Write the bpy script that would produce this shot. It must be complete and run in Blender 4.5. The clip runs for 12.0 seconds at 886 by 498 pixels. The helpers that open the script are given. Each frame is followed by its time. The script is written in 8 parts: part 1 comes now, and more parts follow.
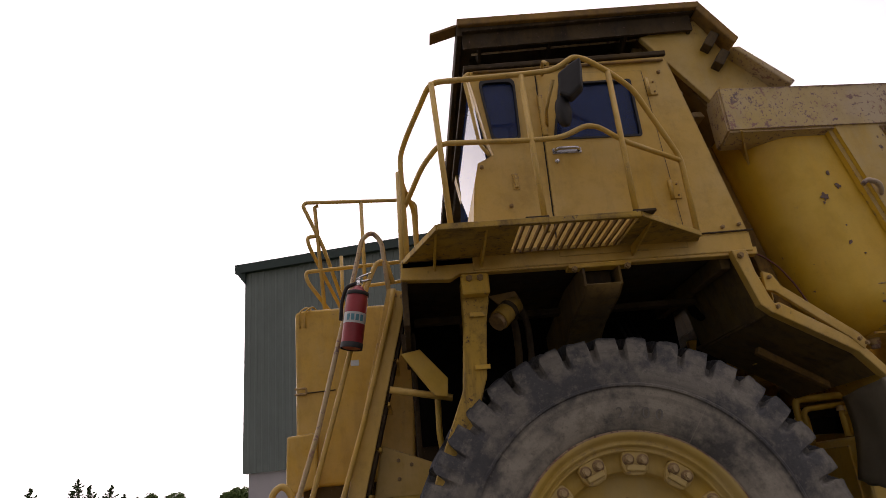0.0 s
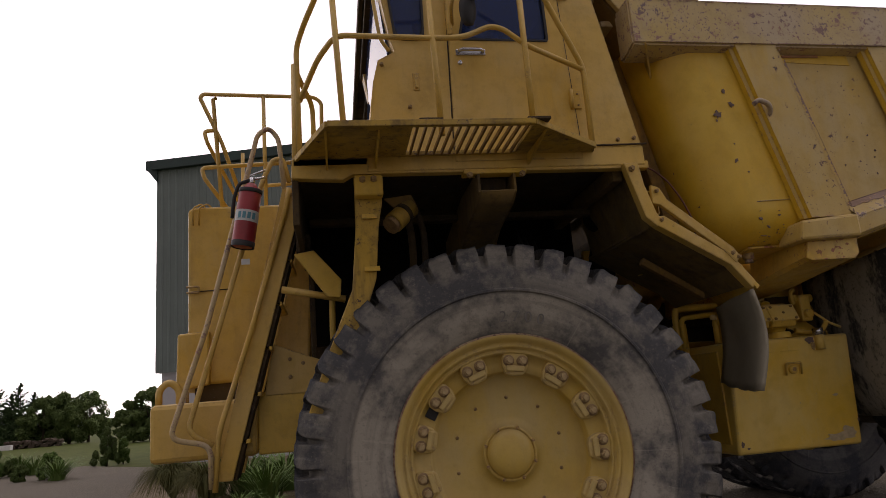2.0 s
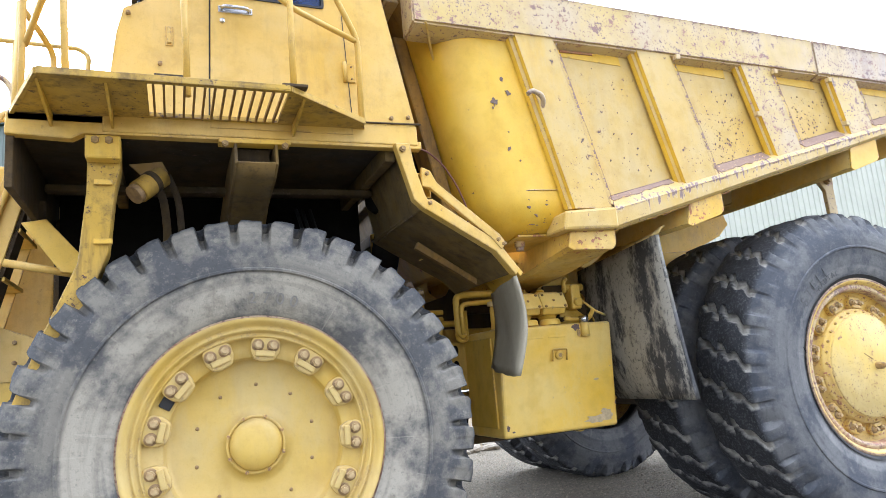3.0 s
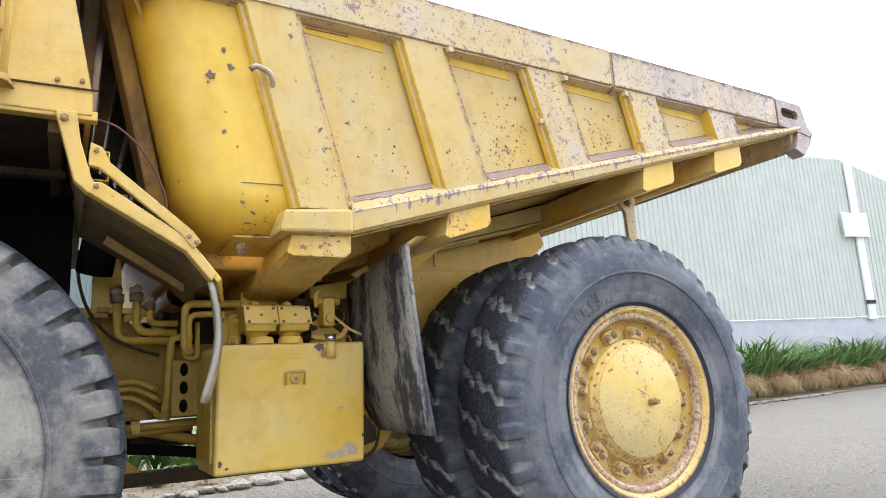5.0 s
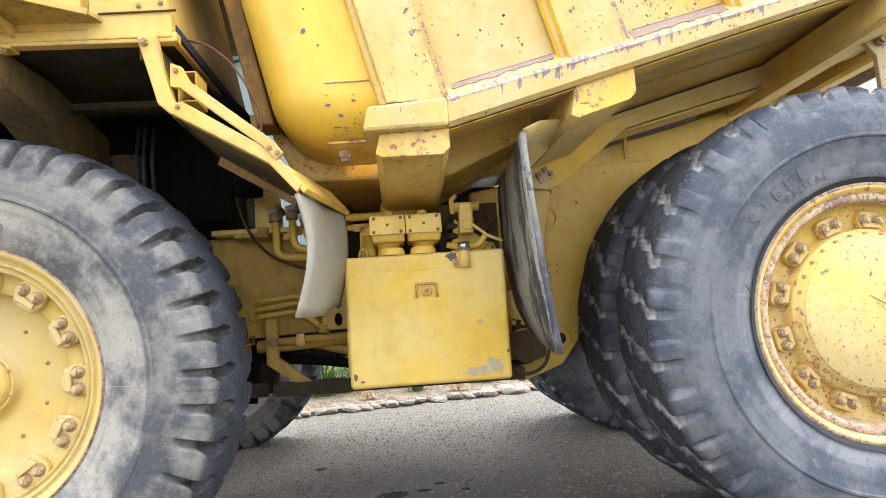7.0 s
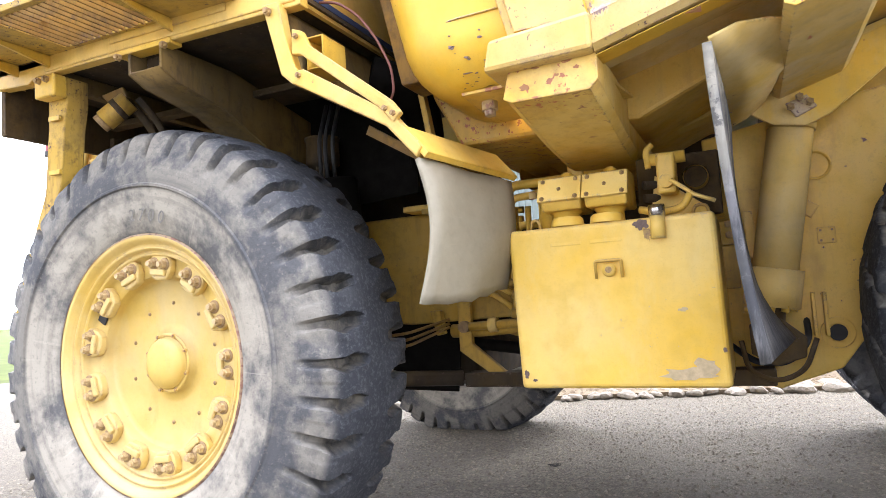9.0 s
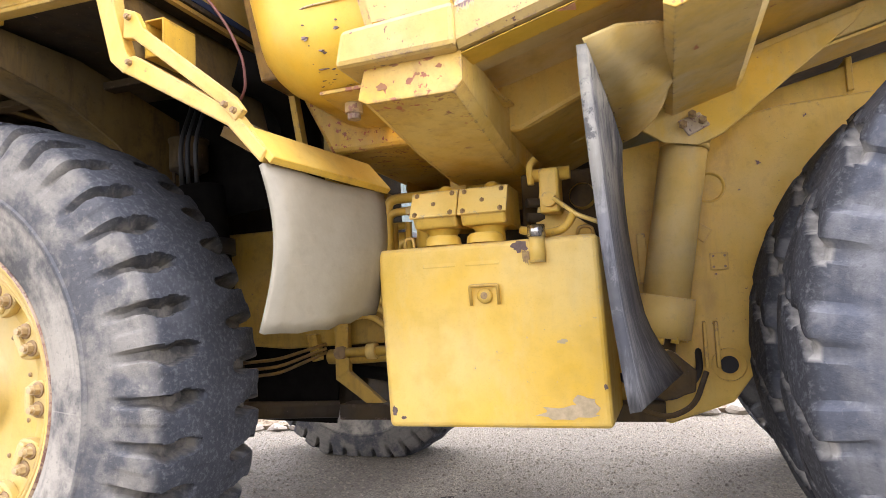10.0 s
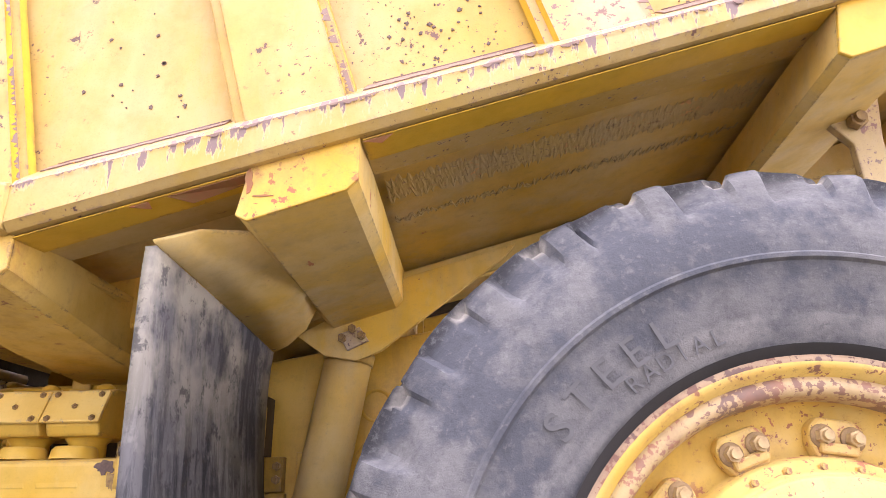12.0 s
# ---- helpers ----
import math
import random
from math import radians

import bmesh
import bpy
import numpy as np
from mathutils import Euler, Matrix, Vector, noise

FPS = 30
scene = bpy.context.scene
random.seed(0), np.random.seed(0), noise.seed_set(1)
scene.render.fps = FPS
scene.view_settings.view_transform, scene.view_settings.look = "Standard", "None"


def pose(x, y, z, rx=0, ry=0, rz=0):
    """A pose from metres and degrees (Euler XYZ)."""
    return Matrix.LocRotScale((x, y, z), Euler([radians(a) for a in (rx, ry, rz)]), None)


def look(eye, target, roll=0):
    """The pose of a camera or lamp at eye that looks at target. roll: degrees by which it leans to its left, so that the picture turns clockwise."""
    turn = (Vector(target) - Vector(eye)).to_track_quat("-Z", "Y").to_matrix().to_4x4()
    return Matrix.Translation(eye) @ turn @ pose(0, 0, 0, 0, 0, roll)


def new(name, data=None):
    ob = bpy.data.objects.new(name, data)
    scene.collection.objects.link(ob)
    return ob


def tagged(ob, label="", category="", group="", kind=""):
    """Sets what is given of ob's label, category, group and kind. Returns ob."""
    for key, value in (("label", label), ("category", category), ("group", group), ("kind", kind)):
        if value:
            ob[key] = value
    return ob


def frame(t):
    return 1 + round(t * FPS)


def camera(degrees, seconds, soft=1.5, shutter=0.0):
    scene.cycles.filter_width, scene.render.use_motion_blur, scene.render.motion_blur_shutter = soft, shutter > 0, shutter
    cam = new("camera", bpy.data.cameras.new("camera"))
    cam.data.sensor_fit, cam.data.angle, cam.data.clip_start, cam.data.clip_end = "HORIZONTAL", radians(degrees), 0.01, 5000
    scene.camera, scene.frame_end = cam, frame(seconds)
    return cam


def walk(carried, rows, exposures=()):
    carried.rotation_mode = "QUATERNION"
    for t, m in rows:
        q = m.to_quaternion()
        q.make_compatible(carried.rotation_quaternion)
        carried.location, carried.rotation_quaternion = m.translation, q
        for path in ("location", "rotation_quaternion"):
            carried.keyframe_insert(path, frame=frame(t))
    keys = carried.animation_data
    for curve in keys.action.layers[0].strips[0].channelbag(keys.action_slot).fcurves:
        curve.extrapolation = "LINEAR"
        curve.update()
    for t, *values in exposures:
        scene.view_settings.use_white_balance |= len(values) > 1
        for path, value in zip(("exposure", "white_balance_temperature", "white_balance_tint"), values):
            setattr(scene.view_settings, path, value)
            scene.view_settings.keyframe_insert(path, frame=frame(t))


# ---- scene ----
SIZE = 1.2
cam = camera(66.5, 12.0, soft=0.85)
PATH = [
    (0, (-1.267, 0.31, 1.675), (-1.141, 2.18, 2.373), -5.4),
    (0.5, (-1.308, 0.314, 1.647), (-1.386, 2.183, 2.356), -4.7),
    (1, (-1.305, 0.271, 1.643), (-1.423, 2.147, 2.325), -5.2),
    (1.5, (-1.238, 0.295, 1.623), (-1.157, 2.229, 2.125), -5.8),
    (2, (-1.04, 0.357, 1.632), (-0.717, 2.285, 2.055), -4.7),
    (2.5, (-0.758, 0.44, 1.624), (-0.109, 2.267, 2.116), -4.1),
    (3, (-0.431, 0.434, 1.582), (0.314, 2.257, 1.931), -5.0),
    (3.5, (-0.102, 0.47, 1.56), (0.704, 2.272, 1.879), -4.6),
    (3.7, (0.05, 0.506, 1.591), (0.933, 2.269, 1.923), -4.0),
    (5.3, (1.272, 0.567, 1.548), (2.244, 2.273, 1.928), -3.1),
    (5.5, (1.424, 0.579, 1.549), (2.385, 2.297, 1.904), -2.9),
    (6, (1.823, 0.58, 1.483), (2.512, 2.438, 1.755), -3.4),
    (6.5, (2.059, 0.628, 1.507), (2.367, 2.594, 1.704), -3.5),
    (6.7, (2.16, 0.711, 1.487), (2.401, 2.687, 1.677), -3.8),
    (8.3, (2.842, 1.407, 1.522), (2.468, 3.37, 1.619), -3.9),
    (8.5, (2.923, 1.528, 1.526), (2.484, 3.476, 1.641), -4.7),
    (9, (3.135, 1.761, 1.5), (2.322, 3.582, 1.656), -3.4),
    (9.5, (3.196, 1.989, 1.514), (2.336, 3.787, 1.683), -3.8),
    (10, (3.293, 2.244, 1.555), (2.672, 4.137, 1.736), -2.6),
    (10.5, (3.499, 2.342, 1.533), (2.98, 4.264, 1.719), -2.6),
    (11, (3.694, 2.407, 1.569), (3.245, 4.343, 1.792), -1.5),
    (11.5, (3.906, 2.543, 1.614), (3.666, 4.46, 2.133), -2.2),
    (12, (4.08, 2.628, 1.689), (4.001, 4.499, 2.39), -0.8),
]
EXPOSURES = [(0.0, -1.45, 7100, 20), (1.0, -1.45, 7100, 20), (2.0, -1.55, 7100, 20), (2.3, -0.55, 6700, 15), (2.6, 0.6, 6200, 10), (3.0, 1.15, 5700, 6), (3.7, 1.2, 5700, 6), (5.5, 0.95, 5750, 7), (6.5, 1.3, 5850, 6), (8.5, 1.75, 5900, 10), (9.5, 1.75, 6050, 13), (11.0, 1.70, 6350, 21), (11.5, 1.68, 6400, 24), (12.0, 1.66, 6500, 25)]
walk(cam, [(t, look(eye, target, roll)) for t, eye, target, roll in PATH], EXPOSURES)

# ---------------------------------------------------------------- world, sun
world = bpy.data.worlds.new("overcast_sky")
scene.world = world
world.use_nodes = True
wn, wl = world.node_tree.nodes, world.node_tree.links
wn.clear()
w_out = wn.new("ShaderNodeOutputWorld")
w_bg = wn.new("ShaderNodeBackground")
w_bg.inputs["Strength"].default_value = 0.1
w_sky = wn.new("ShaderNodeTexSky")
w_sky.sky_type = 'NISHITA'
w_sky.sun_disc = False
w_sky.sun_elevation = radians(50)
w_sky.sun_rotation = radians(14)
w_tc = wn.new("ShaderNodeTexCoord")
w_map = wn.new("ShaderNodeMapping")
w_map.inputs["Scale"].default_value = (1.0, 1.0, 3.0)
w_no = wn.new("ShaderNodeTexNoise")
w_no.inputs["Scale"].default_value = 2.2
w_no.inputs["Detail"].default_value = 6
w_ramp = wn.new("ShaderNodeValToRGB")
w_ramp.color_ramp.elements[0].position = 0.30
w_ramp.color_ramp.elements[0].color = (0.60, 0.60, 0.60, 1)
w_ramp.color_ramp.elements[1].position = 0.52
w_ramp.color_ramp.elements[1].color = (1, 1, 1, 1)
w_mix = wn.new("ShaderNodeMix")
w_mix.data_type = 'RGBA'
w_mix.inputs["B"].default_value = (11.4, 11.1, 11.6, 1)
wl.new(w_tc.outputs["Generated"], w_map.inputs["Vector"])
wl.new(w_map.outputs["Vector"], w_no.inputs["Vector"])
wl.new(w_no.outputs["Fac"], w_ramp.inputs["Fac"])
wl.new(w_ramp.outputs["Color"], w_mix.inputs["Factor"])
wl.new(w_sky.outputs["Color"], w_mix.inputs["A"])
# brighter towards the veiled sun
w_dot = wn.new("ShaderNodeVectorMath")
w_dot.operation = 'DOT_PRODUCT'
w_dot.inputs[1].default_value = Vector((0.16, 0.62, 0.77)).normalized()
w_rng = wn.new("ShaderNodeMapRange")
w_rng.inputs["From Min"].default_value = -0.1
w_rng.inputs["From Max"].default_value = 0.75
w_rng.inputs["To Min"].default_value = 0.62
w_rng.inputs["To Max"].default_value = 3.4
w_gain = wn.new("ShaderNodeVectorMath")
w_gain.operation = 'SCALE'
wl.new(w_tc.outputs["Generated"], w_dot.inputs[0])
wl.new(w_dot.outputs["Value"], w_rng.inputs["Value"])
wl.new(w_mix.outputs["Result"], w_gain.inputs[0])
wl.new(w_rng.outputs["Result"], w_gain.inputs["Scale"])
w_sep = wn.new("ShaderNodeSeparateXYZ")
w_low = wn.new("ShaderNodeMapRange")
w_low.inputs["From Min"].default_value = 0.0
w_low.inputs["From Max"].default_value = 0.5
w_low.inputs["To Min"].default_value = 2.3
w_low.inputs["To Max"].default_value = 0.88
w_hor = wn.new("ShaderNodeVectorMath")
w_hor.operation = 'SCALE'
wl.new(w_tc.outputs["Generated"], w_sep.inputs["Vector"])
wl.new(w_sep.outputs["Z"], w_low.inputs["Value"])
wl.new(w_gain.outputs["Vector"], w_hor.inputs[0])
wl.new(w_low.outputs["Result"], w_hor.inputs["Scale"])
wl.new(w_hor.outputs["Vector"], w_bg.inputs["Color"])
wl.new(w_bg.outputs["Background"], w_out.inputs["Surface"])

sun_data = bpy.data.lights.new("sun", 'SUN')
sun_data.energy = 0.9
sun_data.angle = radians(14)
sun_data.color = (1.0, 0.96, 0.9)
sun = new("sun", sun_data)
sun.matrix_world = look((4.2, 17.4, 15.4), (1, 5, 0))


# ---------------------------------------------------------------- materials
def nodes_of(name):
    m = bpy.data.materials.new(name)
    m.use_nodes = True
    t = m.node_tree
    return m, t.nodes, t.links, t.nodes["Principled BSDF"]


def noise_node(n, l, vec, scale, detail=4, rough=0.55):
    t = n.new("ShaderNodeTexNoise")
    t.inputs["Scale"].default_value = scale
    t.inputs["Detail"].default_value = detail
    t.inputs["Roughness"].default_value = rough
    l.new(vec, t.inputs["Vector"])
    return t.outputs["Fac"]


def ramp_node(n, l, fac, a, b, lo=0.0, hi=1.0):
    r = n.new("ShaderNodeMapRange")
    r.inputs["From Min"].default_value = a
    r.inputs["From Max"].default_value = b
    r.inputs["To Min"].default_value = lo
    r.inputs["To Max"].default_value = hi
    l.new(fac, r.inputs["Value"])
    return r.outputs["Result"]


def mix_node(n, l, fac, a, b):
    m = n.new("ShaderNodeMix")
    m.data_type = 'RGBA'
    for key, v in (("Factor", fac), ("A", a), ("B", b)):
        s = m.inputs[key]
        if isinstance(v, (int, float)):
            s.default_value = v
        elif isinstance(v, tuple):
            s.default_value = (*v, 1)
        else:
            l.new(v, s)
    return m.outputs["Result"]


def times(n, l, a, b):
    m = n.new("ShaderNodeMath")
    m.operation = 'MULTIPLY'
    for i, v in enumerate((a, b)):
        if isinstance(v, (int, float)):
            m.inputs[i].default_value = v
        else:
            l.new(v, m.inputs[i])
    return m.outputs["Value"]


def plus(n, l, a, b):
    m = n.new("ShaderNodeMath")
    m.operation = 'ADD'
    for i, v in enumerate((a, b)):
        if isinstance(v, (int, float)):
            m.inputs[i].default_value = v
        else:
            l.new(v, m.inputs[i])
    return m.outputs["Value"]


def bump_node(n, l, bsdf, height, strength, dist):
    b = n.new("ShaderNodeBump")
    b.inputs["Strength"].default_value = strength
    b.inputs["Distance"].default_value = dist
    l.new(height, b.inputs["Height"])
    l.new(b.outputs["Normal"], bsdf.inputs["Normal"])


def coords(n, l, scale=(1, 1, 1)):
    tc = n.new("ShaderNodeTexCoord")
    if scale == (1, 1, 1):
        return tc.outputs["Object"]
    mp = n.new("ShaderNodeMapping")
    mp.inputs["Scale"].default_value = scale
    l.new(tc.outputs["Object"], mp.inputs["Vector"])
    return mp.outputs["Vector"]


def edge_mask(n, l, radius, lo=0.985, hi=0.93):
    """1 along convex and concave folds, 0 on flat faces."""
    be = n.new("ShaderNodeBevel")
    be.samples = 4
    be.inputs["Radius"].default_value = radius
    ge = n.new("ShaderNodeNewGeometry")
    dt = n.new("ShaderNodeVectorMath")
    dt.operation = 'DOT_PRODUCT'
    l.new(be.outputs["Normal"], dt.inputs[0])
    l.new(ge.outputs["Normal"], dt.inputs[1])
    return ramp_node(n, l, dt.outputs["Value"], lo, hi), ge


def paint(name, base, faded, chips=0.70, chip_area=0.55, grime=0.25, grime_col=(0.16, 0.10, 0.035), rough=0.42,
          chip_col=(0.10, 0.065, 0.06), chip_scale=44.0, edge=0.6, edge_col=(0.17, 0.115, 0.09), dust=0.35, dust_col=(0.46, 0.36, 0.20), drip=None):
    """Old machine paint: faded patches, rusty chips where chip_area allows, worn edges, dust on ledges, brown grime and rain streaks."""
    m, n, l, b = nodes_of(name)
    v = coords(n, l)
    streak_v = coords(n, l, (4.5, 4.5, 0.7))
    big = noise_node(n, l, v, 1.3, 5)
    mid = noise_node(n, l, v, 7.0, 6)
    fine = noise_node(n, l, v, 60.0, 3)
    streak = noise_node(n, l, streak_v, 2.2, 6, 0.62)
    col = mix_node(n, l, ramp_node(n, l, big, 0.36, 0.64), base, faded)
    col = mix_node(n, l, times(n, l, ramp_node(n, l, mid, 0.48, 0.70), 0.40), col, tuple(c * 0.74 for c in base))
    col = mix_node(n, l, times(n, l, ramp_node(n, l, streak, 0.52, 0.70), grime), col, grime_col)
    dirt = noise_node(n, l, v, 3.1, 8, 0.72)
    col = mix_node(n, l, times(n, l, ramp_node(n, l, dirt, 0.52, 0.66), grime), col, grime_col)
    smear = noise_node(n, l, v, 18.0, 6, 0.7)
    wash = noise_node(n, l, coords(n, l, (1.6, 1.6, 0.7)), 1.9, 7, 0.66)
    col = mix_node(n, l, ramp_node(n, l, wash, 0.50, 0.66, 0.0, 0.55), col, tuple(min(1.0, c * k) for c, k in zip(faded, (0.95, 1.0, 1.18))))
    col = mix_node(n, l, ramp_node(n, l, wash, 0.44, 0.30, 0.0, 0.6 * min(1.0, grime * 2)), col, tuple(0.55 * c + 0.45 * k for c, k in zip(base, grime_col)))
    col = mix_node(n, l, times(n, l, ramp_node(n, l, smear, 0.55, 0.68), grime * 0.6), col, tuple(c * 0.8 for c in grime_col))
    folds, ge = edge_mask(n, l, 0.022)
    up = n.new("ShaderNodeSeparateXYZ")
    l.new(ge.outputs["Normal"], up.inputs["Vector"])
    ledge = times(n, l, ramp_node(n, l, up.outputs["Z"], 0.35, 0.8), ramp_node(n, l, dirt, 0.30, 0.56, 0.1, dust))
    col = mix_node(n, l, ledge, col, dust_col)
    spot = noise_node(n, l, v, chip_scale, 5, 0.62)
    area = noise_node(n, l, v, 0.9, 5, 0.6)
    mask = times(n, l, ramp_node(n, l, spot, chips, chips + 0.012), ramp_node(n, l, area, chip_area, chip_area + 0.05))
    big_spot = noise_node(n, l, v, chip_scale * 0.30, 6, 0.66)
    mask2 = times(n, l, ramp_node(n, l, big_spot, chips + 0.02, chips + 0.028), ramp_node(n, l, area, chip_area - 0.06, chip_area))
    rusty = mix_node(n, l, ramp_node(n, l, mid, 0.4, 0.6), chip_col, tuple(min(1.0, c * k) for c, k in zip(chip_col, (1.7, 1.35, 1.1))))
    halo = times(n, l, ramp_node(n, l, big_spot, chips - 0.05, chips + 0.02), ramp_node(n, l, area, chip_area - 0.06, chip_area))
    col = mix_node(n, l, times(n, l, halo, 0.35), col, grime_col)
    col = mix_node(n, l, mask, col, rusty)
    col = mix_node(n, l, mask2, col, rusty)
    if drip:
        # rust creeping down from the rail's upper edge, which climbs with x
        sx = n.new("ShaderNodeSeparateXYZ")
        l.new(v, sx.inputs["Vector"])
        run = noise_node(n, l, coords(n, l, (1.0, 1.0, 0.22)), 34.0, 6, 0.62)
        patch = noise_node(n, l, v, 5.0, 4, 0.6)
        d = plus(n, l, sx.outputs["Z"], times(n, l, sx.outputs["X"], -drip[0]))
        away = n.new("ShaderNodeMath")
        away.operation = 'ABSOLUTE'
        l.new(plus(n, l, d, -drip[1]), away.inputs[0])
        d = times(n, l, away.outputs["Value"], -1.7)
        wear = plus(n, l, plus(n, l, run, times(n, l, patch, 0.35)), d)
        col = mix_node(n, l, ramp_node(n, l, wear, 0.63, 0.69, 0.0, 0.45), col, (0.60, 0.50, 0.33))
        col = mix_node(n, l, ramp_node(n, l, wear, 0.685, 0.715), col, edge_col)
    # worn folds
    soft = times(n, l, folds, ramp_node(n, l, dirt, 0.40, 0.60, 0.15, 0.75))
    col = mix_node(n, l, times(n, l, soft, min(1.0, edge)), col, grime_col)
    bare = times(n, l, folds, ramp_node(n, l, smear, 0.54, 0.58))
    bare = times(n, l, bare, ramp_node(n, l, big, 0.38, 0.55))
    col = mix_node(n, l, times(n, l, bare, min(1.0, edge * 1.3)), col, edge_col)
    mott = noise_node(n, l, v, 130.0, 3, 0.7)
    col = mix_node(n, l, times(n, l, ramp_node(n, l, mott, 0.55, 0.75), 0.22), col, tuple(c * 0.50 for c in base))
    l.new(col, b.inputs["Base Color"])
    l.new(ramp_node(n, l, mid, 0.3, 0.7, rough - 0.06, rough + 0.16), b.inputs["Roughness"])
    bump_node(n, l, b, smear, 0.10, 0.012)
    return m


def plain(name, col, rough=0.6, metal=0.0, vary=0.25, scale=14.0, bump=0.15, other=None, spec=0.5):
    m, n, l, b = nodes_of(name)
    v = coords(n, l)
    a = noise_node(n, l, v, scale, 6, 0.6)
    c = noise_node(n, l, v, scale * 0.15, 4)
    o = other or tuple(x * (1 - vary) for x in col)
    cc = mix_node(n, l, ramp_node(n, l, a, 0.35, 0.65), col, o)
    cc = mix_node(n, l, times(n, l, ramp_node(n, l, c, 0.4, 0.65), 0.5), cc, o)
    l.new(cc, b.inputs["Base Color"])
    b.inputs["Roughness"].default_value = rough
    b.inputs["Metallic"].default_value = metal
    b.inputs["Specular IOR Level"].default_value = spec
    if bump:
        bump_node(n, l, b, a, bump, 0.01)
    return m


cab_paint = paint("cab_yellow_paint", (0.62, 0.385, 0.055), (0.62, 0.425, 0.130), chips=0.69, chip_area=0.60, grime=0.20)
bed_paint = paint("bed_yellow_paint", (0.56, 0.365, 0.066), (0.54, 0.412, 0.180), chips=0.645, chip_area=0.52, grime=0.22, grime_col=(0.36, 0.23, 0.08), edge=0.8, edge_col=(0.19, 0.12, 0.11))
rail_paint = paint("rust_run_rail_paint", (0.53, 0.35, 0.066), (0.52, 0.395, 0.180), chips=0.645, chip_area=0.50, grime=0.22, grime_col=(0.36, 0.23, 0.08),
                   edge=0.8, edge_col=(0.21, 0.145, 0.14), drip=(0.2555, 1.2 * (2.205 - 2.2 * 0.2555)))
rail_dusty = paint("dusty_rail_paint", (0.70, 0.50, 0.12), (0.66, 0.53, 0.28), chips=0.67, chip_area=0.55, grime=0.25, grime_col=(0.48, 0.35, 0.17), rough=0.75)
cylinder_paint = paint("faded_cylinder_paint", (0.70, 0.46, 0.070), (0.62, 0.47, 0.20), chips=0.66, chip_area=0.50, grime=0.25, grime_col=(0.36, 0.29, 0.19), chip_col=(0.20, 0.14, 0.10), rough=0.6)
greasy_paint = paint("greasy_frame_paint", (0.52, 0.315, 0.030), (0.42, 0.27, 0.05), chips=0.66, chip_area=0.5, grime=0.5, grime_col=(0.13, 0.08, 0.03), rough=0.55, chip_col=(0.16, 0.10, 0.07))
worn_paint = paint("worn_bed_paint", (0.54, 0.40, 0.145), (0.52, 0.41, 0.26), chips=0.595, chip_area=0.42, grime=0.3,
                   grime_col=(0.40, 0.28, 0.18), chip_col=(0.19, 0.13, 0.125), edge=0.9, edge_col=(0.18, 0.12, 0.115))
rust_paint = paint("rusty_rail_paint", (0.56, 0.43, 0.22), (0.44, 0.36, 0.30), chips=0.585, chip_area=0.42, grime=0.45,
                   grime_col=(0.27, 0.20, 0.18), chip_col=(0.18, 0.13, 0.13))
# dusty paint, its base raised to stand in for light bounced off the ground
under_paint = paint("dusty_bounce_lit_paint", (0.76, 0.49, 0.065), (0.70, 0.55, 0.26), chips=0.66, chip_area=0.55, grime=0.36,
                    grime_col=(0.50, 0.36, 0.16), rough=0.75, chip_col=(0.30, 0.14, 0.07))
frame_paint = paint("frame_yellow_paint", (0.68, 0.425, 0.038), (0.68, 0.455, 0.085), chips=0.67, chip_area=0.52, grime=0.28,
                    grime_col=(0.32, 0.19, 0.06))
# mud brown, also used where shade is put into the colour
mud_shade_paint = paint("mud_shaded_paint", (0.34, 0.185, 0.028), (0.19, 0.120, 0.040), chips=0.68, chip_area=0.5, grime=0.6,
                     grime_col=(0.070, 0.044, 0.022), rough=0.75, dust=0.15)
# grime, made darker still to paint in deep shade under the truck
grimy_shade_paint = paint("grimy_shaded_paint", (0.085, 0.052, 0.015), (0.036, 0.026, 0.015), chips=0.66, chip_area=0.5, grime=0.7,
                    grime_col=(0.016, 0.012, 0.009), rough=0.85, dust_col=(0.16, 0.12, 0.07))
# olive darkened to hold the shade under deck and fender
arch_paint = paint("shaded_olive_paint", (0.21, 0.130, 0.030), (0.115, 0.080, 0.032), chips=0.67, chip_area=0.5, grime=0.65,
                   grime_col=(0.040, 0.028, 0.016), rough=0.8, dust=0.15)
wheel_paint = paint("wheel_yellow_paint", (0.57, 0.390, 0.075), (0.56, 0.420, 0.155), chips=0.69, chip_area=0.58, grime=0.24,
                    grime_col=(0.38, 0.25, 0.09), edge=0.5)
rim_paint = paint("rusty_rim_paint", (0.66, 0.44, 0.075), (0.60, 0.43, 0.14), chips=0.60, chip_area=0.44, grime=0.36,
                  grime_col=(0.38, 0.21, 0.075), chip_col=(0.20, 0.10, 0.065), edge=0.6)
tank_paint = paint("tank_yellow_paint", (0.80, 0.51, 0.048), (0.80, 0.60, 0.20), chips=0.685, chip_area=0.58, grime=0.14,
                   grime_col=(0.55, 0.38, 0.14), chip_col=(0.36, 0.30, 0.26), rough=0.38, edge=0.7, edge_col=(0.34, 0.28, 0.24))
ledge_rust = paint("rusty_ledge", (0.235, 0.155, 0.130), (0.31, 0.215, 0.175), chips=0.64, chip_area=0.4, grime=0.25,
                   grime_col=(0.16, 0.10, 0.08), chip_col=(0.50, 0.37, 0.18), rough=0.75, edge=0.2, dust=0.08)
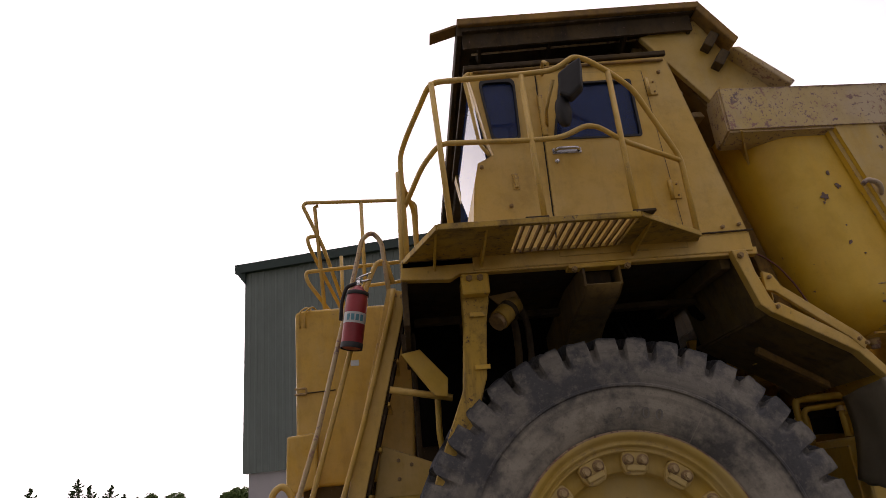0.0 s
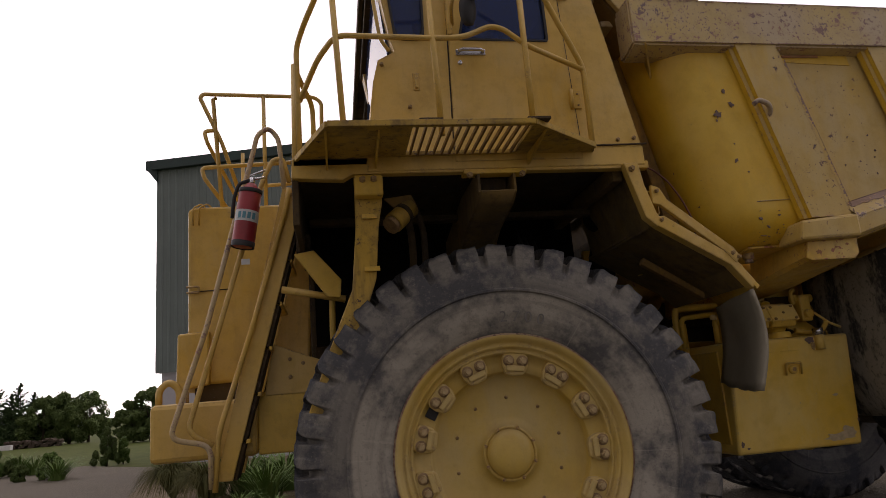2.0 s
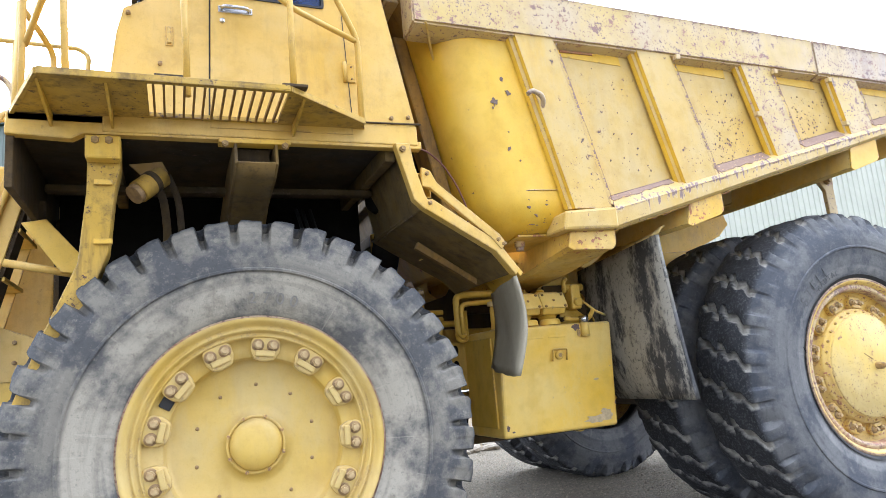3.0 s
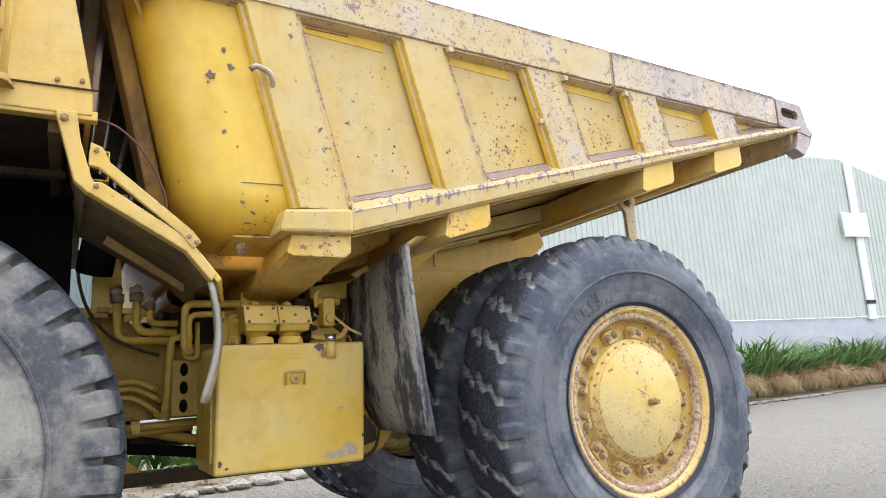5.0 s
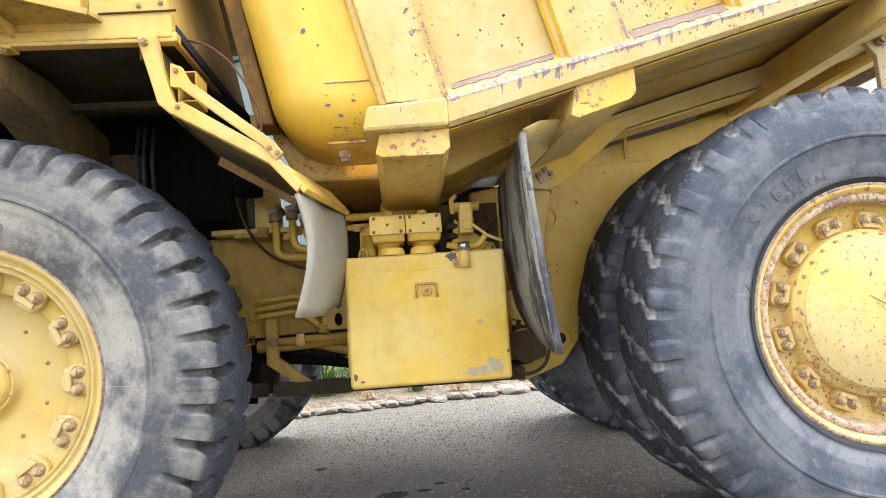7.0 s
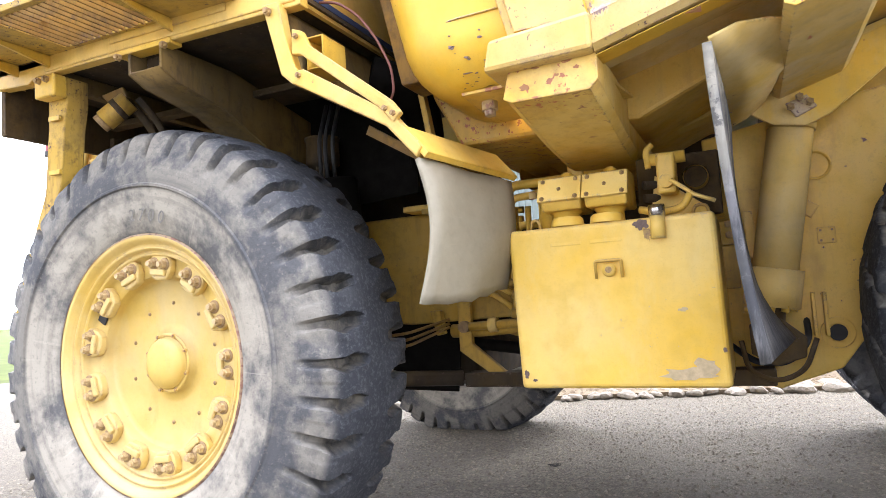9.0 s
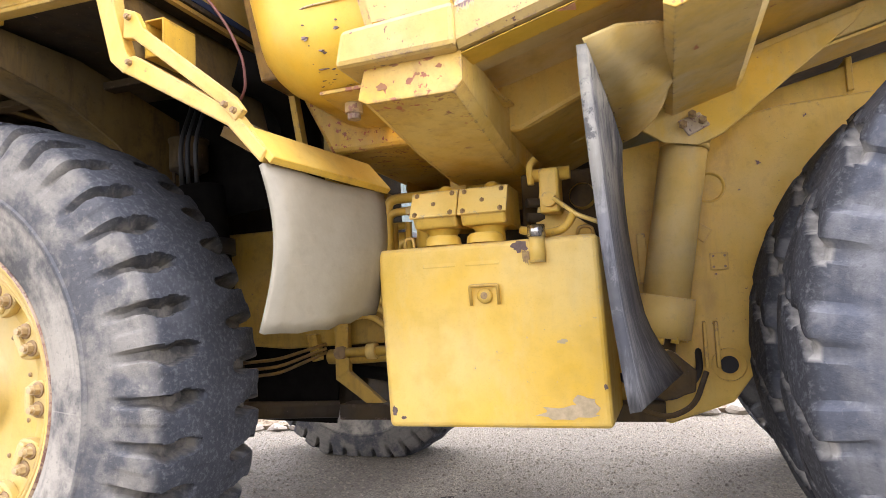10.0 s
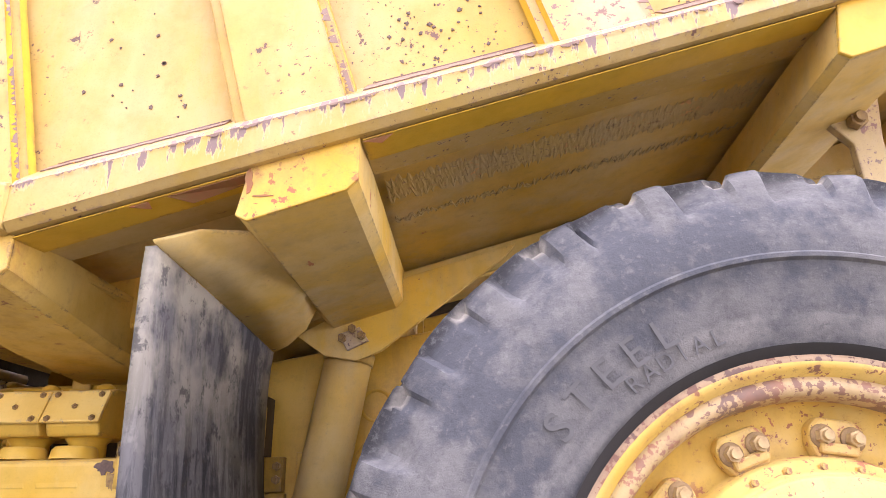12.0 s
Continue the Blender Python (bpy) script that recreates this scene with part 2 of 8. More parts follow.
# unfaded yellow of sheltered faces, also used for the rail's painted shadow
shelter_shade_paint = paint("sheltered_shade_yellow_paint", (0.68, 0.41, 0.020), (0.66, 0.43, 0.045), chips=0.70, chip_area=0.60, grime=0.18, grime_col=(0.34, 0.19, 0.045))
ring_paint = paint("mottled_ring_paint", (0.52, 0.40, 0.20), (0.50, 0.36, 0.20), chips=0.535, chip_area=0.25, grime=0.4, grime_col=(0.30, 0.18, 0.11), chip_col=(0.20, 0.125, 0.10), chip_scale=34, edge=0.4)
crust = paint("crusty_dirt_paint", (0.64, 0.48, 0.17), (0.58, 0.46, 0.24), chips=0.60, chip_area=0.40, grime=0.2, grime_col=(0.50, 0.39, 0.21), chip_col=(0.42, 0.32, 0.17), chip_scale=46, rough=0.9)
nut_metal = plain("worn_nut_steel", (0.56, 0.44, 0.23), 0.5, 0.1, 0.5, 30, 0.2, (0.34, 0.23, 0.11))
washer_metal = plain("rusty_washer", (0.36, 0.24, 0.10), 0.6, 0.1, 0.5, 30, 0.2, (0.20, 0.13, 0.07))
belly_paint = paint("rusty_belly_paint", (0.72, 0.44, 0.038), (0.68, 0.49, 0.14), chips=0.60, chip_area=0.50, grime=0.42, grime_col=(0.40, 0.23, 0.075), chip_col=(0.28, 0.11, 0.06), chip_scale=30)
corner_paint = paint("glossy_corner_paint", (0.68, 0.405, 0.022), (0.69, 0.455, 0.055), chips=0.69, chip_area=0.60, grime=0.16, grime_col=(0.40, 0.23, 0.05), rough=0.34)
deck_paint = paint("grimy_deck_paint", (0.52, 0.33, 0.040), (0.40, 0.26, 0.06), chips=0.62, chip_area=0.48, grime=0.75, grime_col=(0.085, 0.055, 0.025), chip_col=(0.07, 0.045, 0.035), rough=0.65)
flange_rust = paint("rusty_rim_flange", (0.34, 0.22, 0.14), (0.40, 0.29, 0.17), chips=0.55, chip_area=0.3, grime=0.4, grime_col=(0.16, 0.09, 0.06), chip_col=(0.13, 0.075, 0.06))
# for black parts, and for surfaces blackened to read as unlit void
near_black = plain("near_black_paint", (0.011, 0.010, 0.009), 0.95, 0, 0.4, 12, 0.15, None, 0.05)
cover_paint = paint("chipped_cover_paint", (0.64, 0.45, 0.10), (0.62, 0.475, 0.19), chips=0.615, chip_area=0.40, grime=0.22, grime_col=(0.38, 0.24, 0.09), chip_col=(0.17, 0.10, 0.07), chip_scale=52)
tail_rust = paint("rusty_tail_paint", (0.27, 0.205, 0.18), (0.36, 0.285, 0.24), chips=0.60, chip_area=0.40, grime=0.4, grime_col=(0.17, 0.12, 0.105), chip_col=(0.46, 0.36, 0.22), dust=0.1)
primer = plain("red_primer", (0.36, 0.125, 0.060), 0.7, 0, 0.3, 20, 0.15, (0.30, 0.17, 0.07))
glass_dark = plain("rubber_seal", (0.012, 0.012, 0.014), 0.5)


def glass(name):
    """Old blue-tinted safety glass, its opaque blue painting in the sky's reflection."""
    m, n, l, b = nodes_of(name)
    b.inputs["Base Color"].default_value = (0.045, 0.085, 0.26, 1)
    b.inputs["Roughness"].default_value = 0.06
    b.inputs["Transmission Weight"].default_value = 0.55
    b.inputs["IOR"].default_value = 1.5
    return m


pane_mat = glass("tinted_window_glass")
# lining coloured blue so the windows seem to reflect sky
dark_in = plain("cab_interior", (0.030, 0.050, 0.13), 0.8)
steel = plain("bolt_steel", (0.46, 0.31, 0.10), 0.55, 0.1, 0.6, 40, 0.15, (0.22, 0.14, 0.075))
chrome = plain("chrome", (0.6, 0.6, 0.62), 0.25, 1.0, 0.1)
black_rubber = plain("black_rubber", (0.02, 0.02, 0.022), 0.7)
red_paint = plain("red_cylinder_paint", (0.36, 0.035, 0.045), 0.4, 0, 0.3, 9)
white_label = plain("white_label", (0.6, 0.62, 0.62), 0.6, 0, 0.2)
blue_label = plain("blue_label", (0.10, 0.30, 0.38), 0.6, 0, 0.2)


def rubber(name, base, dust, amount, sc=3.0, mottle=0.5):
    m, n, l, b = nodes_of(name)
    v = coords(n, l)
    a = noise_node(n, l, v, sc, 7, 0.62)
    c = noise_node(n, l, v, sc * 9, 5, 0.6)
    f = noise_node(n, l, v, 90, 3)
    col = mix_node(n, l, ramp_node(n, l, a, 0.36, 0.66, 0.12, amount), base, dust)
    col = mix_node(n, l, times(n, l, ramp_node(n, l, c, 0.52, 0.75), mottle), col, tuple(x * 0.55 for x in base))
    scuff = noise_node(n, l, coords(n, l, (3, 3, 30)), 3.0, 3)
    col = mix_node(n, l, times(n, l, ramp_node(n, l, scuff, 0.66, 0.75), 0.35), col, dust)
    l.new(col, b.inputs["Base Color"])
    b.inputs["Roughness"].default_value = 0.62
    bump_node(n, l, b, c, 0.25, 0.012)
    return m


def tyre_mat(name, base, dust, r_dust, dusty, tread, blotch=0.72, mottle=0.6):
    """Rubber with a dusty inner sidewall, scuffs and cracks; tread: worn crown, its scuffs, groove dirt, pale groove dust."""
    m, n, l, b = nodes_of(name)
    v = coords(n, l)
    xyz = n.new("ShaderNodeSeparateXYZ")
    l.new(v, xyz.inputs["Vector"])
    flat2 = n.new("ShaderNodeCombineXYZ")
    l.new(xyz.outputs["X"], flat2.inputs["X"])
    l.new(xyz.outputs["Z"], flat2.inputs["Y"])
    rad = n.new("ShaderNodeVectorMath")
    rad.operation = 'LENGTH'
    l.new(flat2.outputs["Vector"], rad.inputs[0])
    r = rad.outputs["Value"]
    ang = n.new("ShaderNodeMath")
    ang.operation = 'ARCTAN2'
    l.new(xyz.outputs["X"], ang.inputs[0])
    l.new(xyz.outputs["Z"], ang.inputs[1])
    polar = n.new("ShaderNodeCombineXYZ")
    l.new(times(n, l, ang.outputs["Value"], 22.0), polar.inputs["X"])
    l.new(r, polar.inputs["Y"])
    big = noise_node(n, l, v, 2.6, 7, 0.65)
    mid = noise_node(n, l, v, 11.0, 6, 0.65)
    fine = noise_node(n, l, v, 70.0, 4)
    col = mix_node(n, l, ramp_node(n, l, big, 0.44, 0.55, 0.5 - 0.7 * blotch, blotch), base, dust)
    inner = times(n, l, ramp_node(n, l, r, r_dust, r_dust - 0.02), ramp_node(n, l, big, 0.38, 0.55, 0.10, dusty))
    col = mix_node(n, l, inner, col, tuple(min(1, c * 1.35) for c in dust))
    col = mix_node(n, l, times(n, l, ramp_node(n, l, mid, 0.54, 0.70), mottle), col, tuple(c * 0.45 for c in base))
    col = mix_node(n, l, times(n, l, ramp_node(n, l, mid, 0.42, 0.30), 0.45), col, tuple(min(1, c * 1.2) for c in dust))
    ringv = n.new("ShaderNodeCombineXYZ")
    l.new(times(n, l, ang.outputs["Value"], 0.9), ringv.inputs["X"])
    l.new(times(n, l, r, 16.0), ringv.inputs["Y"])
    bands = noise_node(n, l, ringv.outputs["Vector"], 1.0, 5, 0.6)
    col = mix_node(n, l, times(n, l, ramp_node(n, l, bands, 0.50, 0.66), 0.30), col, tuple(c * 0.75 for c in base))
    grit = noise_node(n, l, v, 45.0, 5, 0.75)
    col = mix_node(n, l, times(n, l, ramp_node(n, l, grit, 0.57, 0.68), 0.30), col, tuple(min(1, c * 1.25) for c in dust))
    col = mix_node(n, l, times(n, l, ramp_node(n, l, grit, 0.43, 0.34), 0.3), col, tuple(c * 0.55 for c in base))
    crack = noise_node(n, l, polar.outputs["Vector"], 1.0, 1)
    cr = times(n, l, ramp_node(n, l, crack, 0.665, 0.68), ramp_node(n, l, r, r_dust + 0.03, r_dust - 0.05, 0.0, 0.3))
    col = mix_node(n, l, cr, col, tuple(min(1, c * 1.7) for c in dust))
    crown = n.new("ShaderNodeAttribute")
    crown.attribute_name = "crown"
    groove = n.new("ShaderNodeAttribute")
    groove.attribute_name = "groove"
    worn = mix_node(n, l, ramp_node(n, l, grit, 0.50, 0.64), tread[0], tread[1])
    worn = mix_node(n, l, ramp_node(n, l, big, 0.55, 0.70, 0.0, 0.4), worn, tread[1])
    col = mix_node(n, l, crown.outputs["Fac"], col, worn)
    col = mix_node(n, l, groove.outputs["Fac"], col, mix_node(n, l, ramp_node(n, l, mid, 0.40, 0.60), tread[2], tread[3]))
    l.new(col, b.inputs["Base Color"])
    b.inputs["Roughness"].default_value = 0.82
    b.inputs["Specular IOR Level"].default_value = 0.25
    bump_node(n, l, b, grit, 0.36, 0.012)
    return m


tyre_rubber = tyre_mat("tyre_rubber", (0.060, 0.063, 0.071), (0.262, 0.241, 0.200), 1.035, 0.95,
                       ((0.030, 0.033, 0.040), (0.075, 0.077, 0.083), (0.050, 0.049, 0.048), (0.150, 0.136, 0.112)), 0.62, 0.35)
rear_rubber = tyre_mat("rear_tyre_rubber", (0.066, 0.073, 0.091), (0.188, 0.187, 0.186), 0.88, 0.6,
                       ((0.024, 0.025, 0.029), (0.072, 0.074, 0.078), (0.170, 0.165, 0.155), (0.300, 0.288, 0.262)), 0.62, 0.35)
letter_rubber = plain('letter_rubber', (0.150, 0.140, 0.125), 0.7)
letter_rubber2 = plain('rear_letter_rubber', (0.118, 0.121, 0.128), 0.85, 0, 0.25, 14, 0.15, None, 0.25)
flap_grey = rubber("dusty_mudflap_rubber", (0.232, 0.208, 0.150), (0.335, 0.302, 0.225), 0.9, 2.0, 0.18)


def flap_streaked():
    """Black rubber, dusty at the top, scraped and darker below."""
    m, n, l, b = nodes_of("streaked_mudflap_rubber")
    v = coords(n, l)
    z = n.new("ShaderNodeSeparateXYZ")
    l.new(v, z.inputs["Vector"])
    a = noise_node(n, l, coords(n, l, (7.0, 7.0, 0.9)), 2.6, 8, 0.70)
    c = noise_node(n, l, v, 2.6, 6, 0.6)
    f = noise_node(n, l, v, 10, 8, 0.74)
    top = ramp_node(n, l, z.outputs["Z"], 1.75, 2.45)
    col = mix_node(n, l, ramp_node(n, l, a, 0.45, 0.57), (0.026, 0.028, 0.034), (0.100, 0.100, 0.106))
    col = mix_node(n, l, times(n, l, ramp_node(n, l, top, 0.0, 1.0, 0.10, 1.0), ramp_node(n, l, c, 0.42, 0.56)), col, (0.33, 0.31, 0.25))
    col = mix_node(n, l, times(n, l, ramp_node(n, l, f, 0.55, 0.62), 0.8), col, (0.032, 0.032, 0.035))
    col = mix_node(n, l, times(n, l, ramp_node(n, l, f, 0.44, 0.36), 0.35), col, (0.22, 0.21, 0.20))
    l.new(col, b.inputs["Base Color"])
    b.inputs["Roughness"].default_value = 0.7
    bump_node(n, l, b, f, 0.3, 0.01)
    return m


flap_dark = flap_streaked()


def flap_scuffed():
    """Black rubber scoured pale by flung stones, in slanting scrapes."""
    m, n, l, b = nodes_of("scuffed_mudflap_rubber")
    v = coords(n, l)
    a = noise_node(n, l, coords(n, l, (1.0, 2.2, 0.9)), 2.4, 8, 0.68)
    f = noise_node(n, l, v, 26, 6, 0.75)
    col = mix_node(n, l, ramp_node(n, l, a, 0.42, 0.52), (0.035, 0.035, 0.038), (0.30, 0.28, 0.235))
    col = mix_node(n, l, times(n, l, ramp_node(n, l, f, 0.54, 0.62), 0.7), col, (0.045, 0.044, 0.044))
    col = mix_node(n, l, times(n, l, ramp_node(n, l, f, 0.44, 0.36), 0.4), col, (0.34, 0.32, 0.28))
    l.new(col, b.inputs["Base Color"])
    b.inputs["Roughness"].default_value = 0.8
    bump_node(n, l, b, f, 0.3, 0.01)
    return m


flap_front = flap_scuffed()


def gravel_mat():
    m, n, l, b = nodes_of("grey_gravel")
    v = coords(n, l)
    vo = n.new("ShaderNodeTexVoronoi")
    vo.inputs["Scale"].default_value = 62
    l.new(v, vo.inputs["Vector"])
    a = noise_node(n, l, v, 0.5, 6, 0.6)
    f = noise_node(n, l, v, 110, 4, 0.7)
    hue = n.new("ShaderNodeSeparateColor")
    l.new(vo.outputs["Color"], hue.inputs["Color"])
    col = mix_node(n, l, hue.outputs["Red"], (0.082, 0.072, 0.056), (0.215, 0.190, 0.148))
    col = mix_node(n, l, ramp_node(n, l, a, 0.38, 0.66), col, (0.135, 0.119, 0.093))
    col = mix_node(n, l, times(n, l, ramp_node(n, l, f, 0.45, 0.7), 0.3), col, (0.06, 0.058, 0.055))
    clump = noise_node(n, l, v, 9, 6, 0.75)
    grit = noise_node(n, l, v, 24, 6, 0.85)
    col = mix_node(n, l, times(n, l, ramp_node(n, l, clump, 0.48, 0.66), 0.32), col, (0.070, 0.066, 0.060))
    col = mix_node(n, l, times(n, l, ramp_node(n, l, grit, 0.55, 0.68), 0.7), col, (0.25, 0.222, 0.178))
    l.new(col, b.inputs["Base Color"])
    b.inputs["Roughness"].default_value = 0.95
    b.inputs["Specular IOR Level"].default_value = 0.15
    bump_node(n, l, b, grit, 1.0, 0.03)
    return m


gravel = gravel_mat()


def pebble_mat():
    """Loose chippings, each a shade of its own."""
    m, n, l, b = nodes_of("stone_chips")
    ge = n.new("ShaderNodeNewGeometry")
    col = mix_node(n, l, ge.outputs["Random Per Island"], (0.120, 0.106, 0.084), (0.265, 0.236, 0.188))
    f = noise_node(n, l, coords(n, l), 160, 3)
    col = mix_node(n, l, times(n, l, ramp_node(n, l, f, 0.45, 0.65), 0.4), col, (0.10, 0.088, 0.07))
    l.new(col, b.inputs["Base Color"])
    b.inputs["Roughness"].default_value = 0.95
    b.inputs["Specular IOR Level"].default_value = 0.1
    return m


chip_mat = pebble_mat()
grass_mat = plain("lawn_grass", (0.085, 0.10, 0.028), 0.95, 0, 0.4, 1.2, 0.6, (0.05, 0.065, 0.018), 0.05)
mulch = plain("bark_mulch", (0.105, 0.080, 0.052), 0.95, 0, 0.5, 30, 0.8, (0.17, 0.135, 0.092), 0.1)
stone_mat = plain("edging_stone", (0.24, 0.21, 0.165), 0.85, 0, 0.35, 9, 0.5, (0.13, 0.112, 0.086))
leaf_green = plain("leaf_green", (0.085, 0.155, 0.038), 0.6, 0, 0.4, 5, 0, (0.12, 0.185, 0.05), 0.15)
leaf_dark = plain("leaf_dark", (0.036, 0.066, 0.026), 0.7, 0, 0.4, 2, 0, (0.055, 0.088, 0.032), 0.15)
leaf_mid = plain("leaf_mid", (0.070, 0.112, 0.034), 0.7, 0, 0.4, 2, 0, (0.095, 0.13, 0.042), 0.15)
straw = plain("dry_tussock", (0.42, 0.29, 0.15), 0.8, 0, 0.35, 6, 0, (0.30, 0.20, 0.095), 0.15)
bark = plain("bark", (0.09, 0.065, 0.045), 0.9, 0, 0.4, 20)
green_clad = plain("green_grey_cladding", (0.165, 0.205, 0.195), 0.45, 0, 0.15, 1.2, 0)
green_trim = plain("dark_green_trim", (0.022, 0.048, 0.044), 0.5, 0, 0.2)
white_clad = plain("pale_green_cladding", (0.52, 0.535, 0.475), 0.5, 0, 0.12, 1.0, 0)
concrete = plain("pale_concrete", (0.50, 0.49, 0.52), 0.85, 0, 0.15, 1.5, 0.1)
white_trim = plain("white_trim", (0.75, 0.75, 0.74), 0.5, 0, 0.1)
hill_mat = plain("far_hill", (0.10, 0.13, 0.15), 0.9, 0, 0.2, 0.02, 0)
chip_dark = plain("bare_metal_chip", (0.19, 0.13, 0.115), 0.7, 0, 0.4, 60)
red_hose = plain("red_hose", (0.15, 0.05, 0.04), 0.6)


# ---------------------------------------------------------------- mesh helpers
def part(name, bm, material, parent=None, label="", m=None, smooth=False):
    me = bpy.data.meshes.new(name)
    bm.normal_update()
    if smooth:
        for f in bm.faces:
            f.smooth = True
    bm.to_mesh(me)
    bm.free()
    me.materials.append(material)
    return place(name, me, parent, label, m)


def place(name, me, parent=None, label="", m=None):
    ob = new(name, me)
    if parent is not None:
        ob.parent = parent
        if parent.type == 'EMPTY':
            ob.matrix_basis = Matrix.Translation(-parent.location) @ (m or Matrix())
        else:
            ob.matrix_basis = m or Matrix()
    elif m is not None:
        ob.matrix_basis = m
    if label:
        ob["label"] = label
    return ob


def thing(name, at, label, category, group="", kind=""):
    e = new(name)
    e.location = at
    e.empty_display_size = 0.2
    return tagged(e, label, category, group, kind)


def box(x0, x1, y0, y1, z0, z1, bevel=0.0, bm=None, m=None):
    b = bmesh.new()
    bmesh.ops.create_cube(b, size=1.0)
    for v in b.verts:
        v.co = Vector((x0 + (v.co.x + 0.5) * (x1 - x0), y0 + (v.co.y + 0.5) * (y1 - y0), z0 + (v.co.z + 0.5) * (z1 - z0)))
    if bevel:
        bmesh.ops.bevel(b, geom=b.edges[:], offset=bevel, segments=2, affect='EDGES', profile=0.5)
    if m is not None:
        b.transform(m)
    return join(bm, b)


def join(bm, b):
    if bm is None:
        return b
    me = bpy.data.meshes.new("tmp")
    b.to_mesh(me)
    b.free()
    bm.from_mesh(me)
    bpy.data.meshes.remove(me)
    return bm


def prism(pts, vec, bevel=0.0, bm=None, seg=2):
    """A flat polygon of 3D points pushed along vec."""
    b = bmesh.new()
    vs = [b.verts.new(p) for p in pts]
    f = b.faces.new(vs)
    r = bmesh.ops.extrude_face_region(b, geom=[f])
    for e in r["geom"]:
        if isinstance(e, bmesh.types.BMVert):
            e.co += Vector(vec)
    bmesh.ops.recalc_face_normals(b, faces=b.faces)
    if bevel:
        bmesh.ops.bevel(b, geom=b.edges[:], offset=bevel, segments=seg, affect='EDGES', profile=0.5)
    return join(bm, b)


def side(pts, y0, y1, bevel=0.0, bm=None):
    """A polygon of (x, z) made solid from y0 to y1."""
    return prism([(x, y0, z) for x, z in pts], (0, y1 - y0, 0), bevel, bm)


def fillet(pts, r, n=5):
    """Round the inner corners of a line of points."""
    pts = [Vector(p) for p in pts]
    out = [pts[0]]
    for a, b, c in zip(pts, pts[1:], pts[2:]):
        d0, d1 = (a - b), (c - b)
        k = min(r, d0.length * 0.45, d1.length * 0.45)
        p0, p1 = b + d0.normalized() * k, b + d1.normalized() * k
        for i in range(n + 1):
            t = i / n
            out.append(p0 * (1 - t) ** 2 + b * 2 * t * (1 - t) + p1 * t ** 2)
    out.append(pts[-1])
    return out


def tube(pts, r, seg=8, round_r=0.05, bm=None, cap=True):
    pts = fillet(pts, round_r) if round_r and len(pts) > 2 else [Vector(p) for p in pts]
    b = bmesh.new()
    rings = []
    up = Vector((0.123, 0.456, 0.881)).normalized()
    for i, p in enumerate(pts):
        d = (pts[min(i + 1, len(pts) - 1)] - pts[max(i - 1, 0)]).normalized()
        s = d.cross(up)
        if s.length < 0.05:
            s = d.cross(Vector((1, 0, 0)))
        s.normalize()
        up = s.cross(d).normalized()
        rr = r(i / (len(pts) - 1)) if callable(r) else r
        rings.append([b.verts.new(p + (s * math.cos(a) + up * math.sin(a)) * rr)
                      for a in (2 * math.pi * k / seg for k in range(seg))])
    for q, w in zip(rings, rings[1:]):
        for k in range(seg):
            f = b.faces.new((q[k], q[(k + 1) % seg], w[(k + 1) % seg], w[k]))
            f.smooth = True
    if cap:
        b.faces.new(rings[0][::-1])
        b.faces.new(rings[-1])
    bmesh.ops.recalc_face_normals(b, faces=b.faces)
    return join(bm, b)


def lathe(prof, seg=64, smooth=True, bm=None):
    """Profile of (radius, y) turned about the y axis."""
    b = bmesh.new()
    rings = []
    for r, y in prof:
        if r < 1e-5:
            rings.append([b.verts.new((0, y, 0))])
        else:
            rings.append([b.verts.new((r * math.sin(2 * math.pi * k / seg), y, r * math.cos(2 * math.pi * k / seg))) for k in range(seg)])
    for q, w in zip(rings, rings[1:]):
        for k in range(seg):
            a, c = k, (k + 1) % seg
            if len(q) == 1 and len(w) > 1:
                b.faces.new((q[0], w[c], w[a])).smooth = smooth
            elif len(w) == 1 and len(q) > 1:
                b.faces.new((q[a], q[c], w[0])).smooth = smooth
            elif len(q) > 1:
                b.faces.new((q[a], q[c], w[c], w[a])).smooth = smooth
    bmesh.ops.recalc_face_normals(b, faces=b.faces)
    return join(bm, b)


def hexnut(r, h, hole=True):
    """A hex nut on a stud, standing out towards -y."""
    b = bmesh.new()
    for rad, a, c, n in ((r, 0.0, -h, 6), (r * 0.62, -h, -h * 1.5, 10)):
        lo = [b.verts.new((rad * math.sin(2 * math.pi * k / n), a, rad * math.cos(2 * math.pi * k / n))) for k in range(n)]
        hi = [b.verts.new((v.co.x * 0.93, c, v.co.z * 0.93)) for v in lo]
        for k in range(n):
            b.faces.new((lo[k], lo[(k + 1) % n], hi[(k + 1) % n], hi[k]))
        b.faces.new(hi)
    bmesh.ops.recalc_face_normals(b, faces=b.faces)
    return b


def mesh_of(name, bm, material):
    me = bpy.data.meshes.new(name)
    bm.normal_update()
    bm.to_mesh(me)
    bm.free()
    me.materials.append(material)
    return me


BOLT = mesh_of("bolt", hexnut(0.013, 0.012), steel)
BOLT_BIG = mesh_of("bolt", hexnut(0.019, 0.018), steel)


def sheet(name, rows, material, parent=None, label="", thick=0.0, smooth=True):
    """A grid of points (rows of equal length) as a skin, with thickness."""
    b = bmesh.new()
    vs = [[b.verts.new(p) for p in r] for r in rows]
    for q, w in zip(vs, vs[1:]):
        for k in range(len(q) - 1):
            b.faces.new((q[k], q[k + 1], w[k + 1], w[k])).smooth = smooth
    bmesh.ops.recalc_face_normals(b, faces=b.faces)
    if thick:
        bmesh.ops.solidify(b, geom=b.faces[:], thickness=thick)
    return part(name, b, material, parent, label)


def along(a, b, t):
    return tuple(p + (q - p) * t for p, q in zip(a, b))


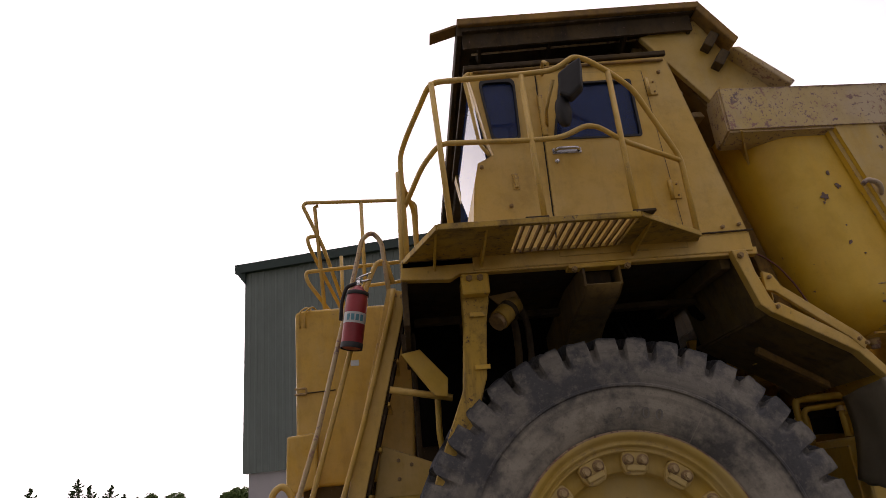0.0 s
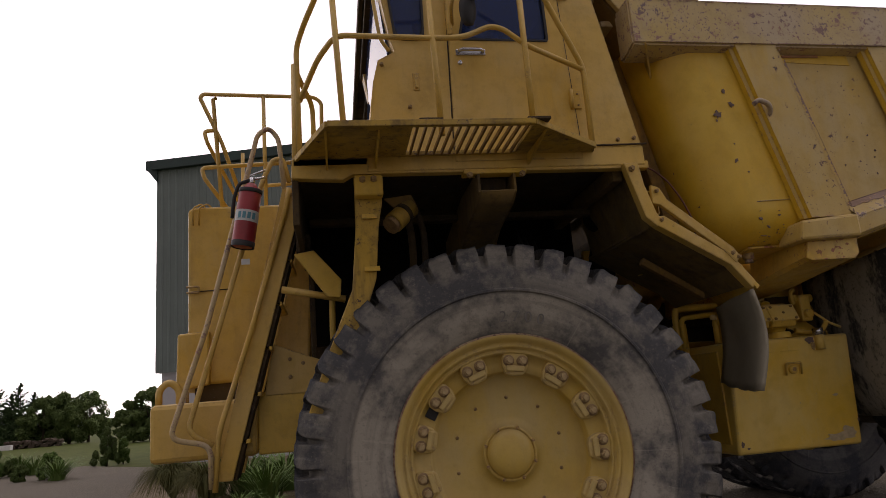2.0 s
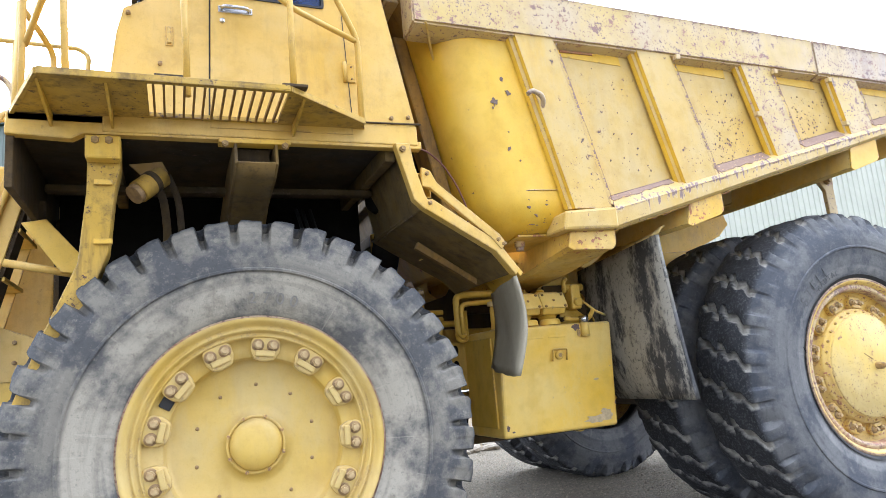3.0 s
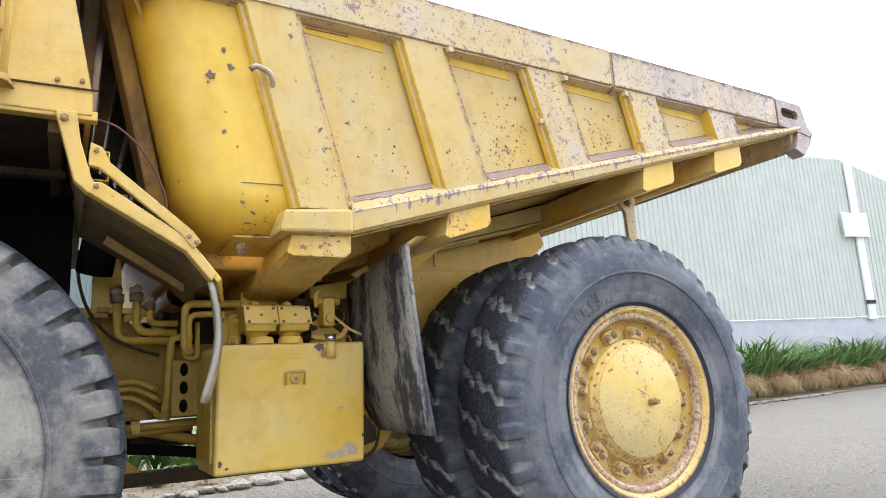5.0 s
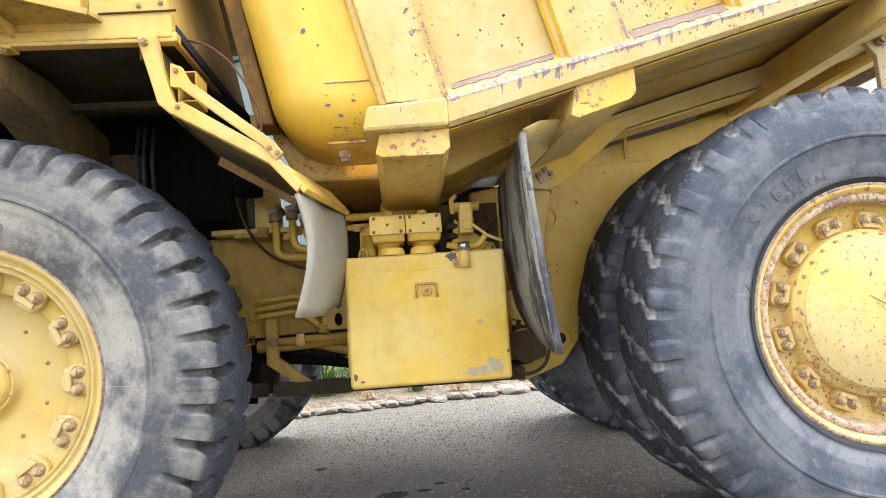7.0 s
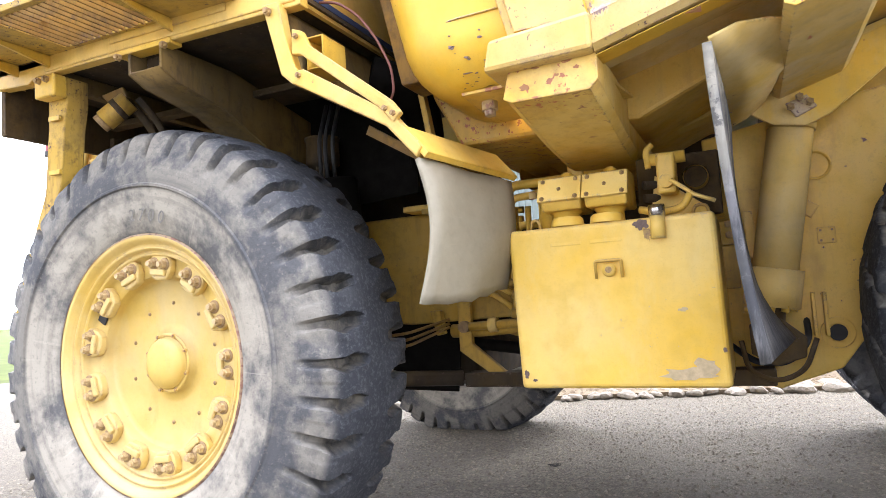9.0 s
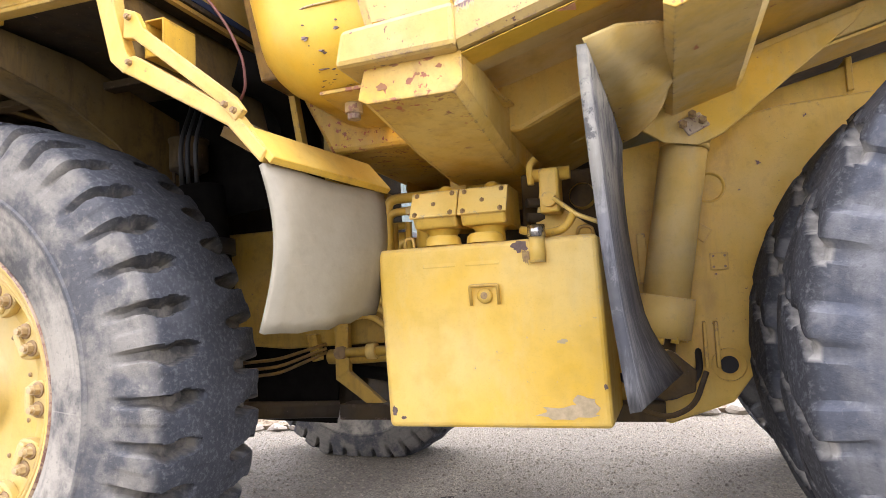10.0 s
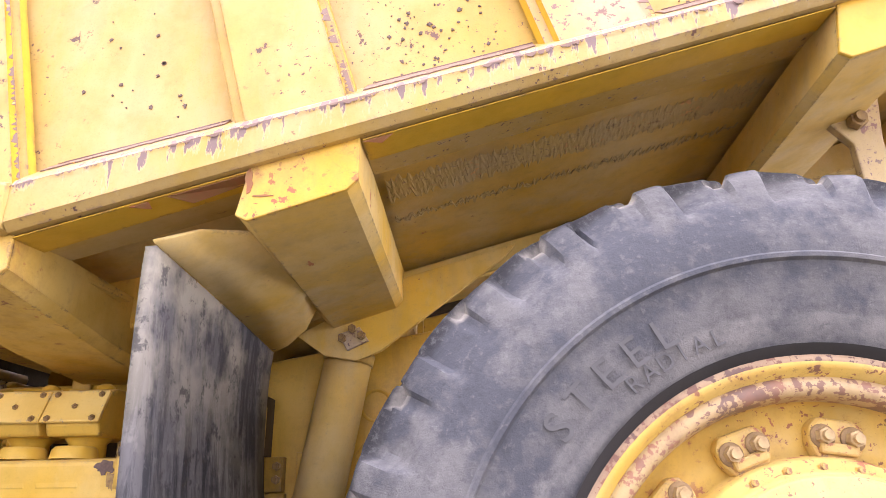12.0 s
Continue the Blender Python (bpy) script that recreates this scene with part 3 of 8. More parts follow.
# ---------------------------------------------------------------- ground and surroundings
def flat(name, pts, z, material, label, category, kind="structure", thick=0.03):
    b = prism([(x, y, z - thick) for x, y in pts], (0, 0, thick))
    return tagged(part(name, b, material), label, category, kind=kind)


b = bmesh.new()
bmesh.ops.create_grid(b, x_segments=60, y_segments=60, size=1500)
for v in b.verts:
    far = max(0.0, Vector((v.co.x, v.co.y)).length - 120)
    v.co.z = -0.05 - 0.004 * min(far, 300)
tagged(part("ground", b, grass_mat), "mown green lawn and far fields", "ground", kind="structure")
flat("road", [(-17, -14), (60, -14), (60, 22.25), (19, 14.66), (1.1, 9.65), (-3.6, 8.33), (-4.7, 14), (-6.0, 21.6), (-9.6, 26), (-12.5, 26), (-11.0, 16), (-13.0, 11.4), (-17, 8)], 0.0,
     gravel, "compacted grey gravel yard with fine chippings", "gravel")
flat("garden_bed", [(-3.6, 8.33), (1.1, 9.65), (19, 14.66), (60, 22.25), (60, 30), (-5.9, 23), (-6.0, 21.6), (-4.7, 14)], 0.05, mulch,
     "bark and leaf mulch garden bed beside the gravel", "garden bed", thick=0.08)


# ---------------------------------------------------------------- sheds
def corrugated(name, p0, p1, z0, top, pitch, depth, material, parent, label="", flat_part=0.55):
    """A ribbed steel wall between two plan points; top(s) gives its height s metres along."""
    a, c = Vector((*p0, 0)), Vector((*p1, 0))
    d = (c - a)
    n = int(d.length / pitch)
    u = d.normalized()
    out = Vector((u.y, -u.x, 0))
    rows = [[], []]
    for i in range(n):
        for f, o in ((0.0, 0), (flat_part, 0), (flat_part + 0.1, 1), (0.9, 1)):
            s = (i + f) * pitch
            p = a + u * s + out * depth * o
            rows[0].append((p.x, p.y, z0))
            rows[1].append((p.x, p.y, top(s)))
    return sheet(name, rows, material, parent, label, thick=0.01, smooth=False)


def wall_box(name, p0, p1, z0, z1, thick, material, parent, label="", proud=0.0):
    a, c = Vector((*p0, 0)), Vector((*p1, 0))
    u = (c - a).normalized()
    out = Vector((u.y, -u.x, 0))
    q = [a + out * proud, c + out * proud, c - out * thick, a - out * thick]
    return part(name, prism([(v.x, v.y, z0) for v in q], (0, 0, z1 - z0)), material, parent, label)


gs = thing("shed", (-6.27, 21.9, 0), "tall green-grey ribbed steel shed on a pale concrete base", "shed", "sheds")
G0, G1, G2 = (-6.27, 21.93), (3.3, 19.37), (-3.5, 32.9)
corrugated("front_wall", G0, G1, 2.70, lambda s: 9.2, 0.235, 0.03, green_clad, gs, flat_part=0.62)
corrugated("side_wall", G2, G0, 2.70, lambda s: 9.2, 0.235, 0.03, green_clad, gs, flat_part=0.62)
wall_box("base_wall", (-6.11, 21.9), G1, 0, 2.70, 0.25, concrete, gs, "pale lilac-grey concrete base wall", -0.06)
wall_box("base_side", G2, (-6.11, 22.13), 0, 2.70, 0.25, concrete, gs, "pale concrete base wall", -0.06)
wall_box("eave_gutter", (-6.54, 22.0), G1, 9.08, 9.38, 0.1, green_trim, gs, "dark green gutter", 0.2)
part("gutter_end", prism([(-6.54, 21.73, 9.38), (-6.54, 21.73, 9.08), (-6.25, 21.83, 8.68), (-6.25, 21.83, 9.08)], (0.03, 0.4, 0)), green_trim, gs)
part("roof", prism([(-6.44, 21.83, 9.31), (3.3, 19.27, 9.31), (5.9, 30.0, 11.4), (-3.7, 32.9, 11.4)], (0, 0, 0.08)), green_trim, gs)

W0, W1 = Vector((12.0, 25.45)), Vector((44.0, 19.23))     # foot of the warehouse wall
W_DIR = (W1 - W0).normalized()


def on_wall(s, out=0.0):
    """Plan point s metres along the warehouse wall, out metres in front of it."""
    p = W0 + W_DIR * s + Vector((W_DIR.y, -W_DIR.x)) * out
    return p.x, p.y


def wall_block(name, s0, s1, z0, z1, out, label="", material=white_trim):
    q = [on_wall(s0, out), on_wall(s1, out), on_wall(s1, out - 0.12), on_wall(s0, out - 0.12)]
    return part(name, prism([(x, y, z0) for x, y in q], (0, 0, z1 - z0)), material, ws, label)


RIDGE = 25.85
ws = thing("warehouse", (30, 21, 0), "long pale ribbed steel warehouse on a white concrete base", "warehouse", "sheds")
W_TOP = lambda s: 11.95 - max(0, s - RIDGE) * 0.34
corrugated("front_wall", W0, W1, 3.34, W_TOP, 0.285, 0.05, white_clad, ws, flat_part=0.5)
wall_box("base_wall", W0, W1, 0, 3.34, 0.25, concrete, ws, "white concrete base wall", -0.03)
wall_block("downpipe", RIDGE + 0.15, RIDGE + 0.62, 3.2, 11.7, 0.20, "white downpipe")
wall_block("rainwater_head", RIDGE - 0.75, RIDGE + 0.95, 7.55, 8.85, 0.34, "white rainwater box")
wall_block("downpipe_foot", RIDGE + 0.12, RIDGE + 0.65, 4.0, 4.2, 0.24, "dark pipe bracket", black_rubber)
part("roof", prism([(*on_wall(0), 11.95), (*on_wall(RIDGE), 11.95), (*on_wall(32.5), 9.69), (*on_wall(32.5), 9.55), (*on_wall(RIDGE), 11.8), (*on_wall(0), 11.8)], (3.8, 19.6, 0)), white_clad, ws)
part("side_wall", prism([(*on_wall(0), 0), (*on_wall(0), 11.8), (W0.x + 3.8, W0.y + 19.6, 11.8), (W0.x + 3.8, W0.y + 19.6, 0)], (0.1, 0.02, 0)), white_clad, ws)


# ---------------------------------------------------------------- dump truck
truck = thing("dump_truck", (2.1, 6.0, 0), "huge weathered yellow mining dump truck parked on gravel", "dump truck")
YC = 6.0          # centre line
NEAR = 3.755      # outer face of the bed
PANEL = 3.838     # face of the plates between the ribs
SL = 0.279        # slope of the lower edge of the bed


def mirror(y):
    return 2 * YC - y


# ----- tyres
def step(a, b, x):
    t = min(1.0, max(0.0, (x - a) / (b - a)))
    return t * t * (3 - 2 * t)


def front_relief(t, f, i):
    """Depth (0..1) of the front tread at t (0 centre, 1 side) and f (0..1 along one lug)."""
    c = 0.5 + 0.10 * math.sin(math.pi * step(0.45, 0.86, t))
    w = 0.085 + 0.125 * math.sin(math.pi * min(1.0, max(0.0, (t - 0.24) / 0.68)))
    w = w + (0.135 - w) * step(0.80, 0.95, t)
    w *= 1 + 0.10 * math.sin(i * 2.3)
    soft = 0.72 - 0.35 * step(0.8, 0.95, t)
    g = 1 - step(w * soft, w * (1.05 + 0.25 * step(0.8, 0.95, t)), abs(f - c))
    return g * step(0.22, 0.40, t) * (1 - 0.58 * step(0.70, 0.90, t)), 1.0


def rear_relief(t, f, i):
    """Depth (0..1) of the rear tread: stepped crosswise grooves between chunky blocks; and how dusty."""
    bend = 0.30 * step(0.68, 0.46, t) + 0.30 * step(0.28, 0.06, t) + 0.03 * math.sin(i * 2.1 + 7 * t)
    w = 0.125 + 0.02 * math.sin(i * 1.7 + 5 * t)
    q = (f - bend) % 1.0 - 0.5
    g = 1 - step(w * 0.45, w * 1.15, abs(q))
    m = step(0.64, 0.78, t)
    saw = (q + 0.62) % 1.0
    scallop = 1.15 * step(0.0, 0.12, saw) * (1 - saw) ** 1.3
    g *= 0.75 - 0.15 * m
    if scallop * m > g:
        return scallop * m, 0.0
    return g, 1.5 * (1.0 - step(0.74, 0.82, t))


def tyre_mesh(name, material, lugs, width, r_out, r_bead, depth, side_cut, relief, cuts, inner):
    """A tyre about the y axis from y=0 (outer side) to width."""
    half = width / 2
    s = r_out / 1.10
    sides = [(r_bead - 0.01, 0.13), (r_bead, 0.075), (r_bead + 0.03, 0.045), (0.72 * s, 0.018), (0.790 * s, 0.006), (0.812 * s, 0.002), (0.818 * s, -0.008), (0.828 * s, -0.008), (0.834 * s, 0.0),
             (0.87 * s, 0.0), (0.915 * s, 0.010), (0.935 * s, 0.016), (0.955 * s, 0.022), (0.970 * s, 0.027), (0.985 * s, 0.032), (1.003 * s, 0.039), (1.02 * s, 0.045), (1.036 * s, 0.052),
             (1.05 * s, 0.060), (1.062 * s, 0.068), (1.072 * s, 0.078), (1.080 * s, 0.091), (1.086 * s, 0.105)]
    crown = []
    for t in inner:
        crown.append(((1.086 + 0.016 * math.sin(math.pi / 2 * min(1.0, (0.68 - t) / 0.45)) if t < 0.68 else 1.086) * s, half - t * half))
    prof = sides + crown
    prof = prof + [(r, width - y) for r, y in (prof[-2::-1] if inner[-1] == 0.0 else prof[::-1])]
    verts, faces, crowns, grooves = [], [], [], []
    k, n = len(prof), lugs * len(cuts)
    for i in range(lugs):
        for f in cuts:
            for r, y in prof:
                t = abs(y - half) / half
                ff = f if y < half else 1 - f
                ph = 0.5 if y > half and relief is front_relief else 0.0
                fade = step(side_cut * s, (side_cut + (0.085 if relief is front_relief else 0.125)) * s, r)
                d, dusty = relief(t, ff, i)
                d *= fade
                grooves.append(min(1.0, max(0.0, (d * dusty - 0.22) / 0.35)))
                lo = 0.72 if relief is front_relief else 0.68
                crowns.append(1.0 - step(lo, lo + 0.12, t))
                d = d * depth * (1.0 + 0.2 * math.sin(i * 2.7 + (1 if y > half else 0))) + 0.004 * fade * math.sin(i * 5.1 + 9 * t + 4 * f)
                ang = 2 * math.pi * (i + f + ph) / lugs
                cy, cr = half - y, 0.80 * s - r
                ln = math.hypot(cy, cr) or 1
                rr = r + cr / ln * d
                verts.append((rr * math.sin(ang), y + cy / ln * d, rr * math.cos(ang)))
    for a in range(n):
        c = (a + 1) % n
        for j in range(k - 1):
            faces.append((a * k + j, c * k + j, c * k + j + 1, a * k + j + 1))
    me = bpy.data.meshes.new(name)
    me.from_pydata(verts, [], faces)
    b = bmesh.new()
    b.from_mesh(me)
    bmesh.ops.recalc_face_normals(b, faces=b.faces)
    b.to_mesh(me)
    b.free()
    me.materials.append(material)
    for key, values in (("crown", crowns), ("groove", grooves)):
        me.attributes.new(key, 'FLOAT', 'POINT').data.foreach_set("value", values)
    me.polygons.foreach_set("use_smooth", [True] * len(me.polygons))
    me.set_sharp_from_angle(angle=radians(32))
    return me


FINE = [q / 24 for q in range(24)]
FRONT_TYRE = tyre_mesh("tyre", tyre_rubber, 42, 0.70, 1.165, 0.625, 0.09, 0.92, front_relief, FINE,
                       (0.66, 0.62, 0.58, 0.54, 0.50, 0.46, 0.43, 0.40, 0.37, 0.34, 0.31, 0.28, 0.25, 0.22, 0.1, 0.0))
REAR_TYRE = tyre_mesh("tyre", rear_rubber, 27, 0.66, 1.14, 0.612, 0.050, 0.935, rear_relief, FINE,
                      (0.66, 0.63, 0.60, 0.57, 0.54, 0.51, 0.47, 0.437, 0.425, 0.415, 0.405, 0.393, 0.36, 0.33, 0.30, 0.27, 0.24, 0.21, 0.16, 0.10, 0.04, 0.02, 0.0))
# the loaded tyres stand flat on the ground
for me, floor_z in ((FRONT_TYRE, -1.064), (REAR_TYRE, -1.119)):
    for v in me.vertices:
        v.co.z = max(v.co.z, floor_z)
NUT = mesh_of("nut", hexnut(0.0225, 0.026), nut_metal)
WASHER = mesh_of("washer", lathe([(0.0, -0.006), (0.030, -0.006), (0.0315, -0.004), (0.0315, 0.0)], 16), washer_metal)
CLAMP_B = prism([(-0.050, 0, -0.062), (-0.020, 0, -0.070), (0.046, 0, -0.064), (0.072, 0, -0.020), (0.074, 0, 0.034), (0.050, 0, 0.058), (-0.052, 0, 0.060), (-0.074, 0, 0.030), (-0.072, 0, -0.02)], (0, -0.045, 0), 0.010)
prism([(-0.05, -0.04, -0.045), (0.05, -0.04, -0.045), (0.05, -0.04, -0.012), (-0.05, -0.04, -0.012)], (0, -0.022, 0), 0.007, CLAMP_B)
CLAMP = mesh_of("wheel_clamp", CLAMP_B, wheel_paint)
CLAMP_R = CLAMP.copy()
CLAMP_R.materials.clear()
CLAMP_R.materials.append(rim_paint)
STUD = mesh_of("small_bolt", hexnut(0.011, 0.010), rim_paint)


def spin(r, a, y):
    """The pose of a piece at angle a (from the top, towards +x) on a wheel's face."""
    return pose(r * math.sin(a), y, r * math.cos(a), 0, math.degrees(a), 0)


FRONT_RIM = lathe([(0.60, 0.30), (0.615, 0.14), (0.632, 0.085), (0.642, 0.066), (0.640, 0.056), (0.628, 0.052), (0.612, 0.060), (0.600, 0.082), (0.592, 0.094),
                   (0.584, 0.094), (0.580, 0.086), (0.572, 0.084), (0.566, 0.092), (0.562, 0.112), (0.552, 0.116), (0.548, 0.108), (0.540, 0.106), (0.534, 0.116), (0.530, 0.150),
                   (0.480, 0.158), (0.442, 0.160), (0.436, 0.166), (0.432, 0.205), (0.424, 0.222), (0.405, 0.228), (0.30, 0.238), (0.20, 0.242), (0.150, 0.242), (0.148, 0.205), (0.130, 0.203), (0.128, 0.186), (0.118, 0.166),
                   (0.09, 0.150), (0.05, 0.142), (0.0, 0.140)], 96)
REAR_RIM = lathe([(0.575, 0.45), (0.58, 0.14), (0.597, 0.085), (0.612, 0.066), (0.615, 0.052), (0.600, 0.046), (0.585, 0.052), (0.572, 0.078), (0.560, 0.084), (0.548, 0.078),
                  (0.538, 0.085), (0.53, 0.105), (0.522, 0.140), (0.516, 0.165), (0.46, 0.178), (0.405, 0.180), (0.400, 0.120), (0.392, 0.106), (0.374, 0.102), (0.370, 0.088),
                  (0.36, 0.080), (0.335, 0.076), (0.0, 0.070)], 96)
FRONT_RIM_ME = mesh_of("front_wheel", FRONT_RIM, wheel_paint)
for v in REAR_RIM.verts:
    v.co.x *= 1.02
    v.co.z *= 1.02
REAR_RIM_ME = mesh_of("rear_wheel", REAR_RIM, rim_paint)
COVER = mesh_of("hub_cover", lathe([(0.368, 0.092), (0.366, 0.072), (0.36, 0.067), (0.10, 0.062), (0.0, 0.062)], 64), cover_paint)
CAP_RING = mesh_of("hub_ring", lathe([(0.150, 0.206), (0.149, 0.198), (0.132, 0.198), (0.131, 0.206)], 48), wheel_paint)
FRONT_FLANGE = mesh_of("rim_flange", lathe([(0.633, 0.050), (0.640, 0.0535), (0.6455, 0.062), (0.644, 0.074)], 96), flange_rust)
FLANGE = mesh_of("rim_flange", lathe([(0.596, 0.049), (0.606, 0.0445), (0.620, 0.050), (0.624, 0.060), (0.618, 0.070)], 96), flange_rust)
LOCK_RING = mesh_of("lock_ring", lathe([(0.522, 0.130), (0.524, 0.110), (0.530, 0.084), (0.540, 0.070), (0.554, 0.071), (0.566, 0.073), (0.573, 0.080)], 96), ring_paint)


def front_wheel(x, y, flip, detail=True):
    m = pose(x, y, 1.034, 0, 0, (180 if flip else 0) - 3.4) @ Matrix.Scale(0.97, 4)
    w = place("front_wheel", FRONT_RIM_ME, truck, "yellow steel wheel with a ring of clamps", m)
    place("tyre", FRONT_TYRE, w, "worn dusty grey tyre with deep shoulder lugs")
    if not detail:
        return
    embossed("2700", 0.085, w, 0.70, radians(8), 0.012, letter_rubber, "raised rubber digit")
    place("rim_flange", FRONT_FLANGE, w, "rusty rim flange")
    place("hub_ring", CAP_RING, w)
    for k in range(13):
        a = radians(7) + 2 * math.pi * k / 13
        if k == 10:
            part("empty_slot", box(-0.035, 0.035, -0.012, 0.0, -0.03, 0.03, 0.004), black_rubber, w, "dark slot of a missing clamp", spin(0.482, a + 0.30, 0.156))
        place("wheel_clamp", CLAMP, w, "", spin(0.482, a, 0.160))
        for s in (-1, 1):
            place("washer", WASHER, w, "", spin(0.496, a + s * 0.076, 0.115))
            place("nut", NUT, w, "worn nut on a stud", spin(0.496, a + s * 0.076, 0.112))
    for k in range(8):
        place("small_bolt", STUD, w, "", spin(0.143, radians(20) + k * math.pi / 4, 0.199))
    for k in range(10):
        part("disc_hole", lathe([(0.010, 0.0), (0.010, -0.004), (0.0, -0.004)], 10), steel, w, "", spin(0.30, radians(2) + k * math.pi / 5, 0.238))


def rear_wheel(x, y, flip, detail=True):
    m = pose(x, y, 1.093, 0, 0, 180 if flip else 0) @ Matrix.Scale(0.975, 4)
    w = place("rear_wheel", REAR_RIM_ME, truck, "rust-stained yellow wheel with a flat hub cover", m)
    place("tyre", REAR_TYRE, w, "blue-grey worn tyre with chunky tread")
    if not detail:
        return
    place("hub_cover", COVER, w, "chipped yellow hub cover")
    place("rim_flange", FLANGE, w, "rusty rim flange", Matrix.Diagonal((1.018, 1, 1.018, 1)))
    # black ring added where only the gap between tyre and rim is dark
    part("bead_gap_ring", lathe([(0.628, 0.048), (0.642, 0.036), (0.652, 0.030)], 96), black_rubber, w, "black ring for the dark gap at the tyre bead")
    place("lock_ring", LOCK_RING, w, "mottled lock ring, paint flaked to rust", Matrix.Diagonal((1.02, 1, 1.02, 1)))
    embossed("STEEL", 0.100, w, 0.722, radians(-39), 0.009, letter_rubber2, "raised rubber letter")
    embossed("RADIAL", 0.056, w, 0.682, radians(-27), 0.024, letter_rubber2, "raised rubber letter")
    for k in range(13):
        a = radians(8) + 2 * math.pi * k / 13
        place("wheel_clamp", CLAMP_R, w, "", spin(0.450, a, 0.182) @ Matrix.Diagonal((0.86, 1, 0.80, 1)))
        for s in (-1, 1):
            place("washer", WASHER, w, "", spin(0.455, a + s * 0.074, 0.137) @ Matrix.Scale(0.9, 4))
            place("nut", NUT, w, "worn nut on a stud", spin(0.455, a + s * 0.074, 0.134) @ Matrix.Scale(0.9, 4))
    for k in range(30):
        place("small_bolt", STUD, w, "", spin(0.384, 2 * math.pi * k / 30, 0.104))
    for a7, r7, ln7, tw in ((-1.35, 0.68, 0.05, 50), (0.5, 0.88, 0.05, 30)):
        part("crack", prism([(-0.001, -0.001, -ln7 / 2), (0.0012, -0.001, -ln7 * 0.1), (0.0, -0.001, ln7 / 2), (-0.0012, -0.001, ln7 * 0.1)], (0, 0.004, 0)), black_rubber, w, "dark crack in the rubber", spin(r7, a7, -0.0005 if r7 > 0.86 else 0.012) @ pose(0, 0, 0, 0, tw, 0))
    part("plug", hexnut(0.026, 0.05), steel, w, "dark square plug", pose(0.07, 0.064, -0.01))
    part("scratch", box(-0.002, 0.002, -0.0025, 0.0, -0.045, 0.045), steel, w, "", pose(0.0, 0.0615, 0.06, 0, -60, 0))


def embossed(text, size, parent, r, a, y, material, label):
    """Raised lettering, curved round the sidewall, one character at a time."""
    for k, ch in enumerate(text):
        if ch == " ":
            continue
        cu = bpy.data.curves.new("letter", 'FONT')
        cu.body, cu.size, cu.extrude, cu.align_x = ch, size, 0.0009, 'CENTER'
        tmp = new("letter", cu)
        me = bpy.data.meshes.new_from_object(tmp)
        bpy.data.objects.remove(tmp)
        me.materials.clear()
        me.materials.append(material)
        aa = a + (k - (len(text) - 1) / 2) * size * 0.78 / r
        place("letter", me, parent, label, spin(r, aa, y) @ pose(0, 0, 0, 90, 0, 0))


front_wheel(0.003, 3.739, False)
front_wheel(0.003, mirror(3.739), True, False)
rear_wheel(4.155, 3.675, False)
rear_wheel(4.155, mirror(3.675), True, False)
for y, fl in ((4.44, False), (mirror(4.44), True)):
    rear_wheel(4.155, y, fl, False)


# ----- dump body
def lip_z(x):
    return 2.083 + max(0.0, x - 2.2) * SL


def ledge_z(x):
    """The outer fold of the lower rail, which thins towards the tail."""
    return 2.228 + max(0.0, x - 2.2) * 0.2555


def rail_z(x):
    return 3.325 - (x - 1.02) * 0.016


def top_z(x):
    return 3.635 - (x - 0.95) * 0.0235


panel = [(1.74, 3.45), (2.03, 2.12), (2.2, 2.14), (6.2, lip_z(6.2) + 0.03), (6.33, 3.38), (6.2, 3.46)]
bb = side(panel, PANEL, PANEL + 0.05)
body = part("dump_body", bb, bed_paint, truck, "faded yellow steel dump body, chipped and rusty towards the tail")

part("far_side", side(panel, mirror(PANEL + 0.05), mirror(PANEL)), bed_paint, body)
# floor of the body, seen from below
def floor_z(x, y):
    """Underside of the bed floor, which dips from the side rails to the body rails."""
    t = min(1.0, max(0.0, (y - 3.83) / 1.23))
    return 0.03 + (2.155 + (x - 1.9) * 0.2505) * (1 - t) + (2.125 + max(0.0, x - 2.2) * SL) * t


for yy, s in ((3.83, 1), (mirror(3.83), -1)):
    rows = [[(x, yy + s * d, floor_z(x, 3.83 + d)) for d in (0, 0.4, 0.8, 1.23)] for x in (1.9, 2.2, 2.9, 3.6, 4.4, 5.2, 6.3)]
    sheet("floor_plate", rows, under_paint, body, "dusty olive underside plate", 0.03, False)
# middle of the floor darkened to paint the void between the rails
part("floor_middle", prism([(1.9, 5.05, 2.11), (6.3, 5.05, 3.23), (6.3, mirror(5.05), 3.23), (1.9, mirror(5.05), 2.11)], (0, 0, 0.06)), grimy_shade_paint, body, "grimy, shade-dark underside between the body rails")

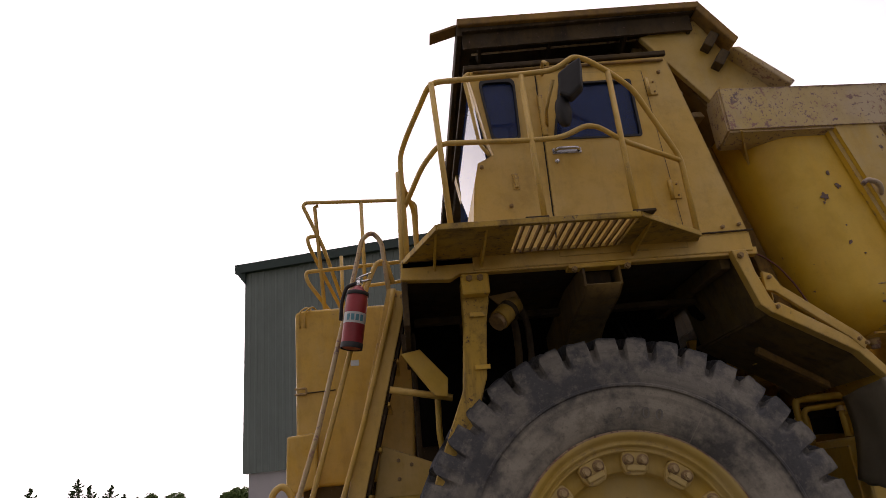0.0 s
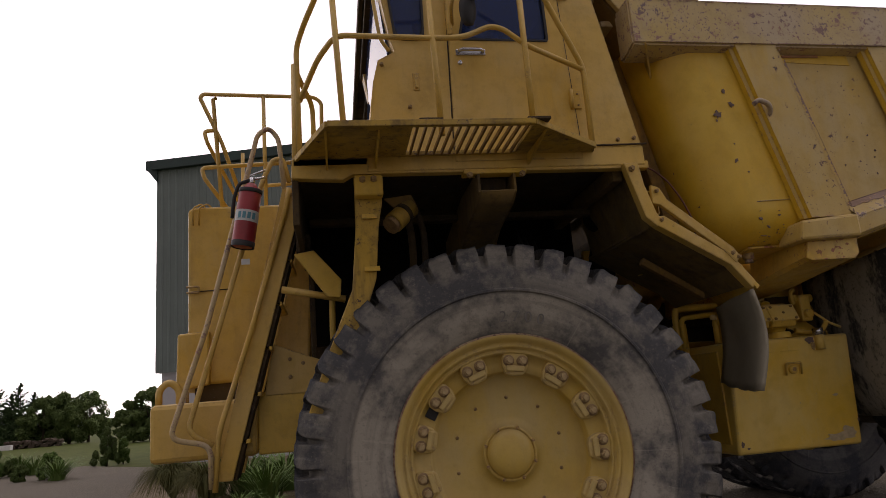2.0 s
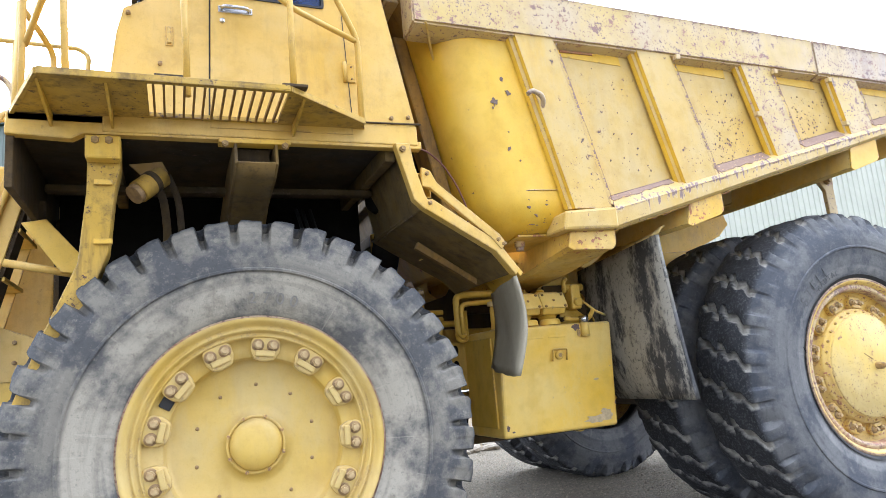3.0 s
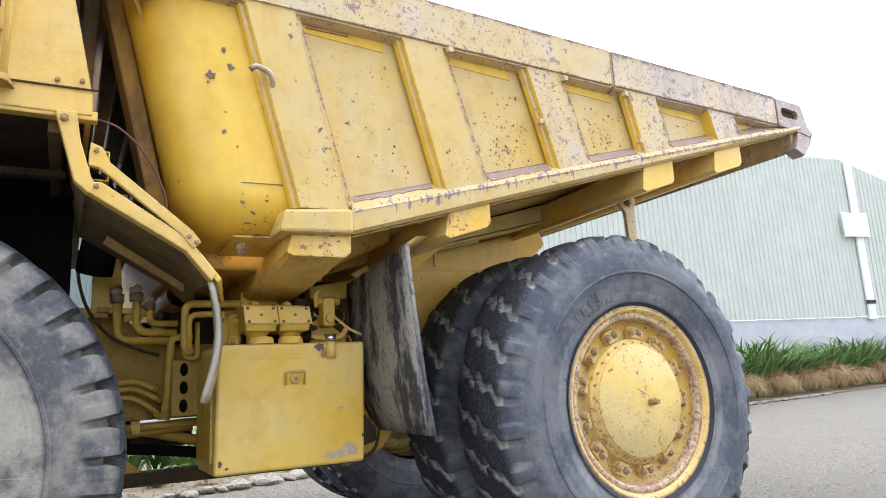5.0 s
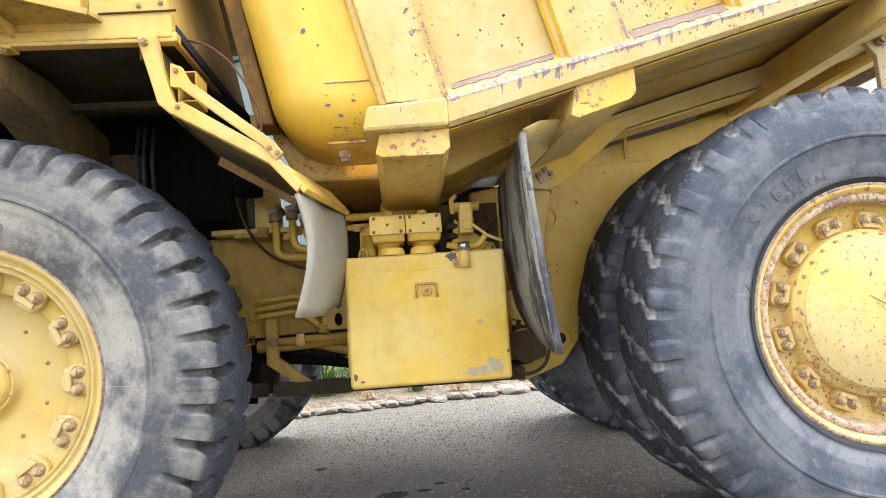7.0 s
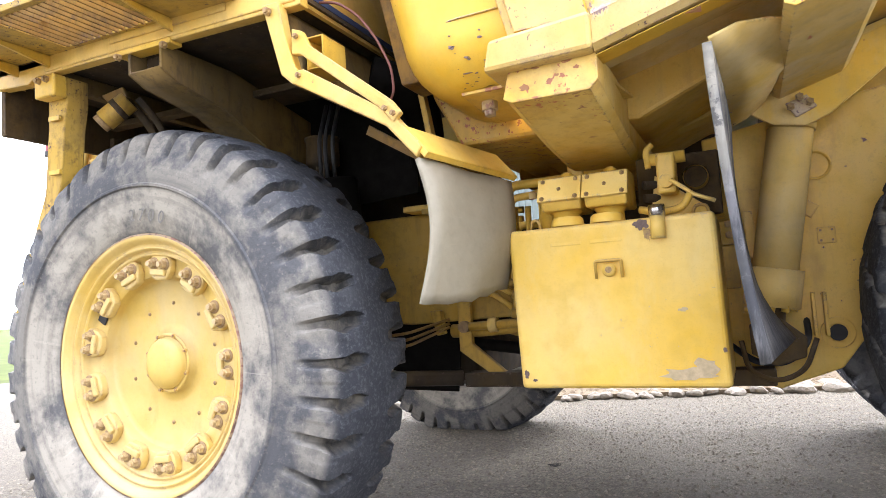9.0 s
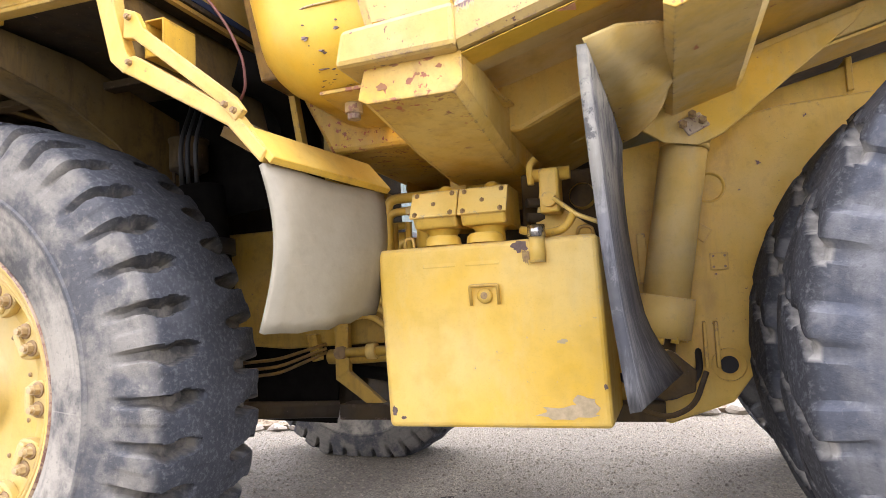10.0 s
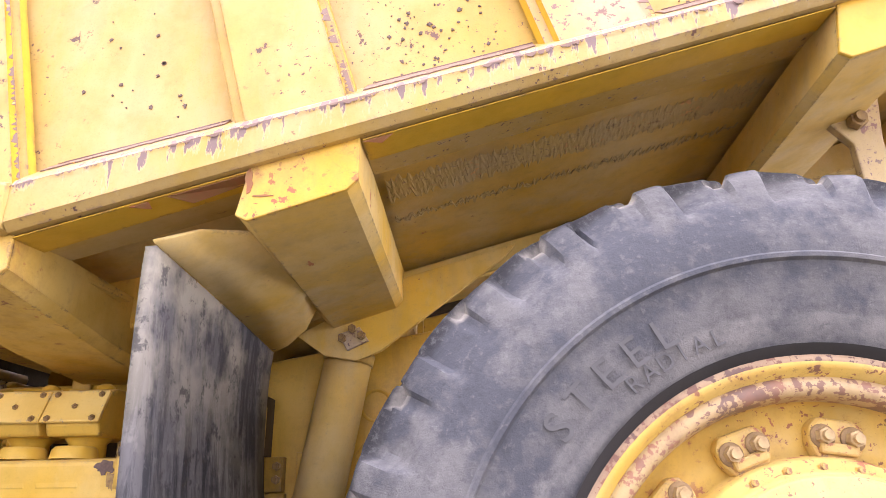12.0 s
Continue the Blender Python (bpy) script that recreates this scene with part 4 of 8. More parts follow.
# rounded front corner and front wall, leaning with the ribs
def corner_rows(y_side, s):
    rows = []
    plan = [(1.80, y_side), (1.62, y_side), (1.46, y_side)]
    R = 0.30
    for i in range(9):
        a = math.pi / 2 * i / 8
        plan.append((1.10 + R - R * math.sin(a), y_side + s * (R - R * math.cos(a))))
    plan.append((1.10, YC))
    nrm = [(0, 1), (0, 1), (0, 1)] + [(math.sin(math.pi / 2 * i / 8), math.cos(math.pi / 2 * i / 8)) for i in range(9)] + [(1, 0)]
    levels = [(3.45, 0), (3.30, 0), (3.0, 0), (2.7, 0), (2.42, 0), (2.30, 0)]
    r2 = 0.22
    for i in range(1, 7):
        a = math.pi / 2 * i / 6
        levels.append((2.30 - r2 * math.sin(a), r2 * (1 - math.cos(a))))
    levels.append((2.075, 0.30))
    for z, off in levels:
        zz = max(z, 2.08)
        row = []
        for (x, y), (nx, ny) in zip(plan, nrm):
            lean = 0.235 * (3.31 - zz)
            row.append((x + lean + nx * off, y + s * ny * off, z))
        rows.append(row)
    return rows


sheet("front_corner", corner_rows(3.824, 1), corner_paint, body, "rounded faded yellow front corner")
sheet("front_corner", corner_rows(mirror(3.824), -1), bed_paint, body)
# weld bead round the corner
part("weld_seam", tube([(1.90, 3.820, 2.34), (1.66, 3.820, 2.335), (1.55, 3.847, 2.325), (1.45, 3.90, 2.315), (1.395, 3.98, 2.31)], 0.004, 5, 0.03), bed_paint, body)
part("weld_seam", tube([(1.15, 4.20, 3.25), (1.25, 4.18, 2.85), (1.37, 4.17, 2.35)], 0.005, 5, 0), bed_paint, body)

for yy, s in ((NEAR, 1), (mirror(NEAR), -1)):
    # top rail, in two lengths as welded
    for a, c, mat in ((0.965, 4.22, worn_paint), (4.223, 6.075, rust_paint)):
        pts = []
        for x in (a, c):
            zb = rail_z(x)
            pts.append([(x, yy, top_z(x)), (x, yy, zb), (x, yy + s * 0.11, zb - 0.03), (x, yy + s * 0.20, zb - 0.03), (x, yy + s * 0.20, top_z(x))])
        b = bmesh.new()
        q = [b.verts.new(p) for p in pts[0]]
        w = [b.verts.new(p) for p in pts[1]]
        b.faces.new(q)
        b.faces.new(w[::-1])
        for k in range(5):
            b.faces.new((q[k], w[k], w[(k + 1) % 5], q[(k + 1) % 5]))
        bmesh.ops.recalc_face_normals(b, faces=b.faces)
        bmesh.ops.bevel(b, geom=b.edges[:], offset=0.012, segments=2, affect='EDGES')
        part("top_rail", b, mat, body, "pale chipped top rail" if mat is worn_paint else "rusty worn top rail")
    # lower rail
    lip = []
    for x in (2.2, 3.0, 4.0, 5.0, 6.0, 6.36):
        z, e = lip_z(x), ledge_z(x)
        lip.append([(x, yy + s * 0.088, e + 0.072), (x, yy + s * 0.012, e + 0.006), (x, yy - s * 0.006, e - 0.010), (x, yy - s * 0.015, e - 0.028), (x, yy - s * 0.015, z + 0.014), (x, yy + s * 0.01, z - 0.006),
                    (x, yy + s * 0.30, z + 0.02)])
    sheet("lower_rail", lip, rail_paint, body, "yellow lower rail with a rusty ledge", smooth=False)
    # front length of the lower rail
    part("lower_rail", side([(1.825, 2.185), (2.2, 2.215), (2.2, 2.077), (1.80, 2.066)], yy - s * 0.03, yy + s * 0.2, 0.018), bed_paint, body)
    # ribs
    for x0, x1, u0, u1, mat in ((1.604, 1.93, 1.894, 2.213, bed_paint), (2.522, 2.849, 2.78, 3.104, bed_paint), (3.433, 3.768, 3.648, 3.947, worn_paint),
                                (4.326, 4.66, 4.453, 4.755, worn_paint), (5.205, 5.509, 5.289, 5.578, rust_paint)):
        zt0, zt1 = rail_z(x0) + 0.01, rail_z(x1) + 0.01
        zb0, zb1 = ledge_z(u0) - 0.02, ledge_z(u1) - 0.02
        b = bmesh.new()
        q = [b.verts.new(p) for p in ((x0 - 0.022, yy + s * 0.09, zt0), (x0, yy + s * 0.008, zt0), (x1, yy + s * 0.008, zt1), (x1 + 0.012, yy + s * 0.09, zt1))]
        w = [b.verts.new(p) for p in ((u0 - 0.022, yy + s * 0.09, zb0), (u0, yy + s * 0.008, zb0), (u1, yy + s * 0.008, zb1), (u1 + 0.012, yy + s * 0.09, zb1))]
        for k in range(4):
            b.faces.new((q[k], q[(k + 1) % 4], w[(k + 1) % 4], w[k]))
        b.faces.new(q[::-1])
        b.faces.new(w)
        bmesh.ops.recalc_face_normals(b, faces=b.faces)
        bmesh.ops.bevel(b, geom=[e for e in b.edges if abs(e.verts[0].co.z - e.verts[1].co.z) > 0.3], offset=0.026, segments=4, affect='EDGES')
        rb = part("rib", b, mat, body, "upright stiffening rib")
        rb.data.materials.append(shelter_shade_paint)
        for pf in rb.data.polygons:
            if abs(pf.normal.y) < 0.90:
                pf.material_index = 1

# tail: slotted side cheek and tail edge
def panel_with_holes(outline, holes, y0, y1):
    """A flat (x, z) panel of thickness y0..y1 with holes cut through it."""
    b = bmesh.new()
    edges = []
    for loop in [outline] + holes:
        vs = [b.verts.new((x, y0, z)) for x, z in loop]
        for i in range(len(vs)):
            edges.append(b.edges.new((vs[i], vs[(i + 1) % len(vs)])))
    bmesh.ops.triangle_fill(b, use_beauty=True, use_dissolve=False, edges=edges)
    r = bmesh.ops.extrude_face_region(b, geom=b.faces[:])
    for e in r["geom"]:
        if isinstance(e, bmesh.types.BMVert):
            e.co.y += y1 - y0
    bmesh.ops.recalc_face_normals(b, faces=b.faces)
    return b


slot = []
for i in range(16):
    a = 2 * math.pi * i / 16
    w = 0.072 if math.cos(a) > 1e-6 else -0.072
    slot.append((6.240 + w + 0.042 * math.cos(a), 3.375 - 0.04 * w + 0.042 * math.sin(a)))
for yy, s in ((NEAR, 1), (mirror(NEAR), -1)):
    part("tail_cheek", panel_with_holes([(6.075, 3.490), (6.375, 3.480), (6.415, 3.470), (6.475, 3.285), (6.530, 3.235), (6.515, 3.195), (6.415, 3.215), (6.075, 3.250)], [slot], yy - s * 0.006, yy + s * 0.03), tail_rust, body,
         "rusty tail cheek with a slot")
    part("tail_inner", side([(6.075, 3.445), (6.375, 3.445), (6.435, 3.265), (6.075, 3.255)], yy + s * 0.035, yy + s * 0.055), grimy_shade_paint, body)
    part("tail_corner", prism([(6.335, yy, 3.225), (6.530, yy, 3.235), (6.505, yy, 3.145), (6.385, yy, 3.015), (6.265, yy, 3.065)], (0, s * 0.12, 0), 0.008), tail_rust, body, "rusty lower tail corner")
part("tail_edge", prism([(6.30, 3.8, 3.055), (6.465, 3.8, 3.115), (6.515, 3.8, 3.225), (6.49, 3.8, 3.31), (6.27, 3.8, 3.31)], (0, 4.4, 0)), rust_paint, body, "rusty tail lip")

# rusty ledge along the lower rail, bay by bay, with a ragged lower edge
rr = random.Random(61)
for x0, x1, fill in ((2.23, 2.73, 0.55), (3.12, 3.60, 0.95), (3.965, 4.405, 0.98), (4.775, 5.24, 0.98), (5.60, 6.2, 0.95)):
    n = int((x1 - x0) / 0.008)
    top, mid_row, low = [], [], []
    drop = fill
    for k in range(n + 1):
        x = x0 + (x1 - x0) * k / n
        z = ledge_z(x)
        drop = min(1.0, max(0.25, drop + rr.uniform(-0.09, 0.09) + 0.25 * (fill - drop)))
        top.append((x, NEAR + 0.081, z + 0.0675))
        for row, u in ((mid_row, 0.5 * drop), (low, drop)):
            row.append((x, NEAR + 0.081 - 0.071 * u, z + 0.0675 - 0.062 * u))
    sheet("ledge_strip", [top, mid_row, low], ledge_rust, body, "rusty ledge with flaked paint", 0.003, False)


def chip_patch(x, z, r, seed, y=3.819):
    rr = random.Random(seed)
    n = 15
    pts = []
    for k in range(n):
        a = 2 * math.pi * k / n
        q = r * rr.uniform(0.40, 1.15)
        pts.append((x + q * math.cos(a) * 1.1, y, z + q * math.sin(a) * (1.35 if math.sin(a) < 0 else 0.9)))
    part("bare_patch", prism(pts, (0, 0.003, 0)), chip_dark, body, "dark bare-metal chip")


for k, (x, z, r) in enumerate(((1.474, 2.892, 0.026), (1.540, 3.043, 0.014), (1.575, 2.952, 0.021), (1.462, 2.85, 0.008), (1.543, 2.596, 0.014), (1.55, 2.70, 0.006), (1.61, 2.52, 0.006),
                               (2.28, 2.55, 0.007), (2.39, 2.57, 0.006), (2.49, 2.49, 0.007), (2.59, 2.49, 0.007), (2.51, 2.64, 0.007), (3.30, 2.74, 0.008), (3.18, 2.70, 0.006), (3.22, 2.69, 0.006), (3.39, 2.79, 0.008))):
    chip_patch(x, z, r, 40 + k, 3.819 if x < 2 else 3.8345)
rr = random.Random(31)
for k in range(34):
    a = rr.uniform(0.1, 1.3)
    xx, zz = rr.uniform(1.62, 1.80), 2.30 - 0.22 * math.sin(a)
    yy2 = 3.824 + 0.22 * (1 - math.cos(a))
    n2 = pose(xx, yy2 - 0.004, zz, -math.degrees(a), 0, 0)
    pts = []
    r0 = 0.002 + 0.010 * rr.random() ** 2
    for q in range(11):
        g2 = 2 * math.pi * q / 11
        w2 = r0 * rr.uniform(0.4, 1.2)
        pts.append(n2 @ Vector((w2 * math.cos(g2) * 1.5, 0, w2 * math.sin(g2))))
    part("rust_spot", prism(pts, (0, 0.004, 0)), chip_dark, body, "rusty chip")
rr = random.Random(9)
for k in range(230):
    bay = rr.choices(((2.3, 2.60, 2.45, 3.2), (3.15, 3.47, 2.55, 3.1), (3.97, 4.33, 2.78, 3.12), (4.8, 5.2, 3.0, 3.2)), (0.06, 0.42, 0.44, 0.08))[0]
    x, z = rr.uniform(bay[0], bay[1]), bay[2] + (bay[3] - bay[2]) * rr.random() ** 1.4
    x += (bay[2] - z) * 0.22 + 0.07
    chip_patch(x, z, 0.0022 + 0.0052 * rr.random() ** 2.2, 300 + k, 3.8345)

# crosswise bolsters under the floor
for x0, x1, d, inner in ((1.885, 2.20, 0.145, 0.13), (2.82, 3.11, 0.175, 0.0), (4.46, 4.76, 0.20, 0.02), (5.25, 5.56, 0.20, 0.02)):
    zt0, zt1 = lip_z(x0) + 0.02, lip_z(x1) + 0.02
    b = bmesh.new()
    ring = []
    for y, drop in ((NEAR + 0.045, d), (NEAR + 0.06, d), (4.35, d + 0.55 * inner), (5.06, d + inner), (YC, d + inner)):
        ring.append([b.verts.new(p) for p in ((x0, y, zt0), (x0 - 0.03, y, zt0 - drop + 0.02), (x0 + 0.0, y, zt0 - drop), (x1 - 0.03, y, zt1 - drop), (x1, y, zt1 - drop + 0.03), (x1, y, zt1))])
    for q, w in zip(ring, ring[1:]):
        for k in range(6):
            b.faces.new((q[k], q[(k + 1) % 6], w[(k + 1) % 6], w[k]))
    b.faces.new(ring[0])
    bmesh.ops.recalc_face_normals(b, faces=b.faces)
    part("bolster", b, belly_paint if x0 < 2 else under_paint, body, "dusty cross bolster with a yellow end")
    # bright end cap
    part("bolster_end", prism([(x0 - 0.032, NEAR + 0.03, zt0 - d + 0.015), (x0 + 0.0, NEAR + 0.03, zt0 - d - 0.002), (x1 - 0.03, NEAR + 0.03, zt1 - d - 0.002), (x1 + 0.002, NEAR + 0.03, zt1 - d + 0.03),
                               (x1 + 0.002, NEAR + 0.03, zt1 - 0.02), (x0 - 0.004, NEAR + 0.03, zt0 - 0.02)], (0, 0.014, 0), 0.004), belly_paint if x0 < 3 else corner_paint, body, "bright yellow end plate with red primer showing")

for k, (x, dz, w, h) in enumerate(((1.936, -0.10, 0.020, 0.016), (1.98, -0.035, 0.018, 0.006), (2.10, -0.03, 0.022, 0.007), (2.06, -0.075, 0.010, 0.005), (2.13, -0.06, 0.012, 0.008), (2.82, -0.06, 0.012, 0.040), (2.86, -0.118, 0.03, 0.004))):
    r5 = random.Random(500 + k)
    z5 = lip_z(x) + 0.02 + dz
    pts = [(x + w * r5.uniform(0.5, 1.1) * math.cos(2 * math.pi * q / 16), NEAR + 0.0275, z5 + h * r5.uniform(0.5, 1.1) * math.sin(2 * math.pi * q / 16)) for q in range(16)]
    part("primer_patch", prism(pts, (0, 0.002, 0)), primer, body, "red primer showing through")
# body rails under the floor, belly box at the front
for y in (4.99, mirror(5.13)):
    part("body_rail", prism([(2.3, y, 2.02), (2.3, y, 2.13), (6.0, y, lip_z(6.0) + 0.03), (6.0, y, lip_z(6.0) - 0.10), (4.6, y, lip_z(4.6) - 0.12), (3.05, y, lip_z(3.05) - 0.08)], (0, 0.14, 0), 0.01),
         rail_dusty, body, "dusty box rail under the floor")
part("belly_box", prism([(1.27, 4.45, 2.26), (1.41, 4.45, 1.99), (2.25, 4.45, 1.99), (2.75, 4.45, 2.21), (2.75, 4.45, 2.33), (1.27, 4.45, 2.33)], (0, 3.0, 0), 0.02), belly_paint, body, "dusty belly box")
part("belly_skin", prism([(1.62, 3.97, 2.078), (2.16, 3.95, 2.08), (2.24, 4.36, 2.06), (1.62, 4.36, 2.05)], (0, 0, 0.012)), belly_paint, body, "rusty yellow plate under the front corner")
# flaked rust down the ribs' trailing edges, and drips along the lower rail
def ragged(name, a, b, out, width, seed, label):
    """A thin ragged strip from a to b; out points across it, towards the flaked side."""
    r6 = random.Random(seed)
    a, b, out = Vector(a), Vector(b), Vector(out)
    n = max(8, int((b - a).length / 0.0045))
    rows, wv = [[], []], 0.3
    for k in range(n + 1):
        p = a.lerp(b, k / n)
        wv = min(1.0, max(0.0, wv + r6.uniform(-0.35, 0.35) + 0.12 * (0.35 - wv)))
        w6 = 0.48 * width * (wv if wv > 0.3 and r6.random() < 0.8 else 0.03)
        rows[0].append(tuple(p))
        rows[1].append(tuple(p + out * w6))
    return sheet(name, rows, ledge_rust, body, label, 0.0015, False)


for k, (x1, u1) in enumerate(((1.925, 2.206), (2.844, 3.097), (3.763, 3.94), (4.655, 4.748), (5.504, 5.571))):
    ragged("rust_run", (x1, NEAR + 0.0045, rail_z(x1) - 0.01), (u1, NEAR + 0.0045, ledge_z(u1)), (-1, 0, -0.15), 0.040 + 0.011 * k, 700 + k, "rust flaking along the rib's edge")
for k, (x0, x1) in enumerate(((2.2, 3.0), (3.0, 3.8), (3.8, 4.6), (4.6, 5.3), (5.3, 6.0))):
    ragged("rust_run", (x0, NEAR - 0.0185, ledge_z(x0) - 0.030), (x1, NEAR - 0.0185, ledge_z(x1) - 0.030), (0, 0.0, -1), 0.022 + 0.008 * k, 720 + k, "rust drips along the lower rail")
for k, (x0, x1) in enumerate(((1.1, 2.2), (2.2, 3.3), (3.3, 4.20), (4.24, 5.1), (5.1, 6.06))):
    ragged("rust_run", (x0, NEAR - 0.0035, top_z(x0) - 0.012), (x1, NEAR - 0.0035, top_z(x1) - 0.012), (0, 0, -1), 0.02 + 0.012 * k, 740 + k, "rust flaking along the top edge")
    ragged("rust_run", (x0, NEAR - 0.0035, rail_z(x0) + 0.010), (x1, NEAR - 0.0035, rail_z(x1) + 0.010), (0, 0, 1), 0.016 + 0.008 * k, 760 + k, "rust flaking along the rail")
# strips and flange under the floor
for y7 in (4.02,):
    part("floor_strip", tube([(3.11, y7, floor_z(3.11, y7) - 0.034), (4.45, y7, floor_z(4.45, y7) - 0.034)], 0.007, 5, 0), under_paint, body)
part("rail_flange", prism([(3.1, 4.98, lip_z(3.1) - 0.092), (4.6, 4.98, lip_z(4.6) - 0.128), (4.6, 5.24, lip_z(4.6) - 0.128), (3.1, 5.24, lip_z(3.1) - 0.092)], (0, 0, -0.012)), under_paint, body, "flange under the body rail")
# dark weld lines at the foot of each bay
for x0, x1 in ((2.25, 2.73), (3.14, 3.60), (3.985, 4.40), (4.79, 5.24)):
    part("weld_seam", tube([(x0, NEAR + 0.081, ledge_z(x0) + 0.072), (x1, NEAR + 0.081, ledge_z(x1) + 0.072)], 0.003, 5, 0), ledge_rust, body, "rusty weld line")
# deeper yellow band that paints in the shadow below the top rail
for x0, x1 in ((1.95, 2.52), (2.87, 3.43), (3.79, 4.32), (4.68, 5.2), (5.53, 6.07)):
    part("shade_band", prism([(x0, 3.834, rail_z(x0) - 0.02), (x1 - 0.07, 3.834, rail_z(x1) - 0.02), (x1 - 0.06, 3.834, rail_z(x1) - 0.085), (x0 + 0.02, 3.834, rail_z(x0) - 0.07)], (0, 0.004, 0)), shelter_shade_paint, body, "deeper yellow band under the rail")
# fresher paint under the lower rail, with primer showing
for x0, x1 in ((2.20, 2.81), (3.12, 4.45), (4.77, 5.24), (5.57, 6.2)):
    part("rail_underside", prism([(x0, NEAR + 0.03, lip_z(x0) - 0.010), (x1, NEAR + 0.03, lip_z(x1) - 0.010), (x1, NEAR + 0.14, lip_z(x1) - 0.0005), (x0, NEAR + 0.17, lip_z(x0) + 0.002)], (0, 0, -0.004)), shelter_shade_paint, body, "deeper yellow paint under the rail")
for x0, x1, yb in ((2.60, 2.81, 0.10), (2.50, 2.55, 0.07), (3.12, 3.20, 0.06)):
    part("primer_patch", prism([(x0, NEAR + 0.035, lip_z(x0) - 0.015), (x1, NEAR + 0.035, lip_z(x1) - 0.015), (x1 - 0.02, NEAR + yb, lip_z(x1) - 0.011), (x0 + 0.05, NEAR + yb - 0.01, lip_z(x0) - 0.0105)], (0, 0, -0.002)), primer, body, "red primer showing through")
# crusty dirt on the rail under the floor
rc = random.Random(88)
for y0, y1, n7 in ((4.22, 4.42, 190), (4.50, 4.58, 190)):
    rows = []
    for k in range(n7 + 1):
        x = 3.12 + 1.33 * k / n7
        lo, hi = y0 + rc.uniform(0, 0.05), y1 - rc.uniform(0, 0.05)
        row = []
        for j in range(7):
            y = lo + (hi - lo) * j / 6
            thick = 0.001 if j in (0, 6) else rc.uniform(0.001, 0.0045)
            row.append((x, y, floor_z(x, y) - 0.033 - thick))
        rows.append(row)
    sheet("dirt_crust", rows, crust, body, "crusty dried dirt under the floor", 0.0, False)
# headboard with crosswise ribs facing the cab
# plate added in dark paint so the wall behind the cab reads as shaded
part("front_wall", prism([(1.08, 4.30, 3.40), (1.08, 7.7, 3.40), (1.345, 7.7, 2.25), (1.345, 4.30, 2.25)], (0.012, 0, 0)), grimy_shade_paint, body, "shade-dark front wall of the bed behind the cab")
# headboard browned to paint in the shade under the canopy
part("headboard", prism([(1.05, 3.925, 3.45), (0.60, 3.925, 4.235), (0.70, 3.925, 4.235), (1.15, 3.925, 3.47)], (0, 4.15, 0)), mud_shade_paint, body, "sloping headboard")
for z in (3.60, 3.78, 3.96, 4.12):
    xf = 1.05 - 0.573 * (z - 3.45)
    part("headboard_rib", box(xf - 0.07, xf + 0.03, 4.0, 8.0, z - 0.02, z + 0.02, 0.006), worn_paint, body, "pale rusty crosswise rib")
for z in (2.45, 2.75, 3.05, 3.32):
    xf = 1.10 + 0.235 * (3.31 - z)
    part("headboard_rib", box(xf - 0.09, xf + 0.02, 4.35, 7.65, z - 0.05, z + 0.05, 0.012), grimy_shade_paint, body, "shade-dark crosswise rib")
# post coloured dark in place of the shadow gap beside the cab
part("front_post", prism([(0.98, 4.18, 3.45), (1.07, 4.18, 3.45), (1.33, 4.18, 2.25), (1.24, 4.18, 2.25)], (0, 0.22, 0), 0.012), mud_shade_paint, body, "flat front post of the bed")
for yy, s in ((NEAR + 0.05, 1), (mirror(NEAR + 0.05), -1)):
    part("side_gusset", side([(0.975, 3.60), (0.60, 4.12), (1.0, 4.235), (1.16, 3.93), (1.42, 3.64), (1.42, 3.55), (1.05, 3.36)], yy + s * 0.06, yy + s * 0.10, 0.006), bed_paint, body,
         "yellow gusset plate below the canopy")
    part("gusset_rail", prism([(1.13, yy - s * 0.05, 3.935), (1.184, yy - s * 0.05, 3.935), (1.48, yy - s * 0.05, 3.66), (1.44, yy - s * 0.05, 3.63)], (0, s * 0.16, 0), 0.01), worn_paint, body,
         "sloping rusty capping rail")
part("rail_end", prism([(0.985, NEAR + 0.004, 3.645), (0.975, NEAR + 0.004, 3.60), (1.04, NEAR + 0.004, 3.325), (1.26, 4.16, 3.10), (1.30, 4.3, 3.2), (1.0, 4.3, 3.65)], (0.012, 0, 0)), bed_paint, body, "folded plate closing the rail's front end")
part("primer_patch", box(1.99, 2.24, 3.826, 3.8335, 3.268, 3.283), primer, body, "strip of red primer")

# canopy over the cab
# canopy underside and lip near-black, their shade in the paint
canopy = part("canopy_plate", prism([(-0.57, 3.80, 4.186), (1.03, 3.80, 4.259), (1.03, 8.2, 4.259), (-0.57, 8.2, 4.186)], (0, 0, 0.03)), grimy_shade_paint, body, "grimy, shade-dark underside of the rock canopy")
part("canopy_edge", side([(-0.594, 4.268), (1.008, 4.316), (1.008, 4.265), (-0.594, 4.215)], 3.77, 3.90, 0.008), mud_shade_paint, body, "yellow canopy edge bar")
part("canopy_edge", side([(-0.565, 4.213), (0.95, 4.262), (0.95, 4.135), (-0.565, 4.075)], 3.83, 3.85), grimy_shade_paint, body, "dark web below the canopy edge")
part("canopy_end", prism([(1.00, 3.77, 4.316), (1.207, 3.77, 4.013), (1.165, 3.77, 3.970), (0.975, 3.77, 4.250)], (0, 0.16, 0), 0.008), mud_shade_paint, body, "sloping end of the canopy edge")
part("canopy_front", box(-0.60, -0.565, 3.80, 8.2, 4.155, 4.245, 0.006), grimy_shade_paint, body, "dark front lip of the canopy")
